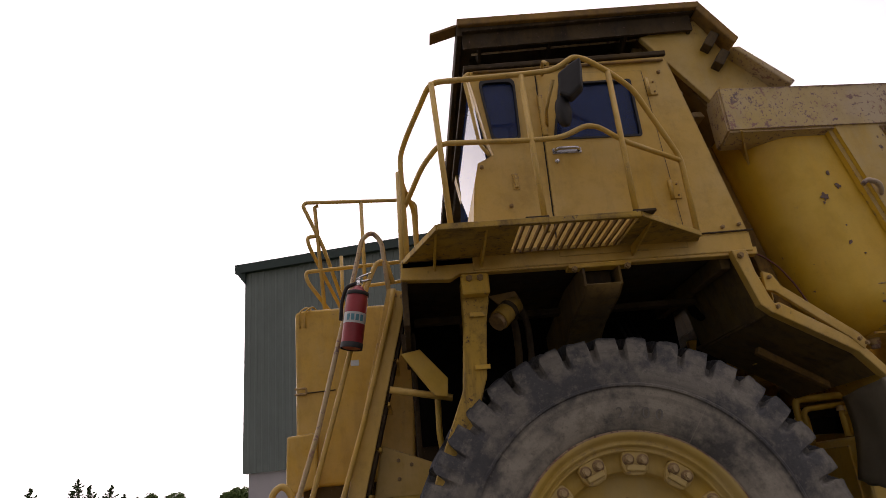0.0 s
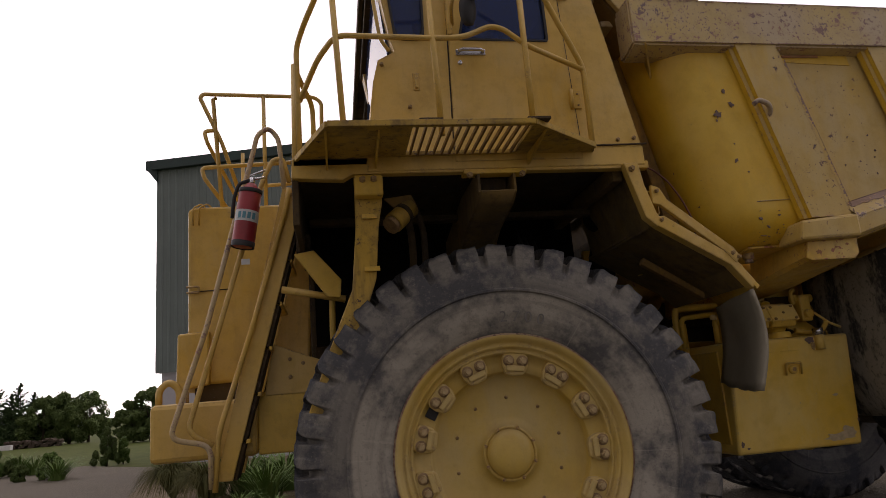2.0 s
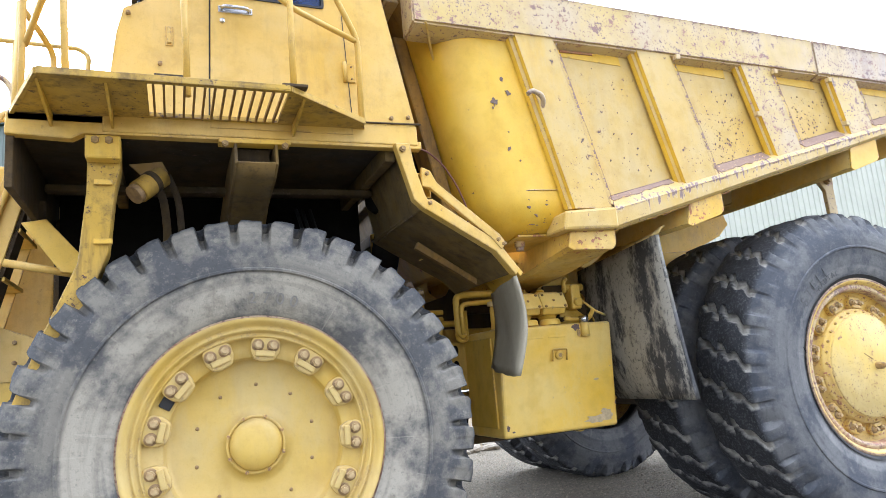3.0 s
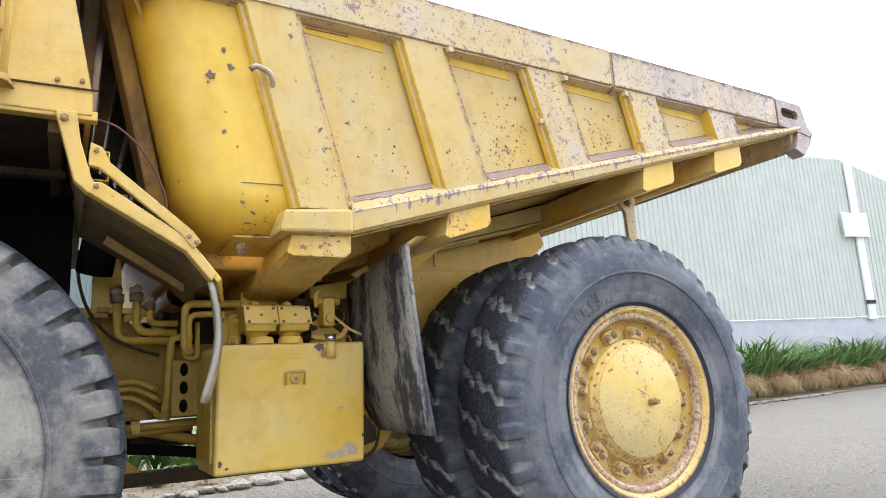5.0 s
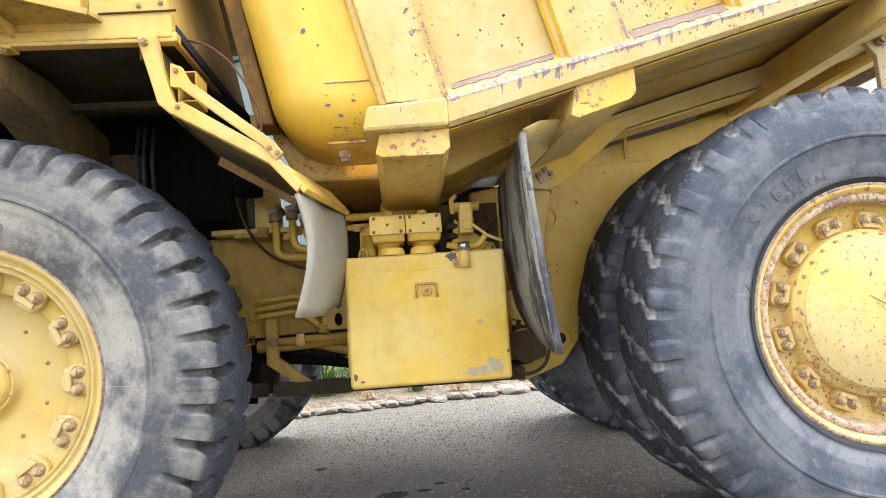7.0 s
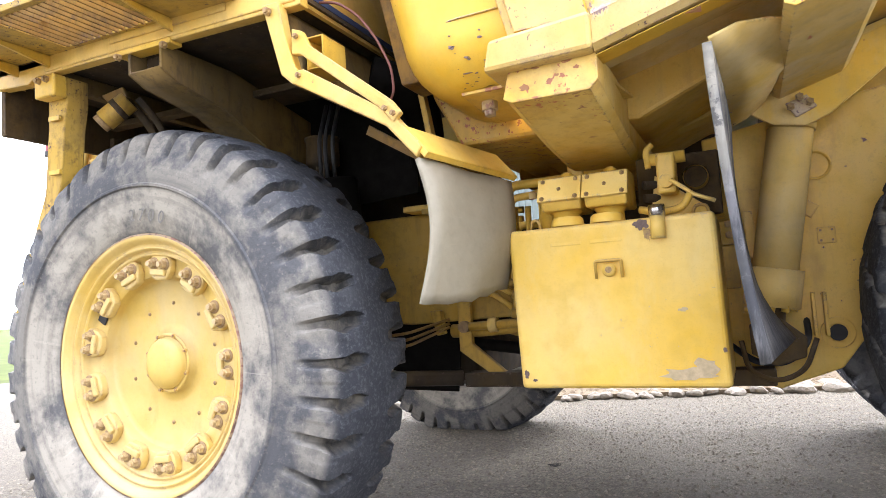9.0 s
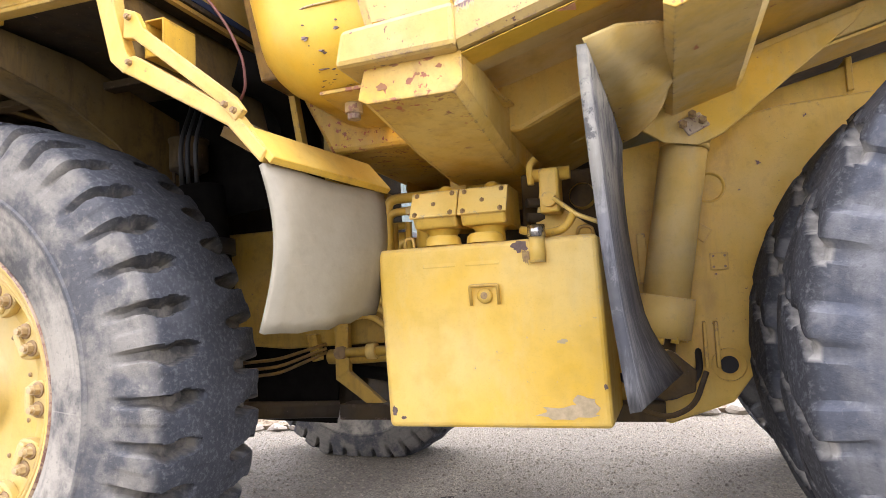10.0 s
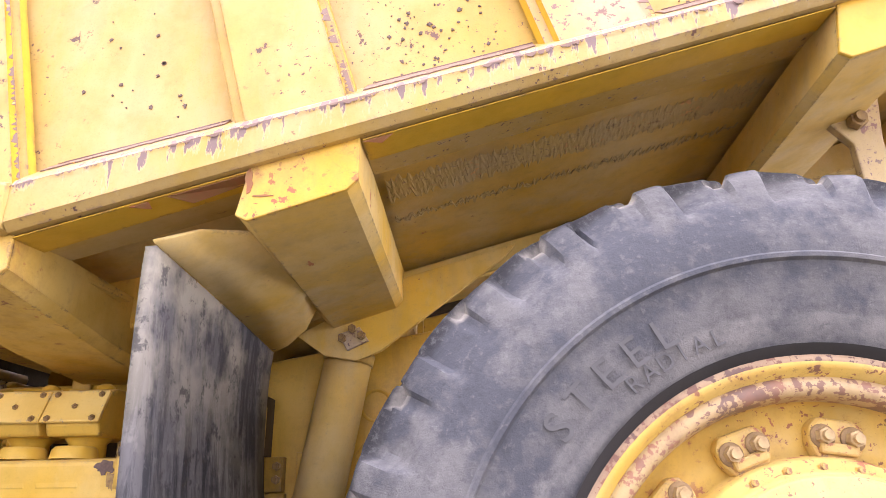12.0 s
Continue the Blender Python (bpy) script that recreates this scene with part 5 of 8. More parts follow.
part("canopy_tip", prism([(-0.77, 3.84, 4.200), (-0.60, 3.80, 4.230), (-0.60, 3.80, 4.245), (-0.77, 3.84, 4.215)], (0, 0.10, 0)), mud_shade_paint, body, "thin rusty plate at the canopy corner")
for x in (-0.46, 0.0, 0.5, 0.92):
    part("canopy_stiffener", prism([(x, 3.85, 4.219), (x, 3.85, 4.129), (x, 4.0, 4.089), (x, 4.12, 4.219)], (0.02, 0, 0)), grimy_shade_paint, body)
    part("canopy_beam", box(x - 0.04, x + 0.04, 4.1, 8.0, 4.09, 4.19, 0.008), grimy_shade_paint, body)
part("conduit", tube([(-0.5, 3.95, 4.117), (0.7, 3.95, 4.170)], 0.008, 6, 0), worn_paint, body)
for dx, dz, a in ((1.10, 3.92, -35), (1.06, 4.06, -35)):
    part("canopy_lug", box(-0.03, 0.03, 3.79, 3.93, -0.10, 0.02, 0.006, None, pose(dx, 0, dz, 0, -a, 0)), grimy_shade_paint, body)

# lifting hook and small lugs on the bed side
part("lifting_hook", tube([(1.765, 3.84, 2.81), (1.78, 3.75, 2.87), (1.75, 3.72, 2.91), (1.68, 3.71, 2.93), (1.65, 3.72, 2.905)], lambda t: 0.017 - 0.006 * abs(t - 0.5), 8, 0.04), rust_paint, body, "welded steel hook")
for x, z in ((2.869, 3.274), (3.762, 3.249), (3.522, 2.905), (4.311, 3.229), (4.412, 2.888)):
    b = box(x - 0.018, x + 0.018, 3.728, 3.764, z - 0.018, z + 0.018, 0.004)
    part("bed_lug", b, worn_paint, body, "small drilled lug")
part("drain_plug", tube([(1.693, 4.095, 2.085), (1.693, 4.095, 2.035)], 0.034, 12, 0), worn_paint, body, "dusty drain plug under the front corner")
part("plug_head", tube([(1.693, 4.095, 2.04), (1.693, 4.095, 2.012)], 0.026, 6, 0), rust_paint, body, "rusty plug head")
# pivot straps at the back of the bed
for y in (4.225, mirror(4.225)):
    part("pivot_strap", prism([(4.62, y, 2.72), (4.60, y, 2.60), (4.68, y, 2.50), (4.69, y, 2.20), (4.78, y, 2.20), (4.78, y, 2.52), (4.80, y, 2.68), (4.74, y, 2.74)], (0, 0.035, 0), 0.005), worn_paint, body, "drilled strap with a pin")
    place("bolt", BOLT_BIG, body, "", pose(4.70, y - 0.002, 2.58) @ Matrix.Scale(1.7, 4))


# ----- cab
CAB0, CAB1 = 3.80, 5.35
cab_out = [(-0.66, 2.60), (-0.60, 3.10), (-0.565, 3.238), (-0.465, 3.29), (-0.485, 3.357), (-0.565, 3.879), (0.704, 3.917), (0.940, 2.70), (0.945, 2.58)]
win_q = [(-0.50, 3.80), (-0.285, 3.80), (-0.295, 3.37), (-0.458, 3.375)]
win_d = [(-0.002, 3.745), (0.44, 3.75), (0.442, 3.354), (-0.087, 3.363)]


def rounded(pts, r, n=4):
    out = []
    m = len(pts)
    for i in range(m):
        a, b2, c = Vector(pts[i - 1]), Vector(pts[i]), Vector(pts[(i + 1) % m])
        p0 = b2 + (a - b2).normalized() * r
        p1 = b2 + (c - b2).normalized() * r
        for k in range(n + 1):
            t = k / n
            q = p0 * (1 - t) ** 2 + b2 * 2 * t * (1 - t) + p1 * t ** 2
            out.append((q.x, q.y))
    return out


def frame_ring(loop, inner, y0, y1):
    b = bmesh.new()
    n = len(loop)
    rows = [[b.verts.new((x, y, z)) for x, z in lp] for lp, y in ((loop, y1), (loop, y0), (inner, y0), (inner, y1))]
    for q, w in zip(rows, rows[1:] + rows[:1]):
        for k in range(n):
            b.faces.new((q[k], q[(k + 1) % n], w[(k + 1) % n], w[k]))
    bmesh.ops.recalc_face_normals(b, faces=b.faces)
    return b


def shrink(loop, d):
    cx, cz = sum(p[0] for p in loop) / len(loop), sum(p[1] for p in loop) / len(loop)
    return [(x + (cx - x) * d, z + (cz - z) * d) for x, z in loop]


wq = rounded(win_q, 0.05)
wd = rounded(win_d, 0.02)
door_out = [(-0.140, 3.835), (0.528, 3.815), (0.575, 2.62), (-0.17, 2.62)]
cab = part("cab", panel_with_holes(cab_out, [wq, rounded(door_out, 0.015)], CAB0, CAB0 + 0.05), cab_paint, truck, "yellow steel operator cab with dark windows")
part("cab_back", prism([(0.704, 3.85, 3.917), (0.940, 3.85, 2.70), (0.945, 3.85, 2.58), (0.92, 3.85, 2.58), (0.67, 3.85, 3.917)], (0, 1.45, 0)), cab_paint, cab)
part("cab_far_side", side(cab_out, CAB1 - 0.05, CAB1), cab_paint, cab)
part("cab_roof", prism([(-0.585, 3.79, 3.889), (0.715, 3.79, 3.926), (0.715, 5.36, 3.926), (-0.585, 5.36, 3.889)], (0, 0, 0.035), 0.008), grimy_shade_paint, cab, "rusty roof edge")
part("cab_floor", box(-0.64, 0.95, 3.862, 5.3, 2.632, 2.66), dark_in, cab)
part("cab_front", prism([(-0.66, 3.85, 2.60), (-0.60, 3.85, 3.10), (-0.565, 3.85, 3.238), (-0.53, 3.85, 3.238), (-0.62, 3.85, 2.60)], (0, 1.45, 0)), cab_paint, cab)
for y in (3.857, 5.215):
    part("windscreen_pillar", prism([(-0.465, y, 3.290), (-0.485, y, 3.357), (-0.565, y, 3.879), (-0.50, y, 3.879), (-0.43, y, 3.290)], (0, 0.08, 0)), cab_paint, cab)
part("windscreen", prism([(-0.50, 3.88, 3.290), (-0.55, 3.88, 3.860), (-0.54, 3.88, 3.860), (-0.49, 3.88, 3.290)], (0, 1.37, 0)), pane_mat, cab, "tinted windscreen")
part("front_rail", tube([(-0.56, 3.76, 3.841), (-0.60, 3.74, 3.803), (-0.55, 3.74, 3.337), (-0.50, 3.76, 3.271)], 0.012, 6, 0.03), cab_paint, cab, "grab rail beside the windscreen")
for x0, x1, y0, y1, z0, z1 in ((-0.1, 0.45, 4.3, 4.9, 2.64, 3.1), (0.35, 0.5, 4.3, 4.9, 3.1, 3.7)):
    part("operator_seat", box(x0, x1, y0, y1, z0, z1, 0.05), black_rubber, cab)
part("cab_lining", prism([(0.66, 3.9, 3.898), (0.9, 3.9, 2.66), (0.88, 3.9, 2.66), (0.64, 3.9, 3.898)], (0, 1.35, 0)), dark_in, cab)
part("cab_lining", prism([(-0.52, 5.28, 3.879), (0.66, 5.28, 3.889), (0.9, 5.28, 2.66), (-0.62, 5.28, 2.66)], (0, 0.015, 0)), dark_in, cab)
part("door", panel_with_holes([(x * 0.994 + 0.001, z if z > 3 else z) for x, z in door_out], [wd], CAB0 - 0.012, CAB0 + 0.03), cab_paint, cab, "yellow cab door")
part("door_seam", frame_ring([(x + (-0.006 if x < 0 else 0.006), z + 0.006) for x, z in door_out], door_out, CAB0 - 0.001, CAB0 + 0.02), black_rubber, cab, "dark door gap")
part("door_window", prism([(x, CAB0 + 0.005, z) for x, z in wd], (0, 0.006, 0)), pane_mat, cab, "dark tinted pane")
part("window_seal", frame_ring(shrink(wd, -0.03), shrink(wd, 0.03), CAB0 - 0.018, CAB0 + 0.012), glass_dark, cab)
part("quarter_window", prism([(x, CAB0 + 0.01, z) for x, z in wq], (0, 0.006, 0)), pane_mat, cab, "dark tinted pane with rounded corners")
part("window_seal", frame_ring(shrink(wq, -0.06), shrink(wq, 0.07), CAB0 - 0.014, CAB0 + 0.016), glass_dark, cab, "thick black rubber seal")
part("door_handle", tube([(-0.10, CAB0 - 0.02, 3.282), (-0.09, CAB0 - 0.05, 3.280), (0.03, CAB0 - 0.05, 3.279), (0.045, CAB0 - 0.02, 3.279)], 0.010, 8, 0.02), chrome, cab, "chrome door handle")
part("door_lock", lathe([(0.014, CAB0 - 0.012), (0.014, CAB0 - 0.022), (0.0, CAB0 - 0.024)], 12), chrome, cab, "", pose(-0.095, 0, 3.213))
part("latch", box(-0.365, -0.345, CAB0 - 0.02, CAB0, 3.06, 3.147, 0.004), cab_paint, cab)
for z in (3.689, 2.98):
    part("door_hinge", tube([(0.545, CAB0 - 0.02, z - 0.06), (0.545, CAB0 - 0.02, z + 0.06)], 0.012, 8, 0), cab_paint, cab)
for x, z in ((-0.545, 3.21), (-0.40, 2.95), (0.90, 2.74), (0.80, 2.73), (0.64, 3.80)):
    place("bolt", BOLT, cab, "", pose(x, CAB0, z))
part("cab_rail", box(-0.66, 0.947, CAB0 - 0.006, CAB0 + 0.06, 2.575, 2.69, 0.006), cab_paint, cab, "base rail of the cab")
part("latch_plate", box(-0.375, -0.335, CAB0 - 0.006, CAB0, 3.05, 3.157, 0.003), cab_paint, cab)
for z in (3.689, 2.98):
    part("hinge_leaf", box(0.545, 0.605, CAB0 - 0.012, CAB0 - 0.0005, z - 0.055, z + 0.055, 0.003), cab_paint, cab)
    for dz in (-0.035, 0.035):
        place("bolt", BOLT, cab, "", pose(0.585, CAB0 - 0.012, z + dz) @ Matrix.Scale(0.5, 4))
part("drip_rail", tube([(-0.53, CAB0 - 0.012, 3.865), (0.10, CAB0 - 0.012, 3.874), (0.68, CAB0 - 0.012, 3.884)], 0.010, 6, 0), mud_shade_paint, cab, "rusty rain gutter")
part("handle_plate", box(-0.115, 0.06, CAB0 - 0.018, CAB0 - 0.0125, 3.261, 3.298, 0.003), chrome, cab)
part("cab_weld", tube([(0.62, CAB0 - 0.01, 2.695), (0.97, CAB0 - 0.01, 2.70)], 0.006, 5, 0), grimy_shade_paint, cab)

# wing mirror on a bracket by the cab
mir = part("wing_mirror", prism([(-0.02, 3.46, 3.670), (-0.09, 3.50, 3.632), (-0.10, 3.50, 3.499), (-0.05, 3.47, 3.452), (0.02, 3.44, 3.508), (0.035, 3.43, 3.689)], (0.03, 0.08, 0), 0.015), black_rubber, truck, "black wing mirror housing")
part("mirror_arm", tube([(-0.10, 3.79, 3.822), (-0.13, 3.62, 3.803), (-0.13, 3.52, 3.708)], 0.011, 6, 0.04), cab_paint, mir)
part("mirror_arm", tube([(-0.12, 3.79, 3.461), (-0.15, 3.64, 3.480), (-0.11, 3.54, 3.613)], 0.011, 6, 0.04), cab_paint, mir)
part("mirror_bracket", box(-0.155, -0.125, CAB0 - 0.03, CAB0, 3.385, 3.670, 0.006), cab_paint, mir, "flat mounting strip")
part("lower_mirror", lathe([(0.0, -0.02), (0.06, -0.018), (0.07, 0.0), (0.06, 0.03), (0.0, 0.045)], 20), black_rubber, mir, "small black round mirror", pose(-0.075, 3.54, 3.404, 0, 0, 30) @ Matrix.Diagonal((0.7, 1, 1.5, 1)))


# ----- deck, grating and handrails
deck_top = [(-1.055, 3.85), (-0.86, 3.345), (0.165, 3.35), (0.61, 3.69), (0.97, 3.79), (0.97, 8.2), (-1.055, 8.2)]
G_X0, G_X1, G_Y0, G_Y1 = -0.45, 0.165, 3.385, 3.765
deck_b = bmesh.new()
for poly in ([(-1.055, 3.85), (-0.86, 3.345), (G_X0, 3.343), (G_X0, 3.86), (-1.055, 3.86)], [(G_X1, 3.35), (0.18, 3.35), (0.61, 3.69), (0.64, 3.80), (G_X1, 3.80)],
             [(G_X0, 3.343), (G_X1, 3.34), (G_X1, G_Y0), (G_X0, G_Y0)], [(G_X0, G_Y1), (G_X1, G_Y1), (G_X1, 3.80), (G_X0, 3.80)]):
    prism([(x, y, 2.655) for x, y in poly], (0, 0, 0.02), 0, deck_b)
deck = part("deck", deck_b, deck_paint, truck, "yellow steel walkway deck with a worn rusty edge")
for x in np.linspace(G_X0 + 0.025, G_X1 - 0.025, 14):
    part("grating_bar", box(x - 0.005, x + 0.005, G_Y0, G_Y1, 2.652, 2.672), mud_shade_paint, deck)
# deck underside carries its shade in the colour
part("deck_floor", box(-1.05, 0.96, 3.86, 8.2, 2.60, 2.62), grimy_shade_paint, deck, "grimy, shade-dark underside of the deck")
part("deck_floor", box(-1.05, -0.66, 3.80, 8.2, 2.62, 2.66), grimy_shade_paint, deck)
edge_pts = [(-1.055, 3.86, 2.655), (-0.865, 3.35, 2.66), (0.165, 3.355, 2.66), (0.61, 3.695, 2.655)]
for a, c in zip(edge_pts, edge_pts[1:]):
    d = (Vector(c) - Vector(a)).normalized()
    o = Vector((d.y, -d.x, 0)) * 0.012
    part("deck_edge", prism([Vector(a) + o + Vector((0, 0, 0.02)), Vector(c) + o + Vector((0, 0, 0.02)), Vector(c) + o + Vector((0, 0, -0.012)), Vector(a) + o + Vector((0, 0, -0.012))], tuple(-o * 1.6), 0.003),
         deck_paint, deck, "grimy rusted deck edge")
part("side_beam", side([(-1.06, 2.655), (-1.065, 2.55), (-0.79, 2.535), (-0.74, 2.565), (0.97, 2.555), (0.97, 2.60), (0.62, 2.61), (0.5, 2.65)], 3.80, 3.86, 0.005), cab_paint, deck, "yellow beam below the deck")
part("front_plate", box(-1.065, -1.03, 3.83, 5.2, 2.30, 2.66, 0.005), grimy_shade_paint, deck, "dark front plate below the deck")
for x in (-0.88, -0.62, 0.24):
    part("deck_bracket", prism([(x, 3.40, 2.652), (x, 3.80, 2.652), (x, 3.80, 2.59)], (0.012, 0, 0)), frame_paint, deck, "web under the walkway")
for x in (-0.36, 0.19):
    part("rail_foot", box(x - 0.06, x + 0.06, 3.345, 3.40, 2.675, 2.69, 0.003), grimy_shade_paint, deck)
rails = part("handrail", tube([(-1.020, 3.90, 2.660), (-1.020, 3.91, 3.374), (-0.970, 3.80, 3.453), (-0.820, 3.54, 3.640), (-0.300, 3.53, 3.655), (-0.100, 3.53, 3.670), (0.030, 3.53, 3.758), (0.100, 3.53, 3.734),
                               (0.220, 3.53, 3.640), (0.350, 3.56, 3.537), (0.605, 3.70, 3.138), (0.600, 3.70, 2.660)], 0.0165, 8, 0.06), cab_paint, truck, "bent yellow tube handrail along the walkway")
part("mid_rail", tube([(-1.010, 3.92, 3.049), (-0.900, 3.68, 3.177), (-0.800, 3.53, 3.236), (-0.280, 3.53, 3.222), (-0.120, 3.53, 3.227), (0.030, 3.53, 3.295), (0.100, 3.53, 3.281), (0.230, 3.54, 3.187), (0.605, 3.70, 3.123)],
                      0.0155, 8, 0.06), cab_paint, rails)
for x0, x1, zt in ((-0.78, -0.815, 3.63), (-0.28, -0.295, 3.65), (0.215, 0.215, 3.64)):
    part("rail_post", tube([(x0, 3.53, 2.67), (x1, 3.53, zt)], 0.0165, 8, 0), cab_paint, rails)
part("post_foot", prism([(-0.830, 3.50, 2.675), (-0.720, 3.50, 2.675), (-0.720, 3.50, 2.700), (-0.755, 3.50, 2.730), (-0.795, 3.50, 2.730), (-0.830, 3.50, 2.700)], (0, 0.06, 0), 0.004), cab_paint, rails)
part("thick_post", tube([(-1.045, 3.93, 2.580), (-1.030, 3.93, 3.276)], 0.024, 8, 0), cab_paint, rails, "thick corner post")
part("corner_rail", tube([(-0.950, 4.35, 2.660), (-0.950, 4.35, 3.217), (-1.000, 4.20, 3.276), (-1.030, 3.95, 3.256)], 0.0165, 8, 0.06), cab_paint, rails)

# curved leg and brackets that carry the deck
leg = [(-0.73, 2.56), (-0.585, 2.56), (-0.585, 2.42), (-0.61, 2.30), (-0.64, 2.0), (-0.80, 1.55), (-0.95, 1.25), (-1.05, 1.25), (-0.92, 1.6), (-0.77, 1.95), (-0.735, 2.3)]
# leg takes the darker deck paint, wheel-arch shade put in its colour
part("deck_leg", side(leg, 3.87, 4.0, 0.008), deck_paint, deck, "curved yellow leg carrying the deck")
part("leg_cap", box(-0.735, -0.58, 3.79, 3.87, 2.44, 2.56, 0.012), frame_paint, deck)
for z in (2.34, 2.05):
    part("leg_tab", box(-0.70, -0.62, 3.845, 3.862, z - 0.012, z + 0.012), frame_paint, deck)
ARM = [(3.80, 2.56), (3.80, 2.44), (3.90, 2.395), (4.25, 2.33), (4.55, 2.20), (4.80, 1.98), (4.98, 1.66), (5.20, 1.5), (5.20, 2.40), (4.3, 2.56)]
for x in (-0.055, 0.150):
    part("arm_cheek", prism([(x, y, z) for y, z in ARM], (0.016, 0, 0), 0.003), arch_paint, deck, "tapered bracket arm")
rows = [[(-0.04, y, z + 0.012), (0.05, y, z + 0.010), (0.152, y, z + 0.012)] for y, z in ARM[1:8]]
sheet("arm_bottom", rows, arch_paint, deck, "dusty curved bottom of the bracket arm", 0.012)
part("arm_front", box(-0.038, 0.133, 3.90, 3.915, 2.41, 2.55), grimy_shade_paint, deck)
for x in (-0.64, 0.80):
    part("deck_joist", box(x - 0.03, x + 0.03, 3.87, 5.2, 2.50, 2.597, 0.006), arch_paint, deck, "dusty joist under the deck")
part("deck_joist", box(-1.0, 0.85, 4.45, 4.53, 2.46, 2.499, 0.006), grimy_shade_paint, deck)
# panel blackened to paint the unlit void under the deck
part("void_panel", prism([(-1.0, 5.0, 2.58), (0.9, 5.0, 2.58), (0.9, 5.0, 1.9), (-1.0, 5.0, 1.75)], (0, 0.02, 0)), near_black, deck, "near-black panel for the void beside the engine")
part("arm_flange", box(-0.13, 0.23, 3.79, 3.87, 2.545, 2.572, 0.004), frame_paint, deck)
for x in (-0.10, 0.20):
    place("bolt", BOLT_BIG, deck, "", pose(x, 3.79, 2.535))
for x in (-0.69, -0.63):
    place("bolt", BOLT_BIG, deck, "", pose(x, 3.79, 2.53))
part("filter_can", tube([(-0.515, 4.04, 2.345), (-0.405, 4.11, 2.455)], 0.060, 20, 0), greasy_paint, deck, "oily orange filter can")
part("can_flange", tube([(-0.535, 4.028, 2.325), (-0.512, 4.042, 2.348)], 0.052, 16, 0), washer_metal, deck, "rusty end of the filter can")
part("can_strap", tube([(-0.462, 4.073, 2.398), (-0.442, 4.087, 2.418)], 0.064, 20, 0), grimy_shade_paint, deck)
part("can_bracket", prism([(-0.56, 4.06, 2.50), (-0.40, 4.06, 2.52), (-0.37, 4.06, 2.46), (-0.50, 4.06, 2.44)], (0, 0.02, 0), 0.003), mud_shade_paint, deck)
for k, dx in enumerate((0.0, 0.075)):
    part("hose", tube([(-0.45 + dx, 4.14, 2.47), (-0.395 + dx, 4.22, 2.36), (-0.375 + dx, 4.34, 2.16 - 0.03 * k), (-0.42 + dx * 0.6, 4.46, 1.86), (-0.47, 4.55, 1.6)], 0.023 - 0.003 * k, 8, 0.12), grimy_shade_paint, deck, "oily hose under the deck")


# ----- front: ladder, radiator housing, bumper, front rails
ladder = part("ladder_stringer", prism([(-1.160, 4.50, 2.73), (-1.035, 4.50, 2.70), (-1.050, 4.50, 2.62), (-1.490, 4.50, 0.98), (-1.585, 4.50, 0.98)], (0, 0.02, 0), 0.004), cab_paint, truck, "yellow ladder stringer plate with tube handrails")
part("stringer_web", prism([(-1.045, 4.52, 2.66), (-1.030, 4.52, 2.62), (-1.470, 4.52, 0.98), (-1.490, 4.52, 0.98)], (0, 0.16, 0)), grimy_shade_paint, ladder)
part("far_stringer", prism([(-1.160, 5.0, 2.73), (-1.035, 5.0, 2.70), (-1.490, 5.0, 0.98), (-1.585, 5.0, 0.98)], (0, 0.02, 0)), cab_paint, ladder)
for k in range(6):
    t = (k + 0.6) / 6.2
    x, z = -1.56 + 0.42 * t, 1.02 + 1.65 * t
    part("rung", box(x, x + 0.13, 4.52, 5.0, z, z + 0.025, 0.004), frame_paint, ladder)
part("ladder_rail", tube([(-1.600, 4.46, 0.95), (-1.600, 4.45, 1.19), (-1.820, 4.42, 1.24), (-1.620, 4.45, 1.86), (-1.360, 4.50, 2.88), (-1.310, 4.52, 3.10), (-1.240, 4.55, 3.16), (-1.180, 4.55, 3.08), (-1.150, 4.52, 2.70)], 0.0165, 8, 0.07),
     worn_paint, ladder, "scuffed tube handrail worn to metal")
part("ladder_rail", tube([(-1.590, 4.47, 1.185), (-1.730, 4.45, 1.27), (-1.560, 4.47, 1.83), (-1.280, 4.52, 2.80), (-1.220, 4.54, 2.93), (-1.160, 4.54, 2.94), (-1.120, 4.55, 2.78)], 0.0165, 8, 0.07), cab_paint, ladder)
part("ladder_rail", tube([(-1.580, 4.46, 0.93), (-1.560, 4.47, 1.25), (-1.360, 4.47, 1.85), (-1.140, 4.48, 2.60), (-1.120, 4.48, 2.72)], 0.0165, 8, 0.07), cab_paint, ladder)
for x, z in ((-1.110, 2.68), (-1.070, 2.67)):
    place("bolt", BOLT, ladder, "", pose(x, 4.50, z))
rad = part("radiator_housing", side([(-1.860, 2.78), (-1.860, 1.90), (-1.890, 1.88), (-1.910, 1.56), (-1.060, 1.56), (-1.010, 2.30), (-1.080, 2.80), (-1.820, 2.80)], 5.10, 6.9, 0.02), cab_paint, truck, "flat yellow radiator housing")
part("lower_guard", prism([(-1.915, 5.04, 1.90), (-1.710, 5.04, 1.915), (-1.710, 5.04, 1.56), (-1.925, 5.04, 1.52)], (0, 1.9, 0), 0.015), cab_paint, rad)
part("seam", tube([(-1.860, 5.095, 2.19), (-1.580, 5.095, 2.20)], 0.004, 5, 0), grimy_shade_paint, rad)
part("latch", tube([(-1.860, 5.06, 2.22), (-1.780, 5.06, 2.22), (-1.780, 5.06, 2.18), (-1.860, 5.06, 2.18)], 0.008, 6, 0.01), steel, rad)
for x in (-1.820, -1.78):
    part("lifting_bail", tube([(x, 5.08, 2.66), (x, 5.06, 2.78), (x + 0.05, 5.12, 2.83), (x + 0.08, 5.2, 2.80)], 0.006, 6, 0.03), cab_paint, rad)
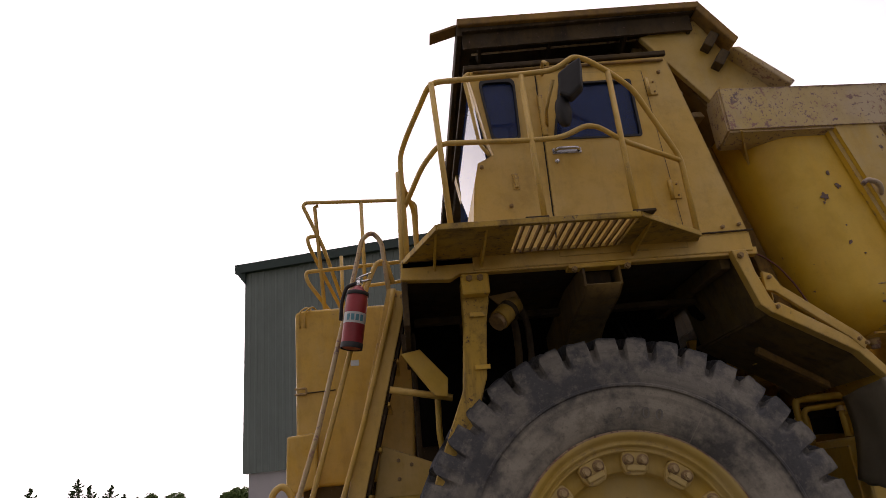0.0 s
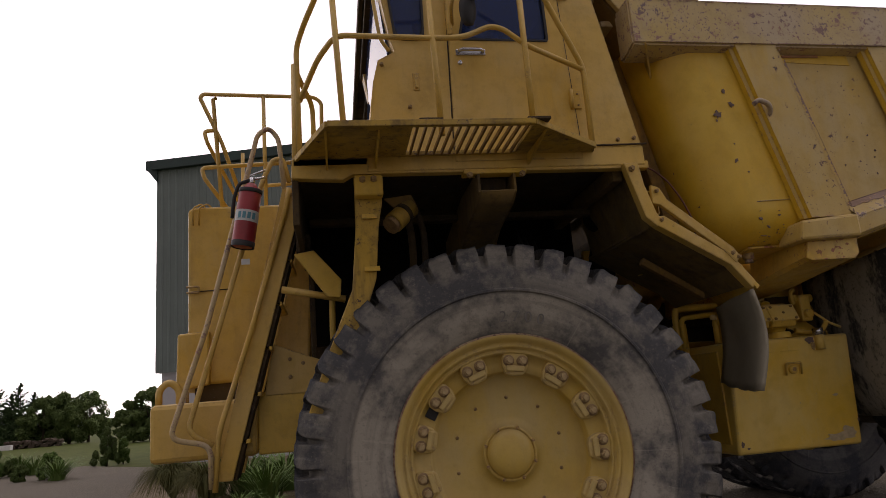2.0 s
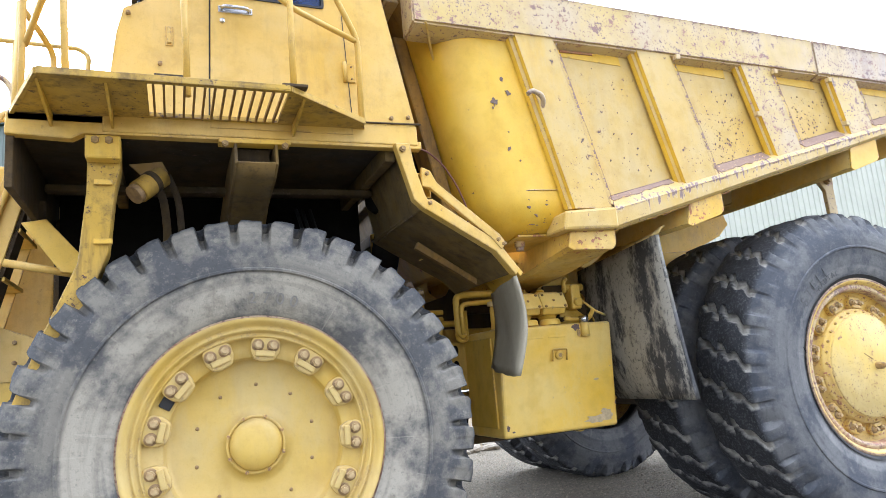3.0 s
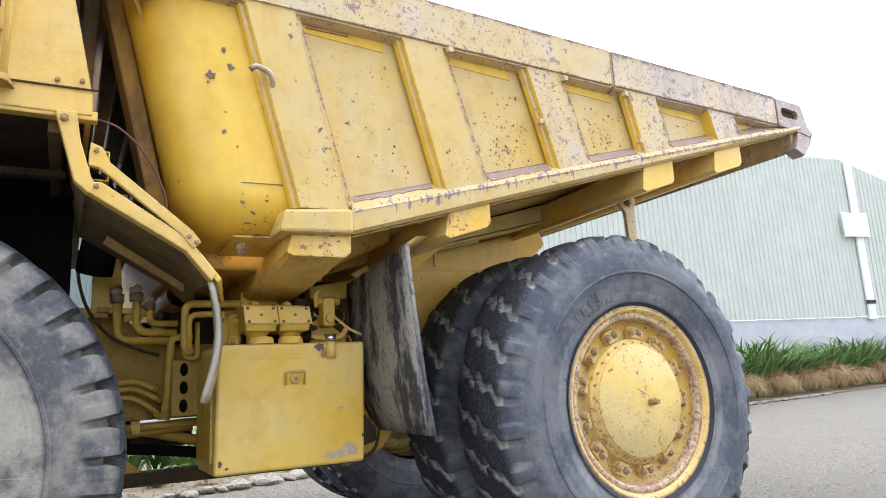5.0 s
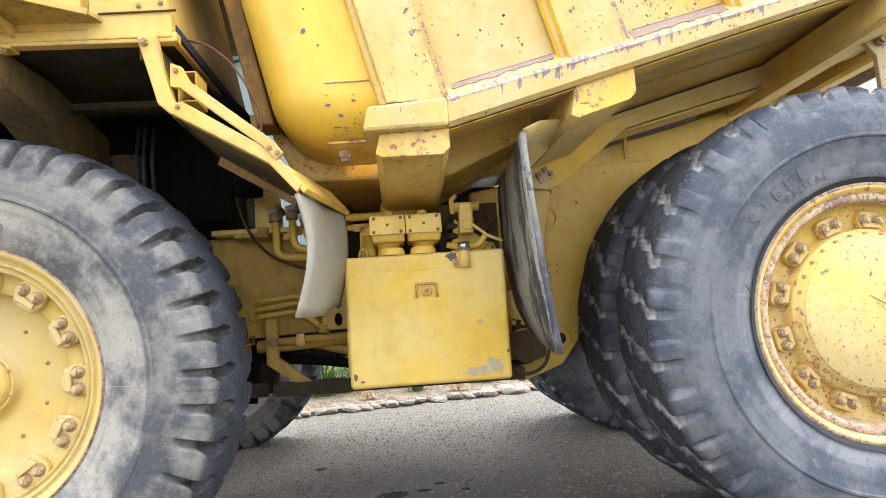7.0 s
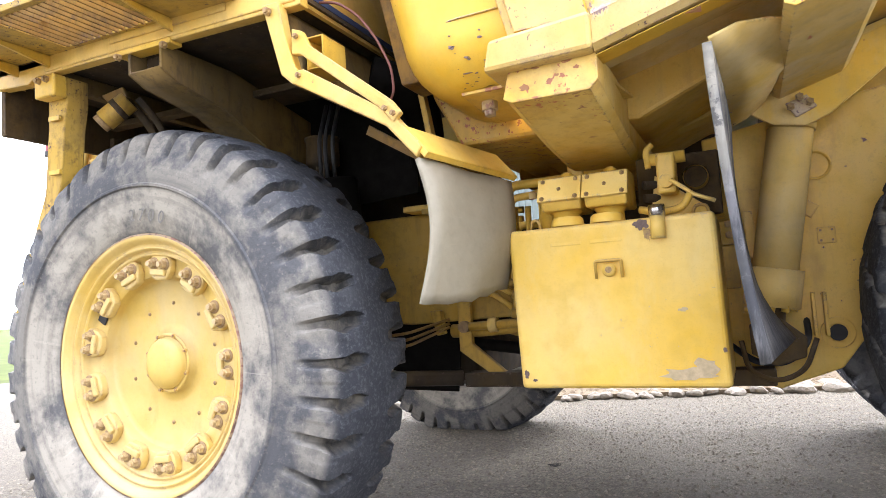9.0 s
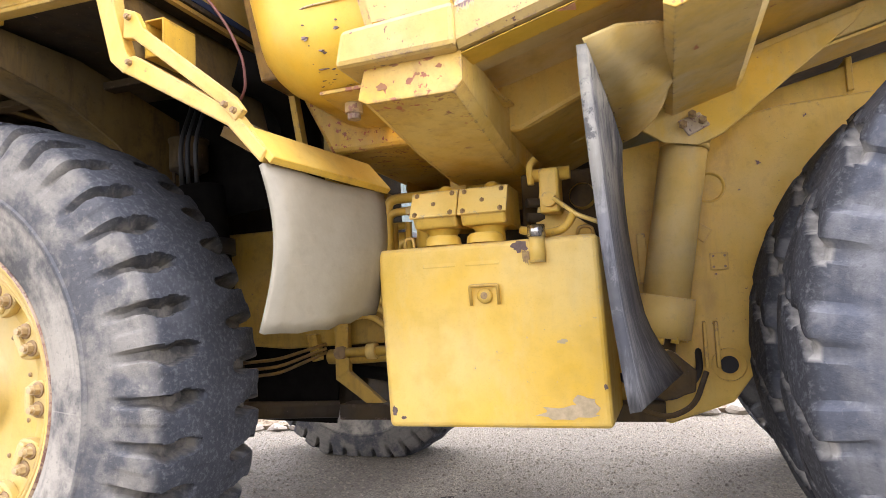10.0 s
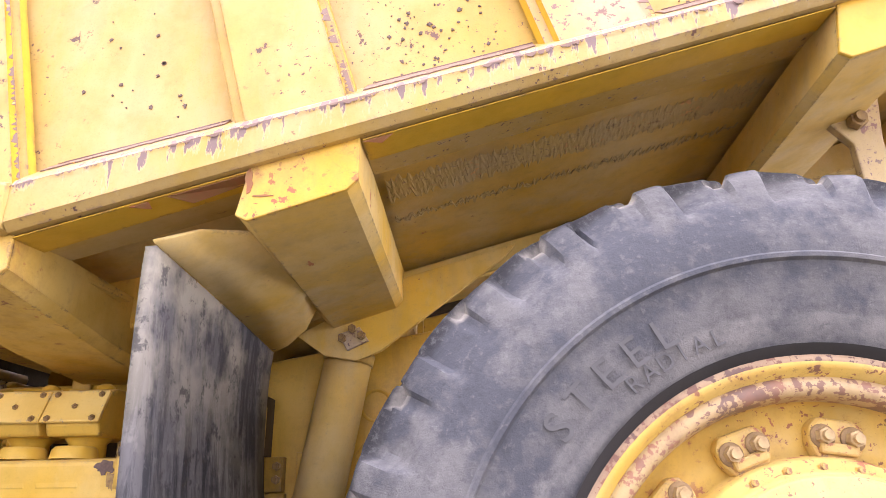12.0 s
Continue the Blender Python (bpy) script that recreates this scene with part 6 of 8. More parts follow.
# dark box added to close the see-through gap under the housing
part("gap_fill_box", box(-1.82, -1.15, 5.12, 6.8, 1.42, 1.60, 0.01), grimy_shade_paint, rad, "rusty dark box filling the gap above the bumper")
bump = part("front_bumper", box(-1.980, -1.36, 4.62, 7.4, 1.10, 1.44, 0.03), cab_paint, truck, "heavy yellow front bumper beam")
part("bumper_side", box(-1.360, -1.0, 4.66, 4.72, 1.10, 1.46, 0.01), frame_paint, bump, "dusty bumper side plate")
part("tow_loop", tube([(-1.950, 4.72, 1.43), (-1.950, 4.72, 1.53), (-1.890, 4.72, 1.58), (-1.830, 4.72, 1.53), (-1.830, 4.72, 1.43)], 0.022, 8, 0.05), cab_paint, bump, "bent tube tow loop")
part("pin", tube([(-1.790, 4.75, 1.44), (-1.790, 4.75, 1.51)], 0.012, 6, 0), steel, bump)
part("front_gusset", side([(-1.260, 1.76), (-0.940, 1.63), (-0.980, 1.44), (-1.320, 1.44)], 4.66, 4.70, 0.006), cab_paint, bump, "yellow side plate behind the ladder")
for x, z in ((-1.160, 1.66), (-1.080, 1.63), (-1.160, 1.55)):
    place("bolt", BOLT, bump, "", pose(x, 4.66, z))
part("brace_plate", side([(-1.100, 2.27), (-0.980, 2.29), (-0.820, 2.10), (-0.830, 1.99), (-0.910, 2.0)], 4.40, 4.43, 0.004), frame_paint, bump)
part("brace_bar", tube([(-1.180, 4.45, 2.065), (-0.800, 4.45, 1.985)], 0.022, 8, 0), cab_paint, bump)
part("dark_box", box(-1.090, -1.0, 4.5, 4.7, 2.30, 2.42, 0.01), grimy_shade_paint, bump)
part("pipe", tube([(-0.880, 4.7, 2.1), (-0.890, 4.7, 1.75), (-0.810, 4.8, 1.5)], 0.02, 8, 0.08), frame_paint, bump)
# engine bay coloured dark for the shade inside it
part("engine_cover", box(-1.040, -0.3, 5.05, 6.9, 1.3, 2.45, 0.03), grimy_shade_paint, truck, "grimy, shade-dark engine bay panels")
part("engine_block", box(-0.460, 0.9, 5.4, 6.6, 1.2, 2.4, 0.06), grimy_shade_paint, truck, "grimy, shade-dark engine block")

frails = part("front_handrail", tube([(-1.680, 5.50, 2.78), (-1.750, 5.50, 3.81), (-1.720, 5.50, 3.82)], 0.0165, 8, 0), cab_paint, truck, "yellow tube guard rail above the radiator")
part("top_rail", tube([(-1.560, 5.62, 3.02), (-1.690, 5.52, 3.45), (-1.840, 5.45, 3.80), (-1.820, 5.46, 3.835), (-1.360, 5.50, 3.835), (-0.960, 5.52, 3.83), (-0.900, 5.52, 3.78), (-0.920, 5.52, 3.2), (-0.920, 5.52, 2.7)], 0.0165, 8, 0.05), cab_paint, frails)
part("mid_rail", tube([(-1.580, 6.2, 3.0), (-1.800, 5.5, 3.45), (-1.820, 5.5, 3.54), (-1.740, 5.5, 3.545)], 0.0165, 8, 0.05), cab_paint, frails)
part("low_rail", tube([(-1.580, 5.8, 2.82), (-1.820, 5.5, 3.15), (-1.840, 5.5, 3.235), (-1.720, 5.5, 3.24), (-0.960, 5.5, 3.27)], 0.0165, 8, 0.05), cab_paint, frails)
part("low_rail", tube([(-1.460, 6.1, 3.27), (-0.960, 6.1, 3.30)], 0.0165, 8, 0), cab_paint, frails)
for x, y in ((-1.360, 5.5), (-1.580, 5.9)):
    part("rail_post", tube([(x, y, 2.75), (x - 0.0, y, 3.83 if y < 5.6 else 3.5)], 0.0165, 8, 0), cab_paint, frails)

# ----- fender behind the front wheel
fender = part("fender_arm", prism([(0.797, 3.76, 2.575), (0.885, 3.76, 2.575), (0.905, 3.76, 2.44), (0.955, 3.76, 2.27), (0.99, 3.76, 2.215), (0.945, 3.76, 2.195), (0.885, 3.76, 2.25)], (0, 0.06, 0), 0.006), cab_paint, truck, "bent yellow fender arm with a brace")
part("fender_edge", prism([(0.955, 3.76, 2.25), (0.995, 3.76, 2.255), (1.385, 3.78, 2.01), (1.51, 3.79, 1.855), (1.485, 3.79, 1.815), (1.365, 3.78, 1.955), (0.945, 3.76, 2.20)], (0, 0.07, 0), 0.006), cab_paint, fender)
part("fender_brace", prism([(0.945, 3.765, 2.44), (0.995, 3.765, 2.42), (1.03, 3.765, 2.35), (1.395, 3.775, 2.055), (1.435, 3.775, 2.0), (1.40, 3.775, 1.965), (1.34, 3.775, 2.035), (0.985, 3.765, 2.32), (0.94, 3.765, 2.33)], (0, 0.03, 0), 0.004), cab_paint, fender)
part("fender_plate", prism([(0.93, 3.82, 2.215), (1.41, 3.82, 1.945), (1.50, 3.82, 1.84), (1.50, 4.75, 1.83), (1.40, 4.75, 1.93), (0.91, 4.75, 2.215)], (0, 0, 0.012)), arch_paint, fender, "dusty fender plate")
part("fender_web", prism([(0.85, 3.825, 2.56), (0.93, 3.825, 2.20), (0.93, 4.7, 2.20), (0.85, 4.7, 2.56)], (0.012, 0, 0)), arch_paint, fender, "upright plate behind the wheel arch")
part("exhaust_elbow", tube([(1.02, 4.9, 2.02), (1.06, 4.8, 2.30), (1.02, 4.6, 2.42), (0.9, 4.5, 2.46)], 0.10, 16, 0.12), near_black, fender, "black elbow pipe behind the cab")
part("elbow_strap", prism([(1.13, 4.55, 2.42), (1.16, 4.55, 2.42), (1.22, 4.55, 2.05), (1.19, 4.55, 2.05)], (0, 0.05, 0)), frame_paint, fender)
bracket_b = bmesh.new()
prism([(0.943, 3.87, 2.43), (1.03, 3.87, 2.43), (1.03, 4.05, 2.43), (0.943, 4.05, 2.43)], (0, 0, 0.006), 0, bracket_b)
prism([(0.943, 3.87, 2.29), (1.03, 3.87, 2.29), (1.03, 4.05, 2.29), (0.943, 4.05, 2.29)], (0, 0, 0.006), 0, bracket_b)
prism([(0.943, 3.87, 2.297), (0.943, 3.87, 2.429), (0.943, 4.05, 2.429), (0.943, 4.05, 2.297)], (0.006, 0, 0), 0, bracket_b)
prism([(1.024, 3.87, 2.297), (1.024, 3.87, 2.429), (1.024, 4.05, 2.429), (1.024, 4.05, 2.297)], (0.006, 0, 0), 0, bracket_b)
part("box_bracket", bracket_b, frame_paint, fender, "open box bracket")
part("lower_brace", prism([(1.05, 4.2, 2.10), (1.42, 4.2, 1.86), (1.42, 4.2, 1.82), (1.03, 4.2, 2.06)], (0, 0.04, 0)), mud_shade_paint, fender)
for x, z in ((0.97, 2.40), (1.375, 2.02), (1.41, 1.995), (0.975, 2.23)):
    place("bolt", BOLT, fender, "", pose(x, 3.76, z))
place("bolt", BOLT_BIG, fender, "", pose(0.836, 3.755, 2.535))
part("fender_foot", prism([(1.42, 3.80, 1.93), (1.515, 3.80, 1.81), (1.66, 4.46, 1.79), (1.56, 4.46, 1.91)], (0.02, 0, 0.02), 0.004), frame_paint, fender, "clamp strip above the mudflap")
rows = []
for i in range(13):
    t = i / 12
    row = []
    for k in range(9):
        u = k / 8
        top = Vector((1.491 + 0.154 * u, 3.80 + 0.647 * u, 1.815 - 0.025 * u))
        bot = Vector((1.472 + 0.123 * u, 3.825 + 0.618 * u, 1.243 + 0.054 * u - 0.022 * math.sin(math.pi * u) + 0.006 * math.sin(2.9 * k)))
        p = top.lerp(bot, t)
        p.x += 0.045 * math.sin(math.pi * t) + 0.010 * math.sin(k * 1.1 + 4 * t)
        row.append(tuple(p))
    rows.append(row)
sheet("mudflap", rows, flap_grey, fender, "pale dusty rubber mudflap", 0.022)

for k in range(6):
    place("bolt", BOLT, fender, "", pose(1.47 + 0.024 * k, 3.82 + 0.125 * k, 1.895 - 0.004 * k, -35, 0, 0) @ Matrix.Scale(0.8, 4))
# rear mudflap with its folded steel hanger
rows = []
for i in range(17):
    t = i / 16
    row = []
    for k in range(9):
        u = k / 8
        top = Vector((2.571 + 0.035 * u, 3.826 + 1.0 * u, 2.054 - 0.08 * u))
        bot = Vector((2.66 + 0.018 * u, 3.765 + 0.996 * u, 1.004 + 0.002 * u))
        p = top.lerp(bot, t)
        p.x += -0.018 * math.sin(math.pi * t ** 0.8) - 0.02 * t * (1 - t) * u + 0.10 * (max(0, t - 0.7) / 0.3) ** 2 * u + 0.005 * math.sin(5 * t + 3 * u)
        row.append(tuple(p))
    rows.append(row)
flap = sheet("rear_mudflap", rows, flap_dark, truck, "long black rubber mudflap scoured pale in front", 0.03)
flap.data.materials.append(flap_front)
for pf in flap.data.polygons:
    pf.material_index = 1 if pf.normal.x < -0.6 else 0
hang = sheet("flap_hanger", [[(2.566, 3.822, 2.06), (2.585, 4.10, 2.035), (2.60, 4.45, 2.005), (2.594, 4.83, 1.97)], [(2.66, 3.89, 2.115), (2.68, 4.12, 2.08), (2.70, 4.45, 2.045), (2.67, 4.80, 1.995)],
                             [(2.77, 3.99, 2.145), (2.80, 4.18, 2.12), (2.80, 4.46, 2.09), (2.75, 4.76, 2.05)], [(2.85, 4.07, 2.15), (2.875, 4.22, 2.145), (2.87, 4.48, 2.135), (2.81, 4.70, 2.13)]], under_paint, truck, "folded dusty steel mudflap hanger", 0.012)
for k in range(6):
    place("bolt", BOLT, hang, "", pose(2.562 + 0.010 * k, 3.90 + 0.18 * k, 2.045 - 0.012 * k, -50, 0, 15))

# ----- frame, hoist, tank, valves
fr = part("frame_rail", prism([(2.45, 5.26, 2.02), (2.45, 5.26, 0.80), (2.72, 5.26, 0.72), (3.0, 5.26, 0.82), (3.12, 5.26, 0.98), (3.14, 5.26, 1.25), (3.4, 5.26, 1.45), (5.4, 5.26, 1.5), (5.4, 5.26, 2.25), (3.3, 5.26, 2.17)], (0, 0.12, 0), 0.008),
          frame_paint, truck, "heavy yellow chassis side plate")
part("frame_boss", lathe([(0.075, 5.24), (0.075, 5.275), (0.0, 5.275)], 24), frame_paint, fr, "", pose(2.989, 0, 0.991))
part("frame_hole", lathe([(0.04, 5.237), (0.0, 5.2375)], 20), black_rubber, fr, "dark round hole", pose(2.989, 0, 0.991))
part("frame_tab", box(2.942, 3.022, 5.245, 5.26, 1.426, 1.506, 0.003), frame_paint, fr, "small drilled plate")
for dx in (-0.025, 0.025):
    for dz in (-0.025, 0.025):
        place("bolt", BOLT, fr, "", pose(2.982 + dx, 5.246, 1.466 + dz) @ Matrix.Scale(0.5, 4))
part("frame_tab", box(-0.035, 0.035, -0.012, 0.0, -0.035, 0.035, 0.003, None, pose(2.915, 5.26, 1.605, 0, 35, 0)), frame_paint, fr, "small plate welded askew")
part("frame_boss", lathe([(0.075, 5.25), (0.068, 5.246), (0.06, 5.26)], 28), frame_paint, fr, "round weld ring", pose(2.962, 0, 1.816))
part("side_bracket", box(2.49, 2.57, 5.20, 5.26, 1.455, 1.60, 0.004), greasy_paint, fr, "bolted bracket beside the hoist")
part("side_bracket", box(2.50, 2.58, 5.215, 5.26, 1.23, 1.45, 0.004), greasy_paint, fr)
for dz in (0.0, 0.055):
    place("bolt", BOLT_BIG, fr, "", pose(2.545, 5.20, 1.505 + dz))
for x in (2.885, 2.935):
    part("upright_rib", box(x, x + 0.016, 5.19, 5.26, 0.98, 1.19, 0.003), frame_paint, fr)
part("upper_beam", prism([(3.15, 5.46, 2.165), (3.15, 5.46, 2.265), (4.0, 5.46, 2.46), (4.6, 5.46, 2.62), (4.78, 5.46, 2.62), (4.83, 5.46, 2.50), (4.70, 5.46, 2.38), (4.3, 5.46, 2.22)], (0, 0.16, 0), 0.012), frame_paint, fr, "dusty box beam behind the side plate")
for x in (3.02, 3.13, 3.62):
    part("beam_collar", prism([(x, 5.445, 2.13 + (x - 3.0) * 0.18), (x, 5.445, 2.255 + (x - 3.0) * 0.24), (x + 0.03, 5.445, 2.262 + (x - 3.0) * 0.24), (x + 0.03, 5.445, 2.135 + (x - 3.0) * 0.18)], (0, 0.14, 0), 0.004), frame_paint, fr)
part("frame_strip", side([(2.62, 1.62), (2.66, 1.62), (2.68, 1.38), (2.62, 1.38)], 5.23, 5.26, 0.004), frame_paint, fr)
part("far_frame_rail", prism([(0.4, 6.6, 1.75), (0.4, 6.6, 1.1), (5.4, 6.6, 1.1), (5.4, 6.6, 2.2), (3.0, 6.6, 2.1)], (0, 0.12, 0)), grimy_shade_paint, fr)
part("front_frame", prism([(-1.3, 5.22, 1.78), (1.22, 5.22, 1.80), (1.36, 5.22, 1.62), (2.5, 5.22, 1.60), (2.5, 5.22, 1.18), (0.7, 5.22, 1.12), (-1.3, 5.22, 1.3)], (0, 0.12, 0), 0.008), greasy_paint, fr, "greasy yellow chassis rail behind the front wheel")
part("frame_upright", side([(1.02, 2.35), (1.16, 2.35), (1.20, 1.80), (1.02, 1.80)], 5.12, 5.16), frame_paint, fr)
part("frame_ledge", box(0.75, 1.32, 5.08, 5.24, 1.80, 1.835, 0.004), frame_paint, fr)
part("cross_tube", lathe([(0.09, 5.2), (0.09, 6.7)], 20), frame_paint, fr, "", pose(1.55, 0, 1.95))
part("cross_beam", box(2.3, 2.5, 5.0, 7.0, 1.6, 1.85), grimy_shade_paint, fr)
# three dark boxes added to stop bright gaps showing through the chassis
part("gap_filler_beam", box(1.9, 2.95, 5.5, 6.55, 1.75, 2.10, 0.02), grimy_shade_paint, fr, "dark filler beam under the bed")
part("gap_filler_box", box(1.5, 2.28, 5.6, 6.5, 1.2, 1.98, 0.04), grimy_shade_paint, fr, "dark filler box between the rails")
part("gap_filler_low", prism([(0.15, 5.45, 1.25), (0.20, 5.45, 0.78), (1.05, 5.45, 0.74), (1.15, 5.45, 1.25)], (0, 1.1, 0), 0.02), grimy_shade_paint, fr, "dark filler box below the engine")
# black sheet added to paint darkness behind the strut
part("dark_backing", prism([(0.35, 5.30, 1.15), (1.0, 5.30, 1.15), (0.95, 5.30, 0.70), (0.40, 5.30, 0.72)], (0, 0.015, 0)), near_black, fr, "near-black backing sheet below the chassis rail")
part("crossmember", box(1.1, 1.3, 5.3, 6.7, 0.95, 1.2, 0.02), grimy_shade_paint, fr)
part("rear_axle", tube([(4.25, 4.0, 1.07), (4.25, 8.0, 1.07)], 0.30, 20, 0), grimy_shade_paint, fr, "grimy axle housing")
part("front_axle", tube([(0.0, 4.2, 1.07), (0.0, 7.8, 1.07)], 0.16, 16, 0), grimy_shade_paint, fr, "grimy front axle")
part("axle_drum", tube([(0.0, 4.15, 1.07), (0.0, 4.75, 1.07)], 0.42, 24, 0), grimy_shade_paint, fr)
# cylinder blackened to sink into the shade behind the wheel
part("suspension_can", tube([(0.55, 4.75, 1.45), (0.50, 4.75, 1.98)], 0.12, 20, 0), near_black, fr, "near-black suspension cylinder")
part("suspension_collar", tube([(0.545, 4.75, 1.62), (0.54, 4.75, 1.70)], 0.135, 20, 0), black_rubber, fr)
for dx in (-0.04, 0.0, 0.05):
    part("brake_line", tube([(0.50 + dx, 4.66, 1.98), (0.49 + dx, 4.66, 2.2), (0.46 + dx, 4.8, 2.45)], 0.012, 6, 0.08), black_rubber, fr)
part("suspension_can", lathe([(0.0, -0.10), (0.06, -0.10), (0.07, -0.085), (0.098, -0.08), (0.102, -0.065), (0.10, 0.07), (0.107, 0.075), (0.107, 0.09), (0.0, 0.10)], 24), grimy_shade_paint, fr, "grimy accumulator can", pose(0.33, 4.875, 2.19, 90, 0, 0))
for dx in (-0.05, 0.0, 0.045):
    part("can_stud", tube([(0.33 + dx, 4.815, 2.015), (0.33 + dx, 4.815, 2.10)], 0.009, 6, 0), grimy_shade_paint, fr)
part("tie_rod", tube([(0.40, 4.8, 0.84), (1.05, 5.15, 0.80)], 0.045, 10, 0), grimy_shade_paint, fr, "grimy tie rod")
part("tie_rod", tube([(0.3, 5.6, 0.95), (1.65, 5.3, 1.02)], 0.05, 10, 0), grimy_shade_paint, fr)
part("drag_link", tube([(1.14, 5.08, 1.10), (1.75, 5.08, 1.12)], 0.026, 10, 0), greasy_paint, fr, "dusty hydraulic rod")
part("rod_collar", tube([(1.26, 5.08, 1.104), (1.31, 5.08, 1.106)], 0.042, 12, 0), under_paint, fr)
part("strut_pin", tube([(1.105, 5.06, 1.10), (1.105, 5.15, 1.10)], 0.034, 12, 0), washer_metal, fr, "rusty pin through the strut")
part("spring_hanger", prism([(0.86, 5.14, 1.20), (0.93, 5.14, 1.20), (0.95, 5.14, 1.06), (0.90, 5.14, 1.05)], (0, 0.05, 0), 0.006), greasy_paint, fr, "greasy drilled hanger")
for dz in (0.0, 0.035, 0.075):
    part("brake_line", tube([(0.45, 5.0, 0.98 + dz), (0.75, 5.05, 1.0 + dz), (0.98, 5.16, 1.10 + dz * 0.6)], 0.009, 6, 0.06), mud_shade_paint, fr)
part("step_strut", prism([(1.06, 5.10, 1.25), (1.14, 5.10, 1.25), (1.14, 5.10, 1.00), (1.38, 5.10, 0.80), (1.34, 5.10, 0.76), (1.06, 5.10, 0.96)], (0, 0.04, 0), 0.004), greasy_paint, fr, "bent greasy yellow strut")
part("low_beam", box(1.1, 2.7, 5.05, 5.2, 0.76, 0.84, 0.01), grimy_shade_paint, fr)
hoist = part("hoist_cylinder", tube([(2.87, 5.080, 2.03), (2.72, 5.080, 1.22)], 0.103, 24, 0), cylinder_paint, truck, "faded yellow hoist cylinder")
part("cylinder_foot", tube([(2.738, 5.08, 1.315), (2.705, 5.08, 1.135)], 0.128, 8, 0), cylinder_paint, hoist, "pale eight-sided cylinder foot")
part("cylinder_collar", tube([(2.868, 5.08, 2.02), (2.860, 5.08, 1.975)], 0.110, 24, 0), cylinder_paint, hoist, "collar round the top of the cylinder")
for k in range(7):
    a = math.pi * (0.9 + 0.2 * k)
    part("foot_bolt", tube([(2.702 + 0.105 * math.cos(a), 5.08 + 0.105 * math.sin(a), 1.138), (2.696 + 0.105 * math.cos(a), 5.08 + 0.105 * math.sin(a), 1.108)], 0.018, 6, 0), frame_paint, hoist)
part("hoist_rod", tube([(2.705, 5.08, 1.14), (2.69, 5.08, 1.0)], 0.062, 14, 0), grimy_shade_paint, hoist, "greasy hoist rod")
part("rod_eye", tube([(2.70, 5.0, 1.0), (2.70, 5.16, 1.0)], 0.085, 18, 0), greasy_paint, hoist, "greasy rod eye")
part("rod_lug", prism([(2.60, 4.985, 1.06), (2.74, 4.985, 1.08), (2.84, 4.985, 0.99), (2.83, 4.985, 0.90), (2.70, 4.985, 0.86), (2.60, 4.985, 0.92)], (0, 0.03, 0), 0.008), grimy_shade_paint, hoist, "dark greasy lug")
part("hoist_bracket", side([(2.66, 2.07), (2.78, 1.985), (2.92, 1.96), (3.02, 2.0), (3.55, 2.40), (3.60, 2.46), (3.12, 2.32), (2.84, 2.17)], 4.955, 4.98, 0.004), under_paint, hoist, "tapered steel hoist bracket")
part("pin_plate", side([(2.84, 2.07), (2.93, 2.10), (2.97, 2.04), (2.88, 2.0)], 4.935, 4.955, 0.004), rust_paint, hoist, "rusty pin retainer")
for x, z in ((2.86, 2.05), (2.94, 2.06), (2.90, 2.09)):
    place("bolt", BOLT_BIG, hoist, "", pose(x, 4.933, z))
part("hose", tube([(2.50, 5.210, 0.95), (2.62, 5.140, 0.86), (2.76, 5.120, 0.86), (2.86, 5.180, 0.96), (2.86, 5.310, 1.1)], 0.016, 8, 0.06), black_rubber, hoist, "black hydraulic hose")

part("foot_hose", tube([(2.56, 5.020, 0.98), (2.58, 4.980, 0.84), (2.70, 4.960, 0.79), (2.82, 4.980, 0.84), (2.88, 5.040, 0.98)], 0.012, 8, 0.06), grimy_shade_paint, hoist, "greasy hydraulic hose")
TZ0, TZ1 = 0.832, 1.555
tank_b = bmesh.new()
q = [(1.632, 4.46, TZ0), (2.525, 4.463, TZ0), (2.515, 4.39, TZ1), (1.632, 4.39, TZ1 - 0.005)]
prism(q, (0, 0.52, 0), 0.022, tank_b, 3)
tank = part("oil_tank", tank_b, tank_paint, truck, "boxy yellow oil tank with chipped lower corners")
part("filler_neck", tube([(2.292, 4.385, 1.46), (2.292, 4.385, 1.555)], 0.030, 16, 0), tank_paint, tank)
part("filler_cap", tube([(2.292, 4.385, 1.555), (2.292, 4.385, 1.60)], 0.034, 12, 0), chrome, tank, "scuffed metal filler cap")
part("sight_guard", tube([(2.020, 4.40, 1.31), (2.020, 4.385, 1.385), (2.130, 4.385, 1.385), (2.130, 4.40, 1.31)], 0.007, 6, 0.01), cab_paint, tank)
part("sight_glass", lathe([(0.030, 0.012), (0.030, -0.01), (0.020, -0.014), (0.0, -0.014)], 20), frame_paint, tank, "round sight glass", pose(2.075, 4.405, 1.345))
part("sight_lens", lathe([(0.014, -0.018), (0.0, -0.020)], 14), steel, tank, "", pose(2.075, 4.405, 1.345))
for x in (1.895, 2.07):
    part("tank_flange", lathe([(0.075, 0.0), (0.07, 0.03), (0.06, 0.04)], 20), tank_paint, tank, "", pose(x, 4.47, 1.555, 90, 0, 0))
    part("flange_pad", box(x - 0.078, x + 0.078, 4.397, 4.43, 1.455, 1.545, 0.012), tank_paint, tank)
part("tank_loop", tube([(1.710, 4.5, 1.55), (1.720, 4.5, 1.60), (1.750, 4.5, 1.60), (1.760, 4.5, 1.55)], 0.007, 6, 0.02), cab_paint, tank)
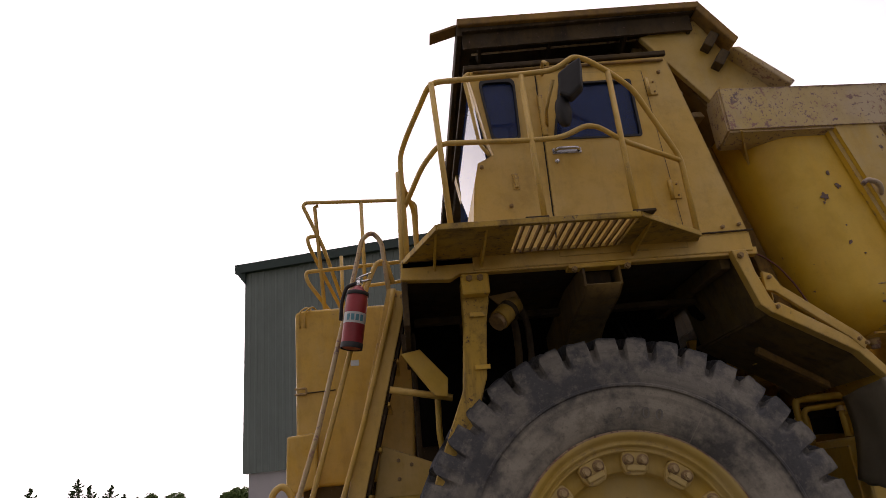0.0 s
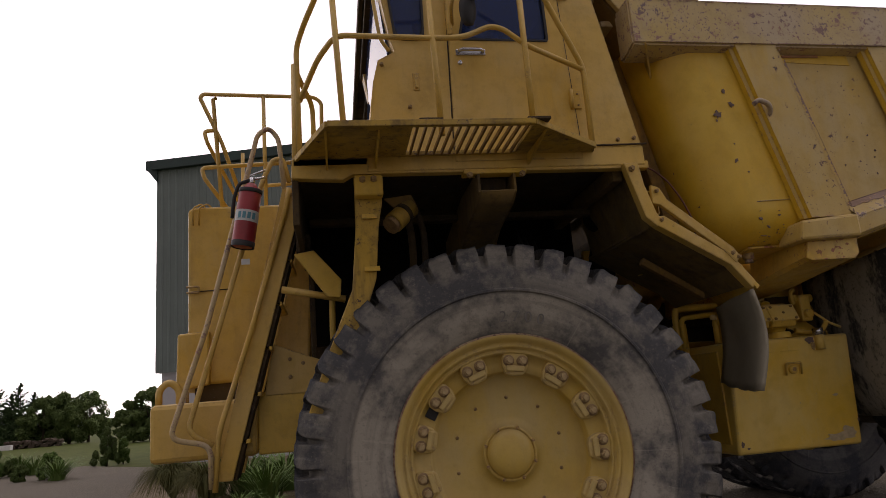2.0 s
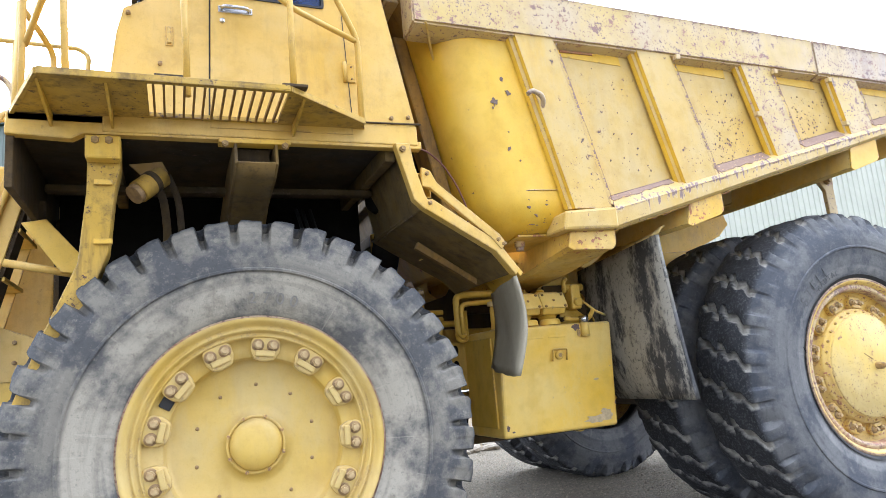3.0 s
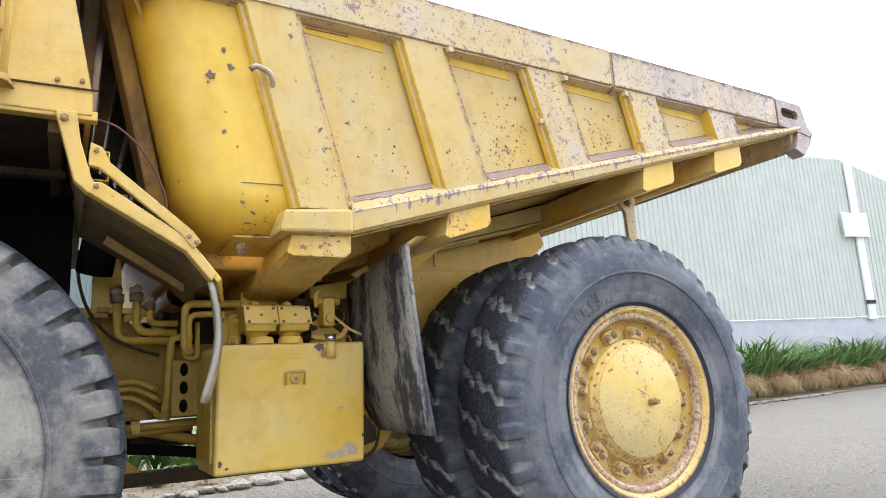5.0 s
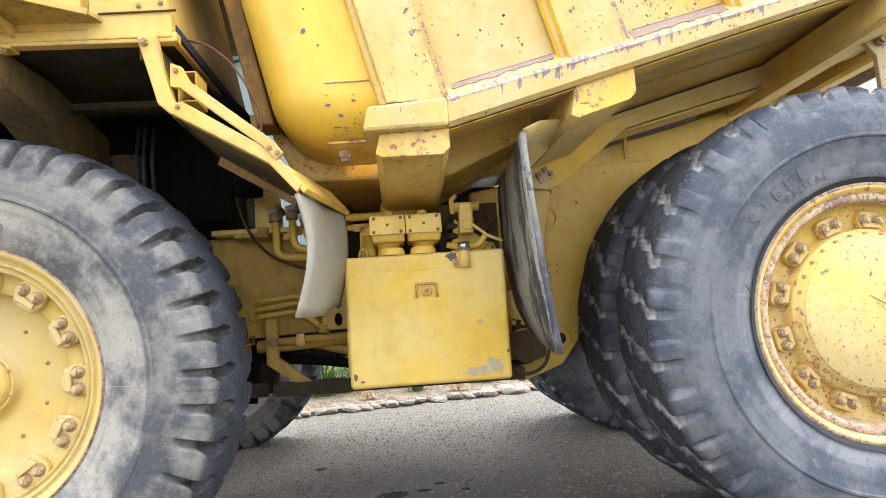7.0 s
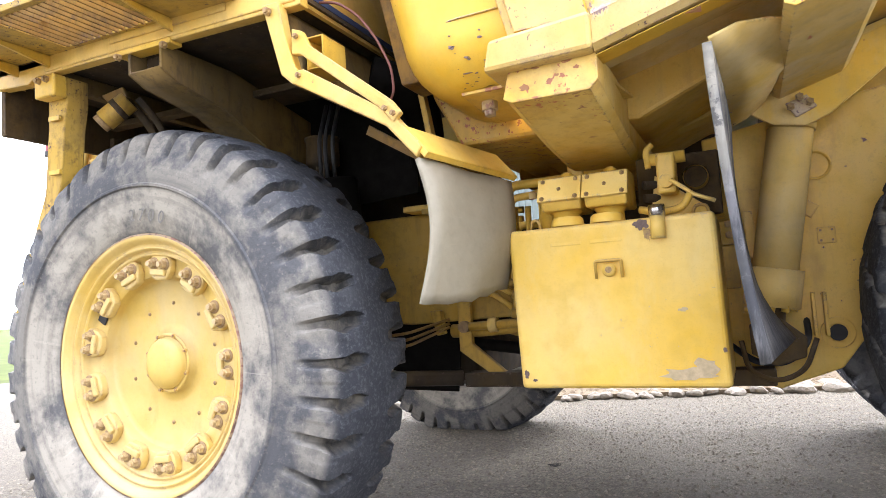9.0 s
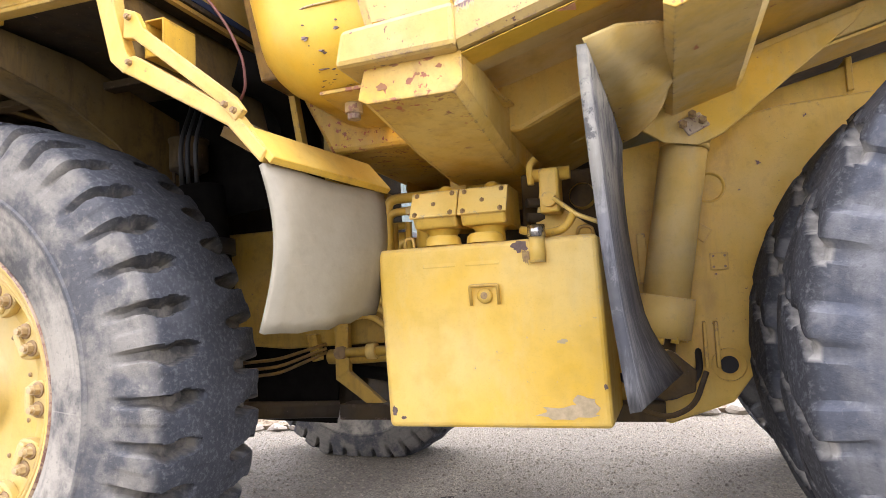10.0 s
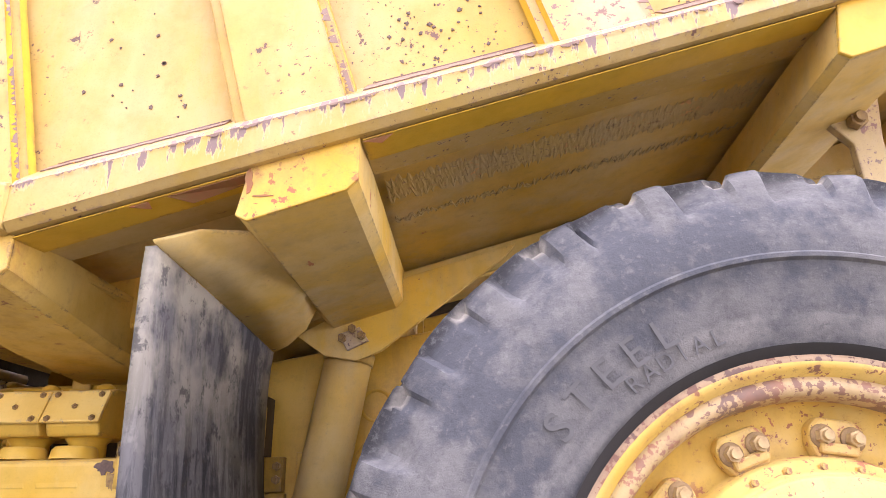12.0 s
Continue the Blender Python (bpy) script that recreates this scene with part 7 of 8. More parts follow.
part("tank_loop", tube([(2.420, 4.55, 1.55), (2.430, 4.55, 1.60), (2.480, 4.55, 1.60), (2.490, 4.55, 1.55)], 0.007, 6, 0.02), cab_paint, tank)
def flake(name, centre, w, h, seed, material, parent, label="", tilt=0.0):
    """A thin ragged flake lying on a face that looks to -y."""
    r5 = random.Random(seed)
    m5 = pose(*centre, tilt, 0, 0)
    pts = []
    for q in range(18):
        g5 = 2 * math.pi * q / 18
        k5 = r5.uniform(0.55, 1.1)
        pts.append(m5 @ Vector((w * k5 * math.cos(g5), 0, h * k5 * math.sin(g5))))
    return part(name, prism(pts, tuple(m5.to_3x3() @ Vector((0, 0.002, 0)))), material, parent, label)


scraped = plain("scraped_pale_paint", (0.62, 0.49, 0.30), 0.7, 0, 0.3, 25)
flake("bare_patch", (2.220, 4.388, 1.525), 0.035, 0.026, 11, chip_dark, tank, "paint worn to dark metal", 5)
flake("bare_patch", (2.245, 4.392, 1.485), 0.016, 0.035, 12, steel, tank, "", 5)
flake("scraped_patch", (2.36, 4.4490, 0.895), 0.120, 0.032, 3, scraped, tank, "scraped pale patch", 5.5)
flake("scraped_patch", (2.43, 4.4465, 0.925), 0.055, 0.040, 4, scraped, tank, "", 5.5)
flake("scraped_patch", (2.36, 4.4225, 1.16), 0.022, 0.010, 5, scraped, tank, "", 5.5)
flake("scraped_patch", (1.662, 4.4495, 0.90), 0.012, 0.024, 6, chip_dark, tank, "dark chip", 5.5)
flake("scraped_patch", (1.70, 4.4510, 0.872), 0.014, 0.008, 8, chip_dark, tank, "", 5.5)
flake("scraped_patch", (2.505, 4.4390, 0.99), 0.010, 0.014, 7, chip_dark, tank, "", 5.5)
part("tank_strap", box(1.620, 1.645, 4.52, 4.95, 0.9, 1.5, 0.004), frame_paint, tank)

def filter_shape(x0, x1):
    return prism([(x0, 4.42, 1.625), (x0, 4.40, 1.665), (x0, 4.45, 1.765), (x0, 4.50, 1.79), (x0, 4.68, 1.79), (x0, 4.70, 1.625)], (x1 - x0, 0, 0), 0.010)


valves = part("valve_block", filter_shape(1.790, 1.972), frame_paint, truck, "pair of faded yellow filter housings with bolted lids")
part("filter_housing", filter_shape(1.990, 2.172), frame_paint, valves)
for x0, x1 in ((1.782, 1.978), (1.982, 2.180)):
    part("filter_lid", prism([(x0, 4.393, 1.663), (x1, 4.393, 1.663), (x1, 4.446, 1.770), (x0, 4.446, 1.770)], (0, -0.012, 0.006), 0.004), tank_paint, valves, "dusty pale lid")
    for u in (0.12, 0.88):
        for t in (0.12, 0.88):
            place("bolt", BOLT, valves, "", pose(x0 + (x1 - x0) * u, 4.381 + 0.053 * t, 1.669 + 0.107 * t, 26, 0, 0) @ Matrix.Scale(0.8, 4))
    place("bolt", BOLT, valves, "", pose((x0 + x1) / 2, 4.407, 1.722, 26, 0, 0) @ Matrix.Scale(0.7, 4))
    xm = (x0 + x1) / 2
    part("filter_neck", lathe([(0.062, 0.0), (0.060, 0.05), (0.075, 0.07)], 20), frame_paint, valves, "", pose(xm, 4.52, 1.556, 90, 0, 0))
    part("lid_boss", lathe([(0.032, 0.0), (0.030, 0.02), (0.015, 0.03), (0.0, 0.03)], 16), frame_paint, valves, "", pose(xm, 4.58, 1.79, 90, 0, 0))
part("pipe", tube([(2.078, 4.80, 1.70), (2.080, 4.80, 1.834), (1.518, 4.80, 1.828), (1.518, 4.80, 1.566), (1.56, 4.80, 1.53)], 0.024, 10, 0.05), frame_paint, valves, "looping yellow oil pipe")
part("pipe_sleeve", tube([(1.87, 4.80, 1.833), (2.07, 4.80, 1.834)], 0.031, 12, 0), frame_paint, valves)
part("pipe", tube([(1.928, 4.76, 1.775), (1.535, 4.76, 1.757), (1.540, 4.76, 1.545)], 0.019, 8, 0.05), frame_paint, valves)
part("pipe_clamp", box(1.840, 1.920, 4.76, 4.84, 1.80, 1.90, 0.008), frame_paint, valves)
part("elbow", tube([(1.740, 4.66, 1.56), (1.740, 4.66, 1.72), (1.800, 4.66, 1.73)], 0.028, 10, 0.04), frame_paint, valves)
part("valve_body", box(2.290, 2.370, 4.50, 4.60, 1.66, 1.84, 0.012), frame_paint, valves, "yellow control valve with lever")
part("valve_cap", tube([(2.260, 4.55, 1.82), (2.410, 4.55, 1.82)], 0.028, 10, 0), frame_paint, valves)
part("valve_ear", tube([(2.255, 4.53, 1.78), (2.250, 4.53, 1.86), (2.280, 4.53, 1.885)], 0.014, 8, 0.02), frame_paint, valves)
part("valve_knob", tube([(2.330, 4.47, 1.71), (2.330, 4.52, 1.71)], 0.03, 12, 0), frame_paint, valves)
part("lever", tube([(2.350, 4.46, 1.71), (2.440, 4.45, 1.635), (2.520, 4.45, 1.60)], 0.009, 6, 0.01), tank_paint, valves)
part("hose", tube([(2.430, 4.46, 1.65), (2.390, 4.46, 1.585), (2.300, 4.48, 1.575), (2.210, 4.50, 1.60)], 0.017, 8, 0.05), frame_paint, valves)
# plate added dark to stand for the shade behind valve and pipes
part("valve_back", box(2.180, 2.540, 4.70, 4.73, 1.57, 1.86, 0.01), grimy_shade_paint, valves, "dark backing plate behind the valve")
part("valve_flange", lathe([(0.05, -0.02), (0.055, 0.0), (0.055, 0.03)], 18), frame_paint, valves, "", pose(2.440, 4.66, 1.74))
part("valve_bracket", prism([(2.240, 4.62, 1.56), (2.480, 4.62, 1.56), (2.480, 4.62, 1.60), (2.270, 4.62, 1.76)], (0, 0.01, 0)), frame_paint, valves)
part("valve_manifold", box(2.400, 2.570, 4.75, 4.95, 1.55, 1.80, 0.03), frame_paint, valves)
for k in range(3):
    part("fitting", tube([(2.40 + 0.06 * k, 4.72, 1.70), (2.40 + 0.06 * k, 4.76, 1.70)], 0.025, 10, 0), frame_paint, valves)
    part("port", tube([(2.220, 4.60, 1.60 + 0.06 * k), (2.320, 4.66, 1.60 + 0.06 * k)], 0.02, 8, 0), grimy_shade_paint, valves)
part("filter_bowl", lathe([(0.0, 0.0), (0.035, 0.005), (0.042, 0.02), (0.042, 0.12), (0.05, 0.125), (0.05, 0.15), (0.0, 0.16)], 16), frame_paint, valves, "small filter bowl", pose(1.775, 4.62, 1.56, 90, 0, 0))
part("filter_cap", lathe([(0.022, 0.0), (0.022, 0.03), (0.0, 0.035)], 12), worn_paint, valves, "", pose(1.70, 4.62, 1.72, 90, 0, 0))
part("cable", tube([(0.935, 5.0, 2.175), (0.936, 5.0, 2.007), (0.993, 5.0, 1.807), (1.127, 5.0, 1.643), (1.27, 5.0, 1.575), (1.403, 5.0, 1.535)], 0.010, 6, 0.12), grimy_shade_paint, fr, "sagging oily cable")
# pipes along the chassis rail
for pts, r0 in (([(1.159, 5.06, 1.90), (1.167, 5.06, 1.633), (1.472, 5.06, 1.628)], 0.025), ([(1.267, 5.06, 1.91), (1.273, 5.06, 1.682), (1.506, 5.06, 1.677)], 0.025), ([(1.348, 5.06, 1.855), (1.351, 5.06, 1.735), (1.512, 5.06, 1.735)], 0.019)):
    part("chassis_pipe", tube(pts, r0, 10, 0.075), frame_paint, fr, "bent yellow steel pipe")
    x, z = pts[0][0], pts[0][2]
    part("pipe_union", tube([(x, 5.06, z - 0.035), (x, 5.06, z + 0.02)], r0 * 1.65, 8, 0), washer_metal, fr, "rusty pipe union")
    part("pipe_union", tube([(x - 0.035, 5.06, z + 0.022), (x + 0.02, 5.06, z + 0.035)], r0 * 1.3, 10, 0), rust_paint, fr)
    part("pipe_elbow", tube([(x, 5.06, z + 0.02), (x + 0.01, 5.10, z + 0.06), (x + 0.01, 5.3, z + 0.06)], r0, 8, 0.04), greasy_paint, fr)
part("chassis_pipe", tube([(1.60, 5.04, 1.645), (1.475, 5.04, 1.645), (1.469, 5.04, 1.564), (1.462, 5.04, 1.338), (1.443, 5.04, 1.163)], 0.024, 10, 0.05), frame_paint, fr)
part("pipe_union", tube([(1.446, 5.04, 1.19), (1.440, 5.04, 1.14)], 0.036, 8, 0), greasy_paint, fr)
for a, c, d in (((1.00, 5.10, 1.36), (1.277, 5.10, 1.388), (1.415, 5.10, 1.322)), ((1.00, 5.10, 1.31), (1.278, 5.10, 1.344), (1.434, 5.10, 1.255)), ((1.00, 5.10, 1.265), (1.272, 5.10, 1.292), (1.428, 5.10, 1.172))):
    part("chassis_pipe", tube([a, c, d], 0.017, 8, 0.06), frame_paint, fr)
    part("pipe_union", tube([Vector(d) - Vector((0.03, 0, -0.016)), d], 0.026, 6, 0), greasy_paint, fr)
part("pipe_frame", tube([(1.53, 4.85, 1.715), (1.53, 4.85, 1.51), (1.60, 4.85, 1.505), (1.60, 4.85, 1.72)], 0.016, 8, 0.03), frame_paint, fr, "bent strap round the pipes")
part("rail_flange_stack", box(0.90, 1.112, 5.02, 5.20, 1.768, 1.80, 0.006), greasy_paint, fr, "bolted flange on the chassis rail")
part("rail_flange_stack", box(1.05, 1.112, 5.03, 5.20, 1.803, 1.835, 0.006), greasy_paint, fr)
for x in (0.96, 1.02, 1.08):
    place("bolt", BOLT, fr, "", pose(x, 5.02, 1.784) @ Matrix.Scale(0.7, 4))
part("rail_strap", prism([(1.20, 5.09, 1.745), (1.38, 5.09, 1.80), (1.38, 5.09, 1.845), (1.20, 5.09, 1.79)], (0, 0.02, 0), 0.004), frame_paint, fr)
part("slotted_plate", box(1.47, 1.63, 4.945, 4.96, 1.16, 1.50, 0.004), greasy_paint, fr, "drilled plate beside the tank")
for z in (1.22, 1.33, 1.44):
    part("plate_hole", lathe([(0.030, -0.002), (0.0, -0.0025)], 16), near_black, fr, "dark oval hole", pose(1.54, 4.944, z) @ Matrix.Diagonal((0.8, 1, 1.35, 1)))
# greasy steering rods crossing below the rail
part("steering_rod", tube([(1.0, 5.16, 1.075), (1.22, 5.14, 1.078), (1.62, 5.10, 1.105)], 0.040, 12, 0.05), greasy_paint, fr, "greasy steering cylinder")
part("steering_rod", tube([(1.34, 5.2, 1.075), (1.66, 5.1, 1.0)], 0.032, 10, 0), greasy_paint, fr)
part("steering_rod", tube([(1.0, 5.3, 1.0), (1.44, 5.2, 0.955), (1.66, 5.1, 0.925)], 0.034, 10, 0.05), near_black, fr, "black steering rod")
# thin hose looping from the cab to the bed
part("loop_hose", tube([(0.97, 3.95, 2.62), (1.06, 3.95, 2.60), (1.16, 3.96, 2.52), (1.24, 3.97, 2.40), (1.30, 3.98, 2.26), (1.30, 3.99, 2.16), (1.27, 4.0, 2.12)], 0.006, 6, 0.05), red_hose, truck, "thin red hose looping behind the cab")


# ----- fire extinguisher strapped to the ladder
ext = thing("fire_extinguisher", (-1.34, 4.36, 2.33), "red fire extinguisher strapped beside the ladder", "fire extinguisher")
tilt = pose(-1.40, 4.40, 2.33, 0, 9, 0)
part("cylinder", lathe([(0.0, 0.0), (0.055, 0.0), (0.066, 0.012), (0.068, 0.03), (0.068, 0.33), (0.060, 0.365), (0.035, 0.385), (0.028, 0.40), (0.0, 0.40)], 28), red_paint, ext, "scuffed red cylinder", tilt @ pose(0, 0, 0, 90, 0, 0))
part("base_ring", lathe([(0.069, 0.0), (0.070, 0.035), (0.066, 0.036)], 28), black_rubber, ext, "", tilt @ pose(0, 0, -0.004, 90, 0, 0))
part("label_band", lathe([(0.0690, 0.15), (0.0692, 0.155), (0.0692, 0.215), (0.0690, 0.22)], 28), white_label, ext, "faded white and blue label", tilt @ pose(0, 0, 0, 90, 0, 0))
for k in range(4):
    part("label_mark", box(-0.010, 0.010, -0.0703, -0.0690, 0.165, 0.205), blue_label, ext, "", tilt @ pose(0, 0, 0, 0, 0, -30 + 24 * k))
part("strap", lathe([(0.0695, 0.335), (0.0715, 0.337), (0.0715, 0.36), (0.066, 0.362)], 28), black_rubber, ext, "black strap", tilt @ pose(0, 0, 0, 90, 0, 0))
part("valve", tube([(0, 0, 0.39), (0, 0, 0.44)], 0.018, 10, 0), chrome, ext, "", tilt)
part("handle", tube([(-0.02, 0, 0.43), (0.03, 0, 0.44), (0.075, 0, 0.455)], 0.008, 6, 0.01), chrome, ext, "", tilt)
part("handle", tube([(-0.02, 0, 0.45), (0.02, 0, 0.475), (0.07, 0, 0.50)], 0.007, 6, 0.01), chrome, ext, "", tilt)
part("hose", tube([(-0.02, 0.0, 0.42), (-0.08, 0.02, 0.40), (-0.10, 0.03, 0.30), (-0.09, 0.03, 0.18)], 0.012, 8, 0.05), black_rubber, ext, "", tilt)
tag = tagged(part("sign", box(-1.405, -1.355, 4.37, 4.375, 2.215, 2.25, 0.002), white_label), "small white blank sticker on the ladder", "sticker")


# ---------------------------------------------------------------- planting
def blade_clump(name, n, h, spread, width, material, seed, droop=0.5):
    """A clump of strap leaves, arching from the middle."""
    rnd = random.Random(seed)
    verts, faces = [], []
    for i in range(n):
        a = rnd.uniform(0, 2 * math.pi)
        r0 = rnd.uniform(0, spread * 0.35)
        ln = h * rnd.uniform(0.65, 1.15)
        out = spread * rnd.uniform(0.5, 1.3)
        w = width * rnd.uniform(0.7, 1.2)
        base = len(verts)
        segs = 4
        px, py = -math.sin(a), math.cos(a)
        for k in range(segs + 1):
            t = k / segs
            d = r0 + out * t ** 1.6
            z = ln * (t - droop * t ** 3)
            ww = w * (1 - t * 0.92)
            x, y = math.cos(a) * d, math.sin(a) * d
            verts.append((x - px * ww, y - py * ww, z))
            verts.append((x + px * ww, y + py * ww, z + 0.2 * ww))
        for k in range(segs):
            q = base + 2 * k
            faces.append((q, q + 1, q + 3, q + 2))
    me = bpy.data.meshes.new(name)
    me.from_pydata(verts, [], faces)
    me.materials.append(material)
    return me


def dome_clump(name, n, h, spread, width, material, seed):
    """A mound of fine blades that arch out to a rounded outline."""
    rnd = random.Random(seed)
    verts, faces = [], []
    for i in range(n):
        a, e = rnd.uniform(0, 2 * math.pi), math.acos(rnd.uniform(0.02, 1.0))
        k = rnd.uniform(0.75, 1.05)
        tip = Vector((math.sin(e) * math.cos(a) * spread * k, math.sin(e) * math.sin(a) * spread * k, max(0.03, math.cos(e) * h * k)))
        px, py = -math.sin(a + rnd.uniform(-0.6, 0.6)), math.cos(a)
        base = len(verts)
        for s in range(5):
            t = s / 4
            p = tip * t + Vector((0, 0, h * 0.55 * math.sin(math.pi * t) * math.sin(e)))
            w = width * (1 - 0.85 * t)
            verts.append((p.x - px * w, p.y - py * w, p.z))
            verts.append((p.x + px * w, p.y + py * w, p.z))
        for s in range(4):
            q = base + 2 * s
            faces.append((q, q + 1, q + 3, q + 2))
    me = bpy.data.meshes.new(name)
    me.from_pydata(verts, [], faces)
    me.materials.append(material)
    return me


flax = [blade_clump("leaf_clump", 90, 0.95, 0.55, 0.022, leaf_green, 10 + k, 0.35) for k in range(3)]
tuss = [dome_clump("tussock", 1500, 0.50, 0.48, 0.0045, straw, 20 + k) for k in range(3)]
low = [blade_clump("leaf_clump", 60, 0.45, 0.35, 0.016, leaf_green, 30 + k, 0.4) for k in range(2)]
olive = plain("olive_tussock", (0.105, 0.098, 0.036), 0.8, 0, 0.4, 6, 0, (0.065, 0.070, 0.026), 0.1)
shag = dome_clump("tussock", 1500, 0.50, 0.48, 0.0045, olive, 24)
arching = blade_clump("leaf_clump", 170, 0.55, 0.38, 0.011, leaf_green, 36, 0.4)
rnd = random.Random(5)


def edge_y(x):
    return 9.65 + (x - 1.1) * 0.28 if x < 19 else 14.66 + (x - 19) * 0.185


def plant(name, me, x, y, z, sc, label, category, group):
    ob = tagged(place(name, me, None, "", pose(x, y, z, 0, 0, rnd.uniform(0, 360)) @ Matrix.Scale(sc, 4)), label, category, group)
    return ob


for i in range(30):
    x = 13.5 + i * 0.95
    plant("green_plant", flax[i % 3], x + rnd.uniform(-0.2, 0.2), edge_y(x) + 2.0 + rnd.uniform(-0.3, 0.4), 0.05, rnd.uniform(2.5, 3.3), "green strap-leaved plant in the garden bed", "plant", "strap-leaved plants")
    if i % 2 == 0:
        plant("green_plant", flax[(i + 1) % 3], x + 0.4, edge_y(x) + 2.8, 0.05, rnd.uniform(2.7, 3.5), "green strap-leaved plant in the garden bed", "plant", "strap-leaved plants")
for i in range(14):
    x = 13.9 + i * 2.45
    plant("tussock_grass", tuss[i % 3], x + rnd.uniform(-0.2, 0.2), edge_y(x) + 0.80 + rnd.uniform(-0.1, 0.3), 0.05, rnd.uniform(1.9, 2.4), "dry golden tussock grass mound", "grass", "tussocks")
for i in range(26):
    x = -3.4 + i * 0.55
    y = edge_y(x) + rnd.uniform(0.8, 2.6)
    plant("green_plant", low[i % 2] if rnd.random() < 0.6 else flax[i % 3], x, y, 0.05, rnd.uniform(0.7, 1.1), "low green strap-leaved plant in mulch", "plant", "strap-leaved plants")
for i in range(8):
    x = -2.5 + i * 1.3
    plant("tussock_grass", tuss[i % 3], x, edge_y(x) + rnd.uniform(0.5, 0.9), 0.05, rnd.uniform(0.25, 0.4), "small dry tussock", "grass", "tussocks")
# tussocks and strap leaves in the bed behind the bumper
for x, y, s in ((-3.55, 12.2, 1.5), (-2.95, 11.6, 1.3)):
    plant("tussock_grass", shag, x, y, 0.05, s, "shaggy olive tussock beside the gravel path", "grass", "tussocks")
for x, y, s in ((-3.0, 12.4, 1.7), (-2.4, 12.0, 1.8), (-1.8, 12.3, 1.8), (-1.2, 11.6, 1.6), (-0.6, 11.4, 1.5), (-2.0, 11.2, 1.5)):
    plant("green_plant", arching, x, y, 0.05, s, "tall green strap-leaved plant in the garden bed", "plant", "strap-leaved plants")
plant("green_plant", arching, -8.3, 20.3, -0.03, 1.55, "large green strap-leaved plant beside the path", "plant", "strap-leaved plants")
for x, y, s in ((0.7, 11.2, 1.5), (1.2, 11.9, 1.8), (1.8, 12.4, 1.7), (2.4, 12.8, 1.9), (0.2, 11.9, 1.7), (3.0, 13.1, 1.8)):
    plant("green_plant", arching, x, y, 0.05, s, "tall green strap-leaved plant in the garden bed", "plant", "strap-leaved plants")


# edging stones
def stone_mesh(seed):
    b = bmesh.new()
    bmesh.ops.create_icosphere(b, subdivisions=2, radius=0.5)
    for v in b.verts:
        n1 = noise.noise(v.co * 1.6 + Vector((seed * 7.1, 0, 0)))
        v.co *= 1 + 0.45 * n1
        v.co.z = max(v.co.z, -0.28)
    return mesh_of("stone", b, stone_mat)


stones = [stone_mesh(k) for k in range(6)]
edging = tagged(new("garden_edging"), "row of pale rounded stones edging the bed", "stone edging", kind="structure")
x = -4.0
while x < 26:
    s = rnd.uniform(0.12, 0.27)
    for row in range(2 if x < 8 and rnd.random() < 0.35 else 1):
        ob = new("stone", stones[rnd.randrange(6)])
        ob.parent = edging
        ob.matrix_basis = pose(x + rnd.uniform(-0.05, 0.05), edge_y(x) - 0.05 + row * 0.28 + rnd.uniform(-0.06, 0.06), 0.03, rnd.uniform(-15, 15), rnd.uniform(-15, 15), rnd.uniform(0, 360)) @ Matrix.Diagonal((s * 1.15, s, s * 0.62, 1))
    x += s * (0.95 if x < 9 else 1.25)


# loose chippings on the gravel, and litter in the bed
def scatter(name, n, area, size, material, seed, label, category):
    r = random.Random(seed)
    verts, faces = [], []
    while len(faces) < n * 6:
        x, y = r.uniform(area[0], area[1]), r.uniform(area[2], area[3])
        in_bed = y > edge_y(x)
        if (name == "bark_litter") != in_bed:
            continue
        s = size * r.uniform(0.5, 1.5)
        z = 0.05 if in_bed else 0.0
        a = r.uniform(0, 6.28)
        base = len(verts)
        lx = s * r.uniform(1.0, 2.6 if in_bed else 1.4)
        for dx, dy, dz in ((-1, 0, 0), (1, 0, 0), (0, -1, 0), (0, 1, 0), (0.1, 0.1, 0.8)):
            px, py = dx * lx, dy * s
            verts.append((x + px * math.cos(a) - py * math.sin(a), y + px * math.sin(a) + py * math.cos(a), z + dz * s * r.uniform(0.6, 1.2)))
        faces += [(base, base + 2, base + 4), (base + 2, base + 1, base + 4), (base + 1, base + 3, base + 4), (base + 3, base, base + 4)]
        faces += [(base, base + 3, base + 2), (base + 1, base + 2, base + 3)]
    me = bpy.data.meshes.new(name)
    me.from_pydata(verts, [], faces)
    me.materials.append(material)
    return tagged(new(name, me), label, category, kind="stuff")


scatter("gravel_chips", 22000, (-3, 7, 3.6, 10.5), 0.011, chip_mat, 3, "loose grey gravel chippings", "gravel")
scatter("gravel_chips", 14000, (5, 20, 2.0, 14.0), 0.011, chip_mat, 4, "loose grey gravel chippings", "gravel")
scatter("bark_litter", 5000, (-3, 9, 8.5, 13.0), 0.022, mulch, 6, "bark chips and dry leaf litter", "mulch")


# oil drips soaked into the gravel under the truck
oil_mat = plain("oil_soaked_gravel", (0.020, 0.019, 0.018), 0.95, 0, 0.3, 40, 0.2, (0.034, 0.032, 0.028), 0.03)
r8 = random.Random(17)
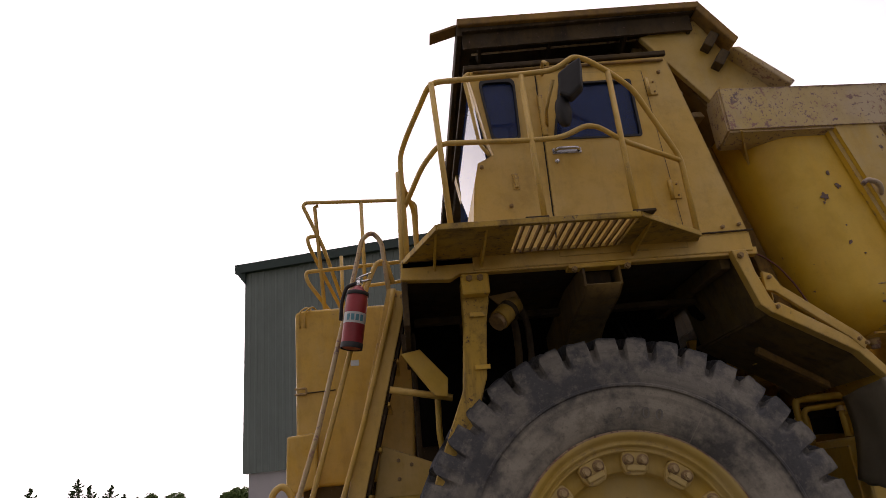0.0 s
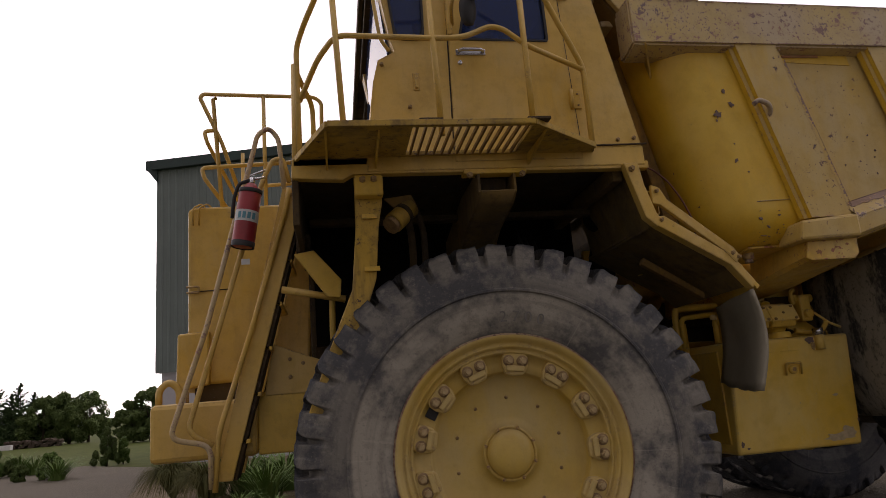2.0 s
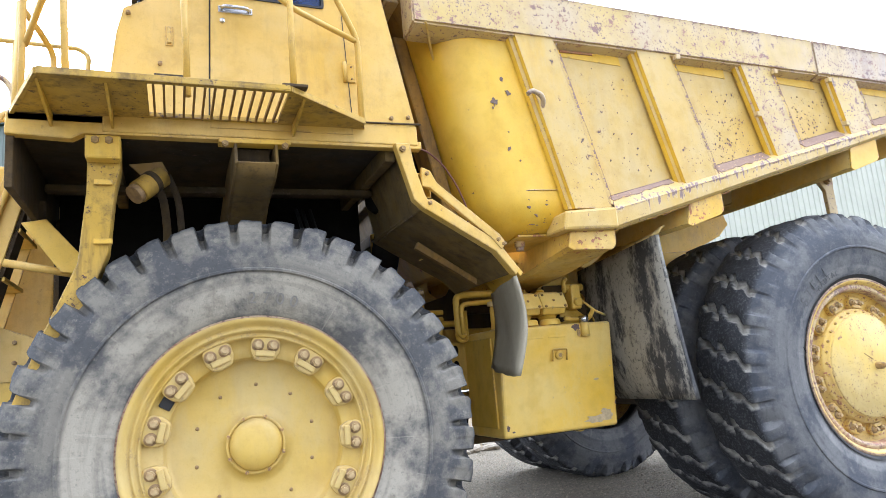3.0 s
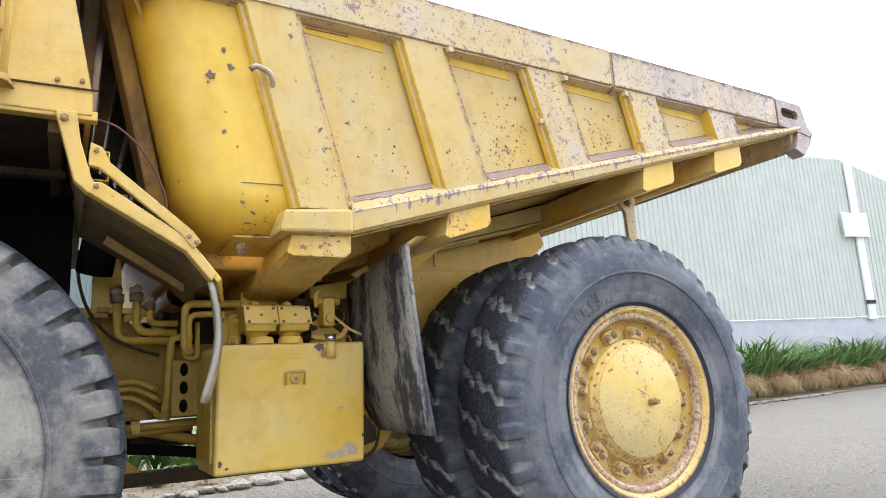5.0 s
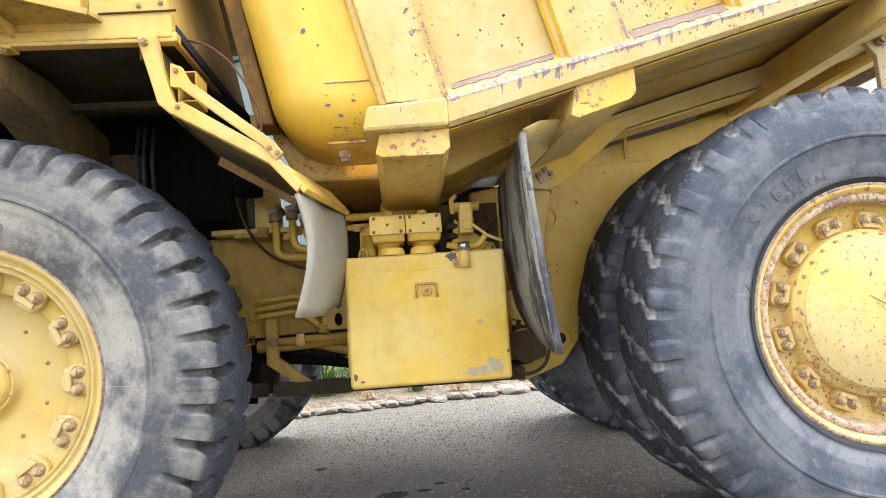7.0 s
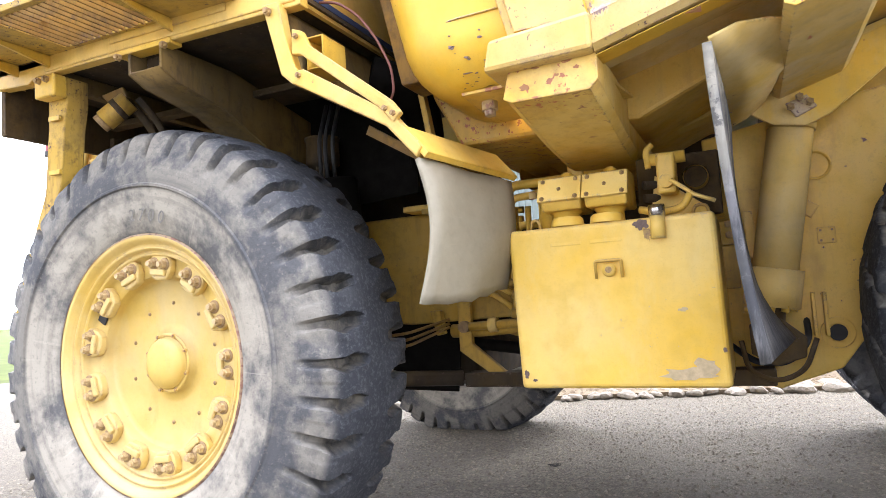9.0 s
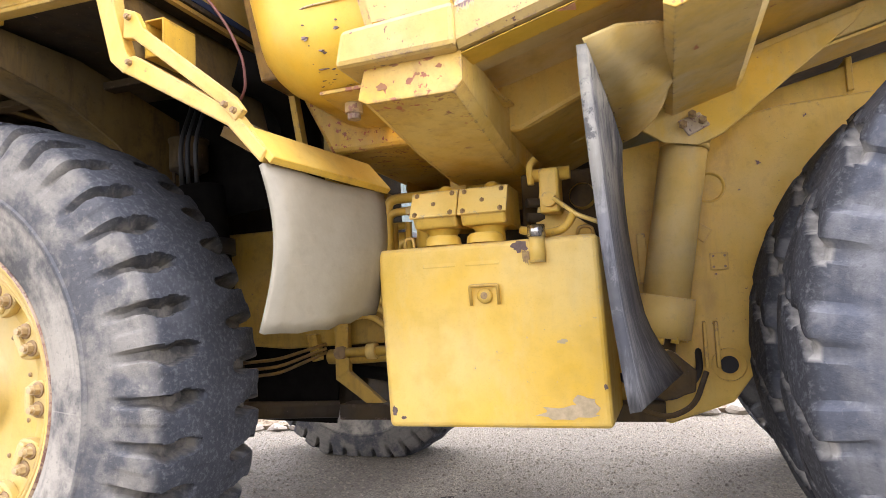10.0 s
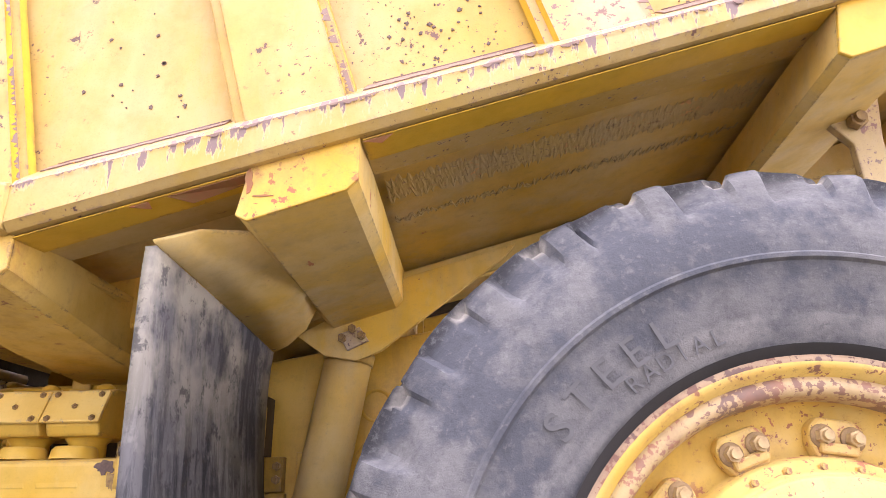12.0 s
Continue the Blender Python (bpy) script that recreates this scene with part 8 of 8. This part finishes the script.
for x, y, w, d in ((1.80, 5.45, 0.11, 0.075), (2.02, 5.50, 0.05, 0.03), (2.13, 5.66, 0.04, 0.03), (1.20, 6.42, 0.05, 0.05), (2.30, 5.45, 0.03, 0.025)):
    pts = []
    for q in range(26):
        g8 = 2 * math.pi * q / 26
        k8 = r8.uniform(0.75, 1.1)
        pts.append((x + w * k8 * math.cos(g8), y + d * k8 * math.sin(g8), 0.004))
    tagged(part("oil_stain", prism(pts, (0, 0, 0.002)), oil_mat), "dark oil stain soaked into the gravel", "stain", "oil stains")


# ---------------------------------------------------------------- far trees and shrubs
def leaf_cloud(name, blobs, leaf, material, seed, count):
    """Many small leaves over the shells of several uneven blobs."""
    r = random.Random(seed)
    verts, faces = [], []
    for i in range(count):
        cx, cy, cz, rx, rz = blobs[r.randrange(len(blobs))]
        d = Vector((r.gauss(0, 1), r.gauss(0, 1), r.gauss(0, 1))).normalized()
        k = r.uniform(0.72, 1.06)
        p = Vector((cx + d.x * rx * k, cy + d.y * rx * k, cz + d.z * rz * k))
        u = Vector((r.gauss(0, 1), r.gauss(0, 1), r.gauss(0, 1))).normalized()
        w = u.cross(d).normalized()
        s = leaf * r.uniform(0.6, 1.5)
        base = len(verts)
        verts += [tuple(p - u * s), tuple(p + w * s * 0.7), tuple(p + u * s), tuple(p - w * s * 0.7)]
        faces.append((base, base + 1, base + 2, base + 3))
    me = bpy.data.meshes.new(name)
    me.from_pydata(verts, [], faces)
    me.materials.append(material)
    return me


def needle_cloud(name, at, h, material, seed, branches=110, each=70, leaf=0.05):
    """Ragged conifer: branches that lift at their tips, clothed in short needles, under a bare leader."""
    r = random.Random(seed)
    X, Y, Z = at
    verts, faces = [], []
    for k in range(branches):
        u = (k + r.random()) / branches
        a = r.uniform(0, 6.28)
        ln = (h * 0.30 * (1 - u) ** 0.75 + 0.05 * h * (1 - u) + 0.03) * r.uniform(0.55, 1.15)
        for q in range(int(each * (1.1 - 0.75 * u))):
            s = r.random() ** 0.7
            spread = 0.035 * h * (1.1 - u) * (1 - 0.6 * s)
            p = Vector((X + math.cos(a) * ln * s, Y + math.sin(a) * ln * s, Z + h * (0.05 + 0.93 * u) + ln * (0.55 * s * s - 0.22 * s)))
            p += Vector((r.gauss(0, spread), r.gauss(0, spread), r.gauss(0, spread * 0.7)))
            d = Vector((r.gauss(0, 1), r.gauss(0, 1), r.gauss(0.5, 0.8))).normalized()
            w = d.cross(Vector((r.gauss(0, 1), r.gauss(0, 1), r.gauss(0, 1)))).normalized()
            z = leaf * r.uniform(0.6, 1.5)
            base = len(verts)
            verts += [tuple(p - d * z), tuple(p + w * z * 0.45), tuple(p + d * z), tuple(p - w * z * 0.45)]
            faces.append((base, base + 1, base + 2, base + 3))
    me = bpy.data.meshes.new(name)
    me.from_pydata(verts, [], faces)
    me.materials.append(material)
    return me


def make_tree(name, at, h, form, seed, material, label, group, leaf=0.08, count=9000, wide=0.42):
    r = random.Random(seed)
    t = thing(name, at, label, "tree" if h > 1.6 else "shrub", group)
    X, Y, Z = at
    part("trunk", tube([(X, Y, Z - 0.1), (X + 0.03 * h, Y, Z + h * 0.4), (X, Y, Z + h * 0.95)], lambda u: 0.03 * h * (1 - 0.9 * u), 8, 0), bark, t)
    if form == "conifer":
        place("crown", needle_cloud("crown", at, h, material, seed, leaf=leaf), t)
        return t
    blobs = []
    for k in range(34):
        a, u = r.uniform(0, 6.28), r.random()
        edge = math.sin(math.pi * (0.14 + 0.80 * u)) ** 0.7 if form == "round" else (1 - u) ** 0.7 + 0.15
        d = h * wide * edge * r.uniform(0.35, 1.0)
        blobs.append((X + d * math.cos(a), Y + d * math.sin(a), Z + h * (0.12 + 0.76 * u), h * wide * 0.30 * r.uniform(0.6, 1.1), h * 0.11 * r.uniform(0.7, 1.2)))
    for k in range(4):
        a = r.uniform(0, 6.28)
        part("limb", tube([(X, Y, Z + h * 0.3), (X + math.cos(a) * h * 0.2, Y + math.sin(a) * h * 0.2, Z + h * 0.6)], lambda u: 0.014 * h * (1 - 0.7 * u), 6, 0), bark, t)
    place("crown", leaf_cloud("crown", blobs, leaf, material, seed, count), t)
    return t


CONE, LEAFY = "dark ragged conifer across the lawn", "rounded leafy green tree across the lawn"
for k, (x, y, h, form) in enumerate(((-41.5, 62, 3.3, "round"), (-43.5, 63, 3.6, "round"), (-46.5, 62, 3.4, "round"), (-38.4, 62, 3.8, "conifer"), (-36.9, 62.5, 5.1, "conifer"), (-35.8, 61.5, 3.9, "conifer"), (-39.6, 63, 3.4, "conifer"),
                                     (-34.4, 62, 3.6, "conifer"), (-33.4, 62.5, 4.0, "conifer"), (-32.55, 62, 5.4, "conifer"), (-31.6, 62.3, 4.9, "conifer"), (-30.3, 62, 4.0, "conifer"), (-29.4, 61.5, 4.7, "conifer"), (-28.5, 62, 4.0, "conifer"),
                                     (-27.3, 61, 3.6, "round"), (-26.3, 62, 3.5, "round"), (-25.2, 61, 4.0, "round"), (-23.9, 61.5, 3.8, "round"), (-16.6, 50, 2.6, "round"), (-15.5, 50, 3.4, "round"), (-14.2, 50, 3.3, "round"),
                                     (-52, 60, 3.6, "round"), (-57, 58, 3.8, "round"), (-63, 52, 3.6, "round"), (-49.5, 63, 4.4, "conifer"))):
    make_tree("conifer_tree" if form == "conifer" else "broadleaf_tree", (x, y, -0.1), h * 1.15, form, 100 + k, leaf_dark if form == "conifer" or x < -40 else leaf_mid, CONE if form == "conifer" else LEAFY, "far trees",
              0.085 if form == "conifer" else 0.080, 12000)
for k, (x, y, h, form, wide, mt) in enumerate(((-13.8, 24, 2.35, "round", 0.40, leaf_green), (-12.4, 23.6, 1.15, "cone", 0.32, leaf_mid), (-9.5, 25, 1.35, "cone", 0.26, leaf_mid), (-9.1, 25.4, 0.95, "cone", 0.24, leaf_green),
                                               (-9.2, 31, 1.3, "cone", 0.18, leaf_mid), (-8.4, 30, 0.9, "round", 0.4, leaf_mid), (-17.2, 25, 1.6, "round", 0.4, leaf_mid), (-19.5, 27, 1.5, "round", 0.42, leaf_green), (-11.6, 23.2, 0.6, "round", 0.42, leaf_mid), (-9.4, 20.6, 0.8, "round", 0.40, leaf_green), (-10.2, 20.6, 0.5, "round", 0.45, leaf_mid))):
    make_tree("garden_shrub", (x, y, -0.05), h, form, 200 + k, mt, "bushy green shrub beside the gravel path", "shrubs", 0.026, 14000, wide)
for k, (x, y, s) in enumerate(((-11.2, 23.4, 0.95), (-10.7, 23.9, 1.05), (-10.2, 23.6, 0.95), (-13.0, 23.0, 0.9), (-15.3, 23.4, 0.8), (-8.9, 25.9, 0.6), (-11.8, 22.9, 0.7))):
    plant("green_plant", flax[k % 3], x, y, -0.05, s, "green strap-leaved plant beside the path", "plant", "strap-leaved plants")
# stacked firewood, a low white trough and a small pale hut across the lawn
rl = random.Random(77)
b = bmesh.new()
for k in range(70):
    lx, lz = rl.uniform(-28.6, -24.6), rl.uniform(0.0, 0.5)
    tube([(lx, 57.6, lz), (lx + rl.uniform(-0.1, 0.1), 58.4, lz)], rl.uniform(0.06, 0.12), 6, 0, b)
tagged(part("log_pile", b, bark), "long low pile of cut firewood logs", "log pile")
trough = thing("water_trough", (-28.2, 57, -0.05), "low white trough on the lawn", "trough")
part("trough_wall", box(-28.8, -27.7, 56.8, 57.2, -0.05, 0.32, 0.02), white_trim, trough)
hut = thing("garden_hut", (-20.0, 66, -0.1), "small pale hut with a pitched roof beyond the lawn", "hut")
part("wall", box(-20.9, -19.1, 65, 67, -0.1, 1.5), white_clad, hut)
part("roof", prism([(-21.0, 64.9, 1.5), (-19.0, 64.9, 1.5), (-20.0, 64.9, 2.0)], (0, 2.2, 0)), white_trim, hut)
# small pale rocks and fence line across the lawn
b = bmesh.new()
bmesh.ops.create_grid(b, x_segments=40, y_segments=4, size=1)
for v in b.verts:
    x, y = v.co.x * 900 - 300, 1500 + v.co.y * 120
    v.co = Vector((x, y, (20 + 9 * math.sin(x * 0.006) + 6 * math.sin(x * 0.017)) * (1 if v.co.y > -0.4 else 0) - 2))
tagged(part("backdrop", b, hill_mat, None, "", None, True), "low blue-grey hills far beyond the trees", "hills", kind="structure")


# ---------------------------------------------------------------- true size
# Everything above is drawn to a wheelbase of 4.15; the tyres are 27.00 size, so all of it grows by SIZE.
FAR = {"conifer_tree", "broadleaf_tree", "garden_shrub", "log_pile", "water_trough", "garden_hut"}
swing = pose(2.0, 3.75, 0, 0, 0, -2.2) @ pose(-2.0, -3.75, 0)
for ob in list(scene.objects):
    if ob.parent is None and ob.name.split(".")[0] in FAR:
        ob.matrix_basis = swing @ ob.matrix_basis
for me in bpy.data.meshes:
    me.transform(Matrix.Scale(SIZE, 4))
for ob in scene.objects:
    if ob.type in ('MESH', 'EMPTY') and ob.parent is None:
        ob.location = ob.location * SIZE
    elif ob.type == 'MESH':
        ob.location = ob.location * SIZE
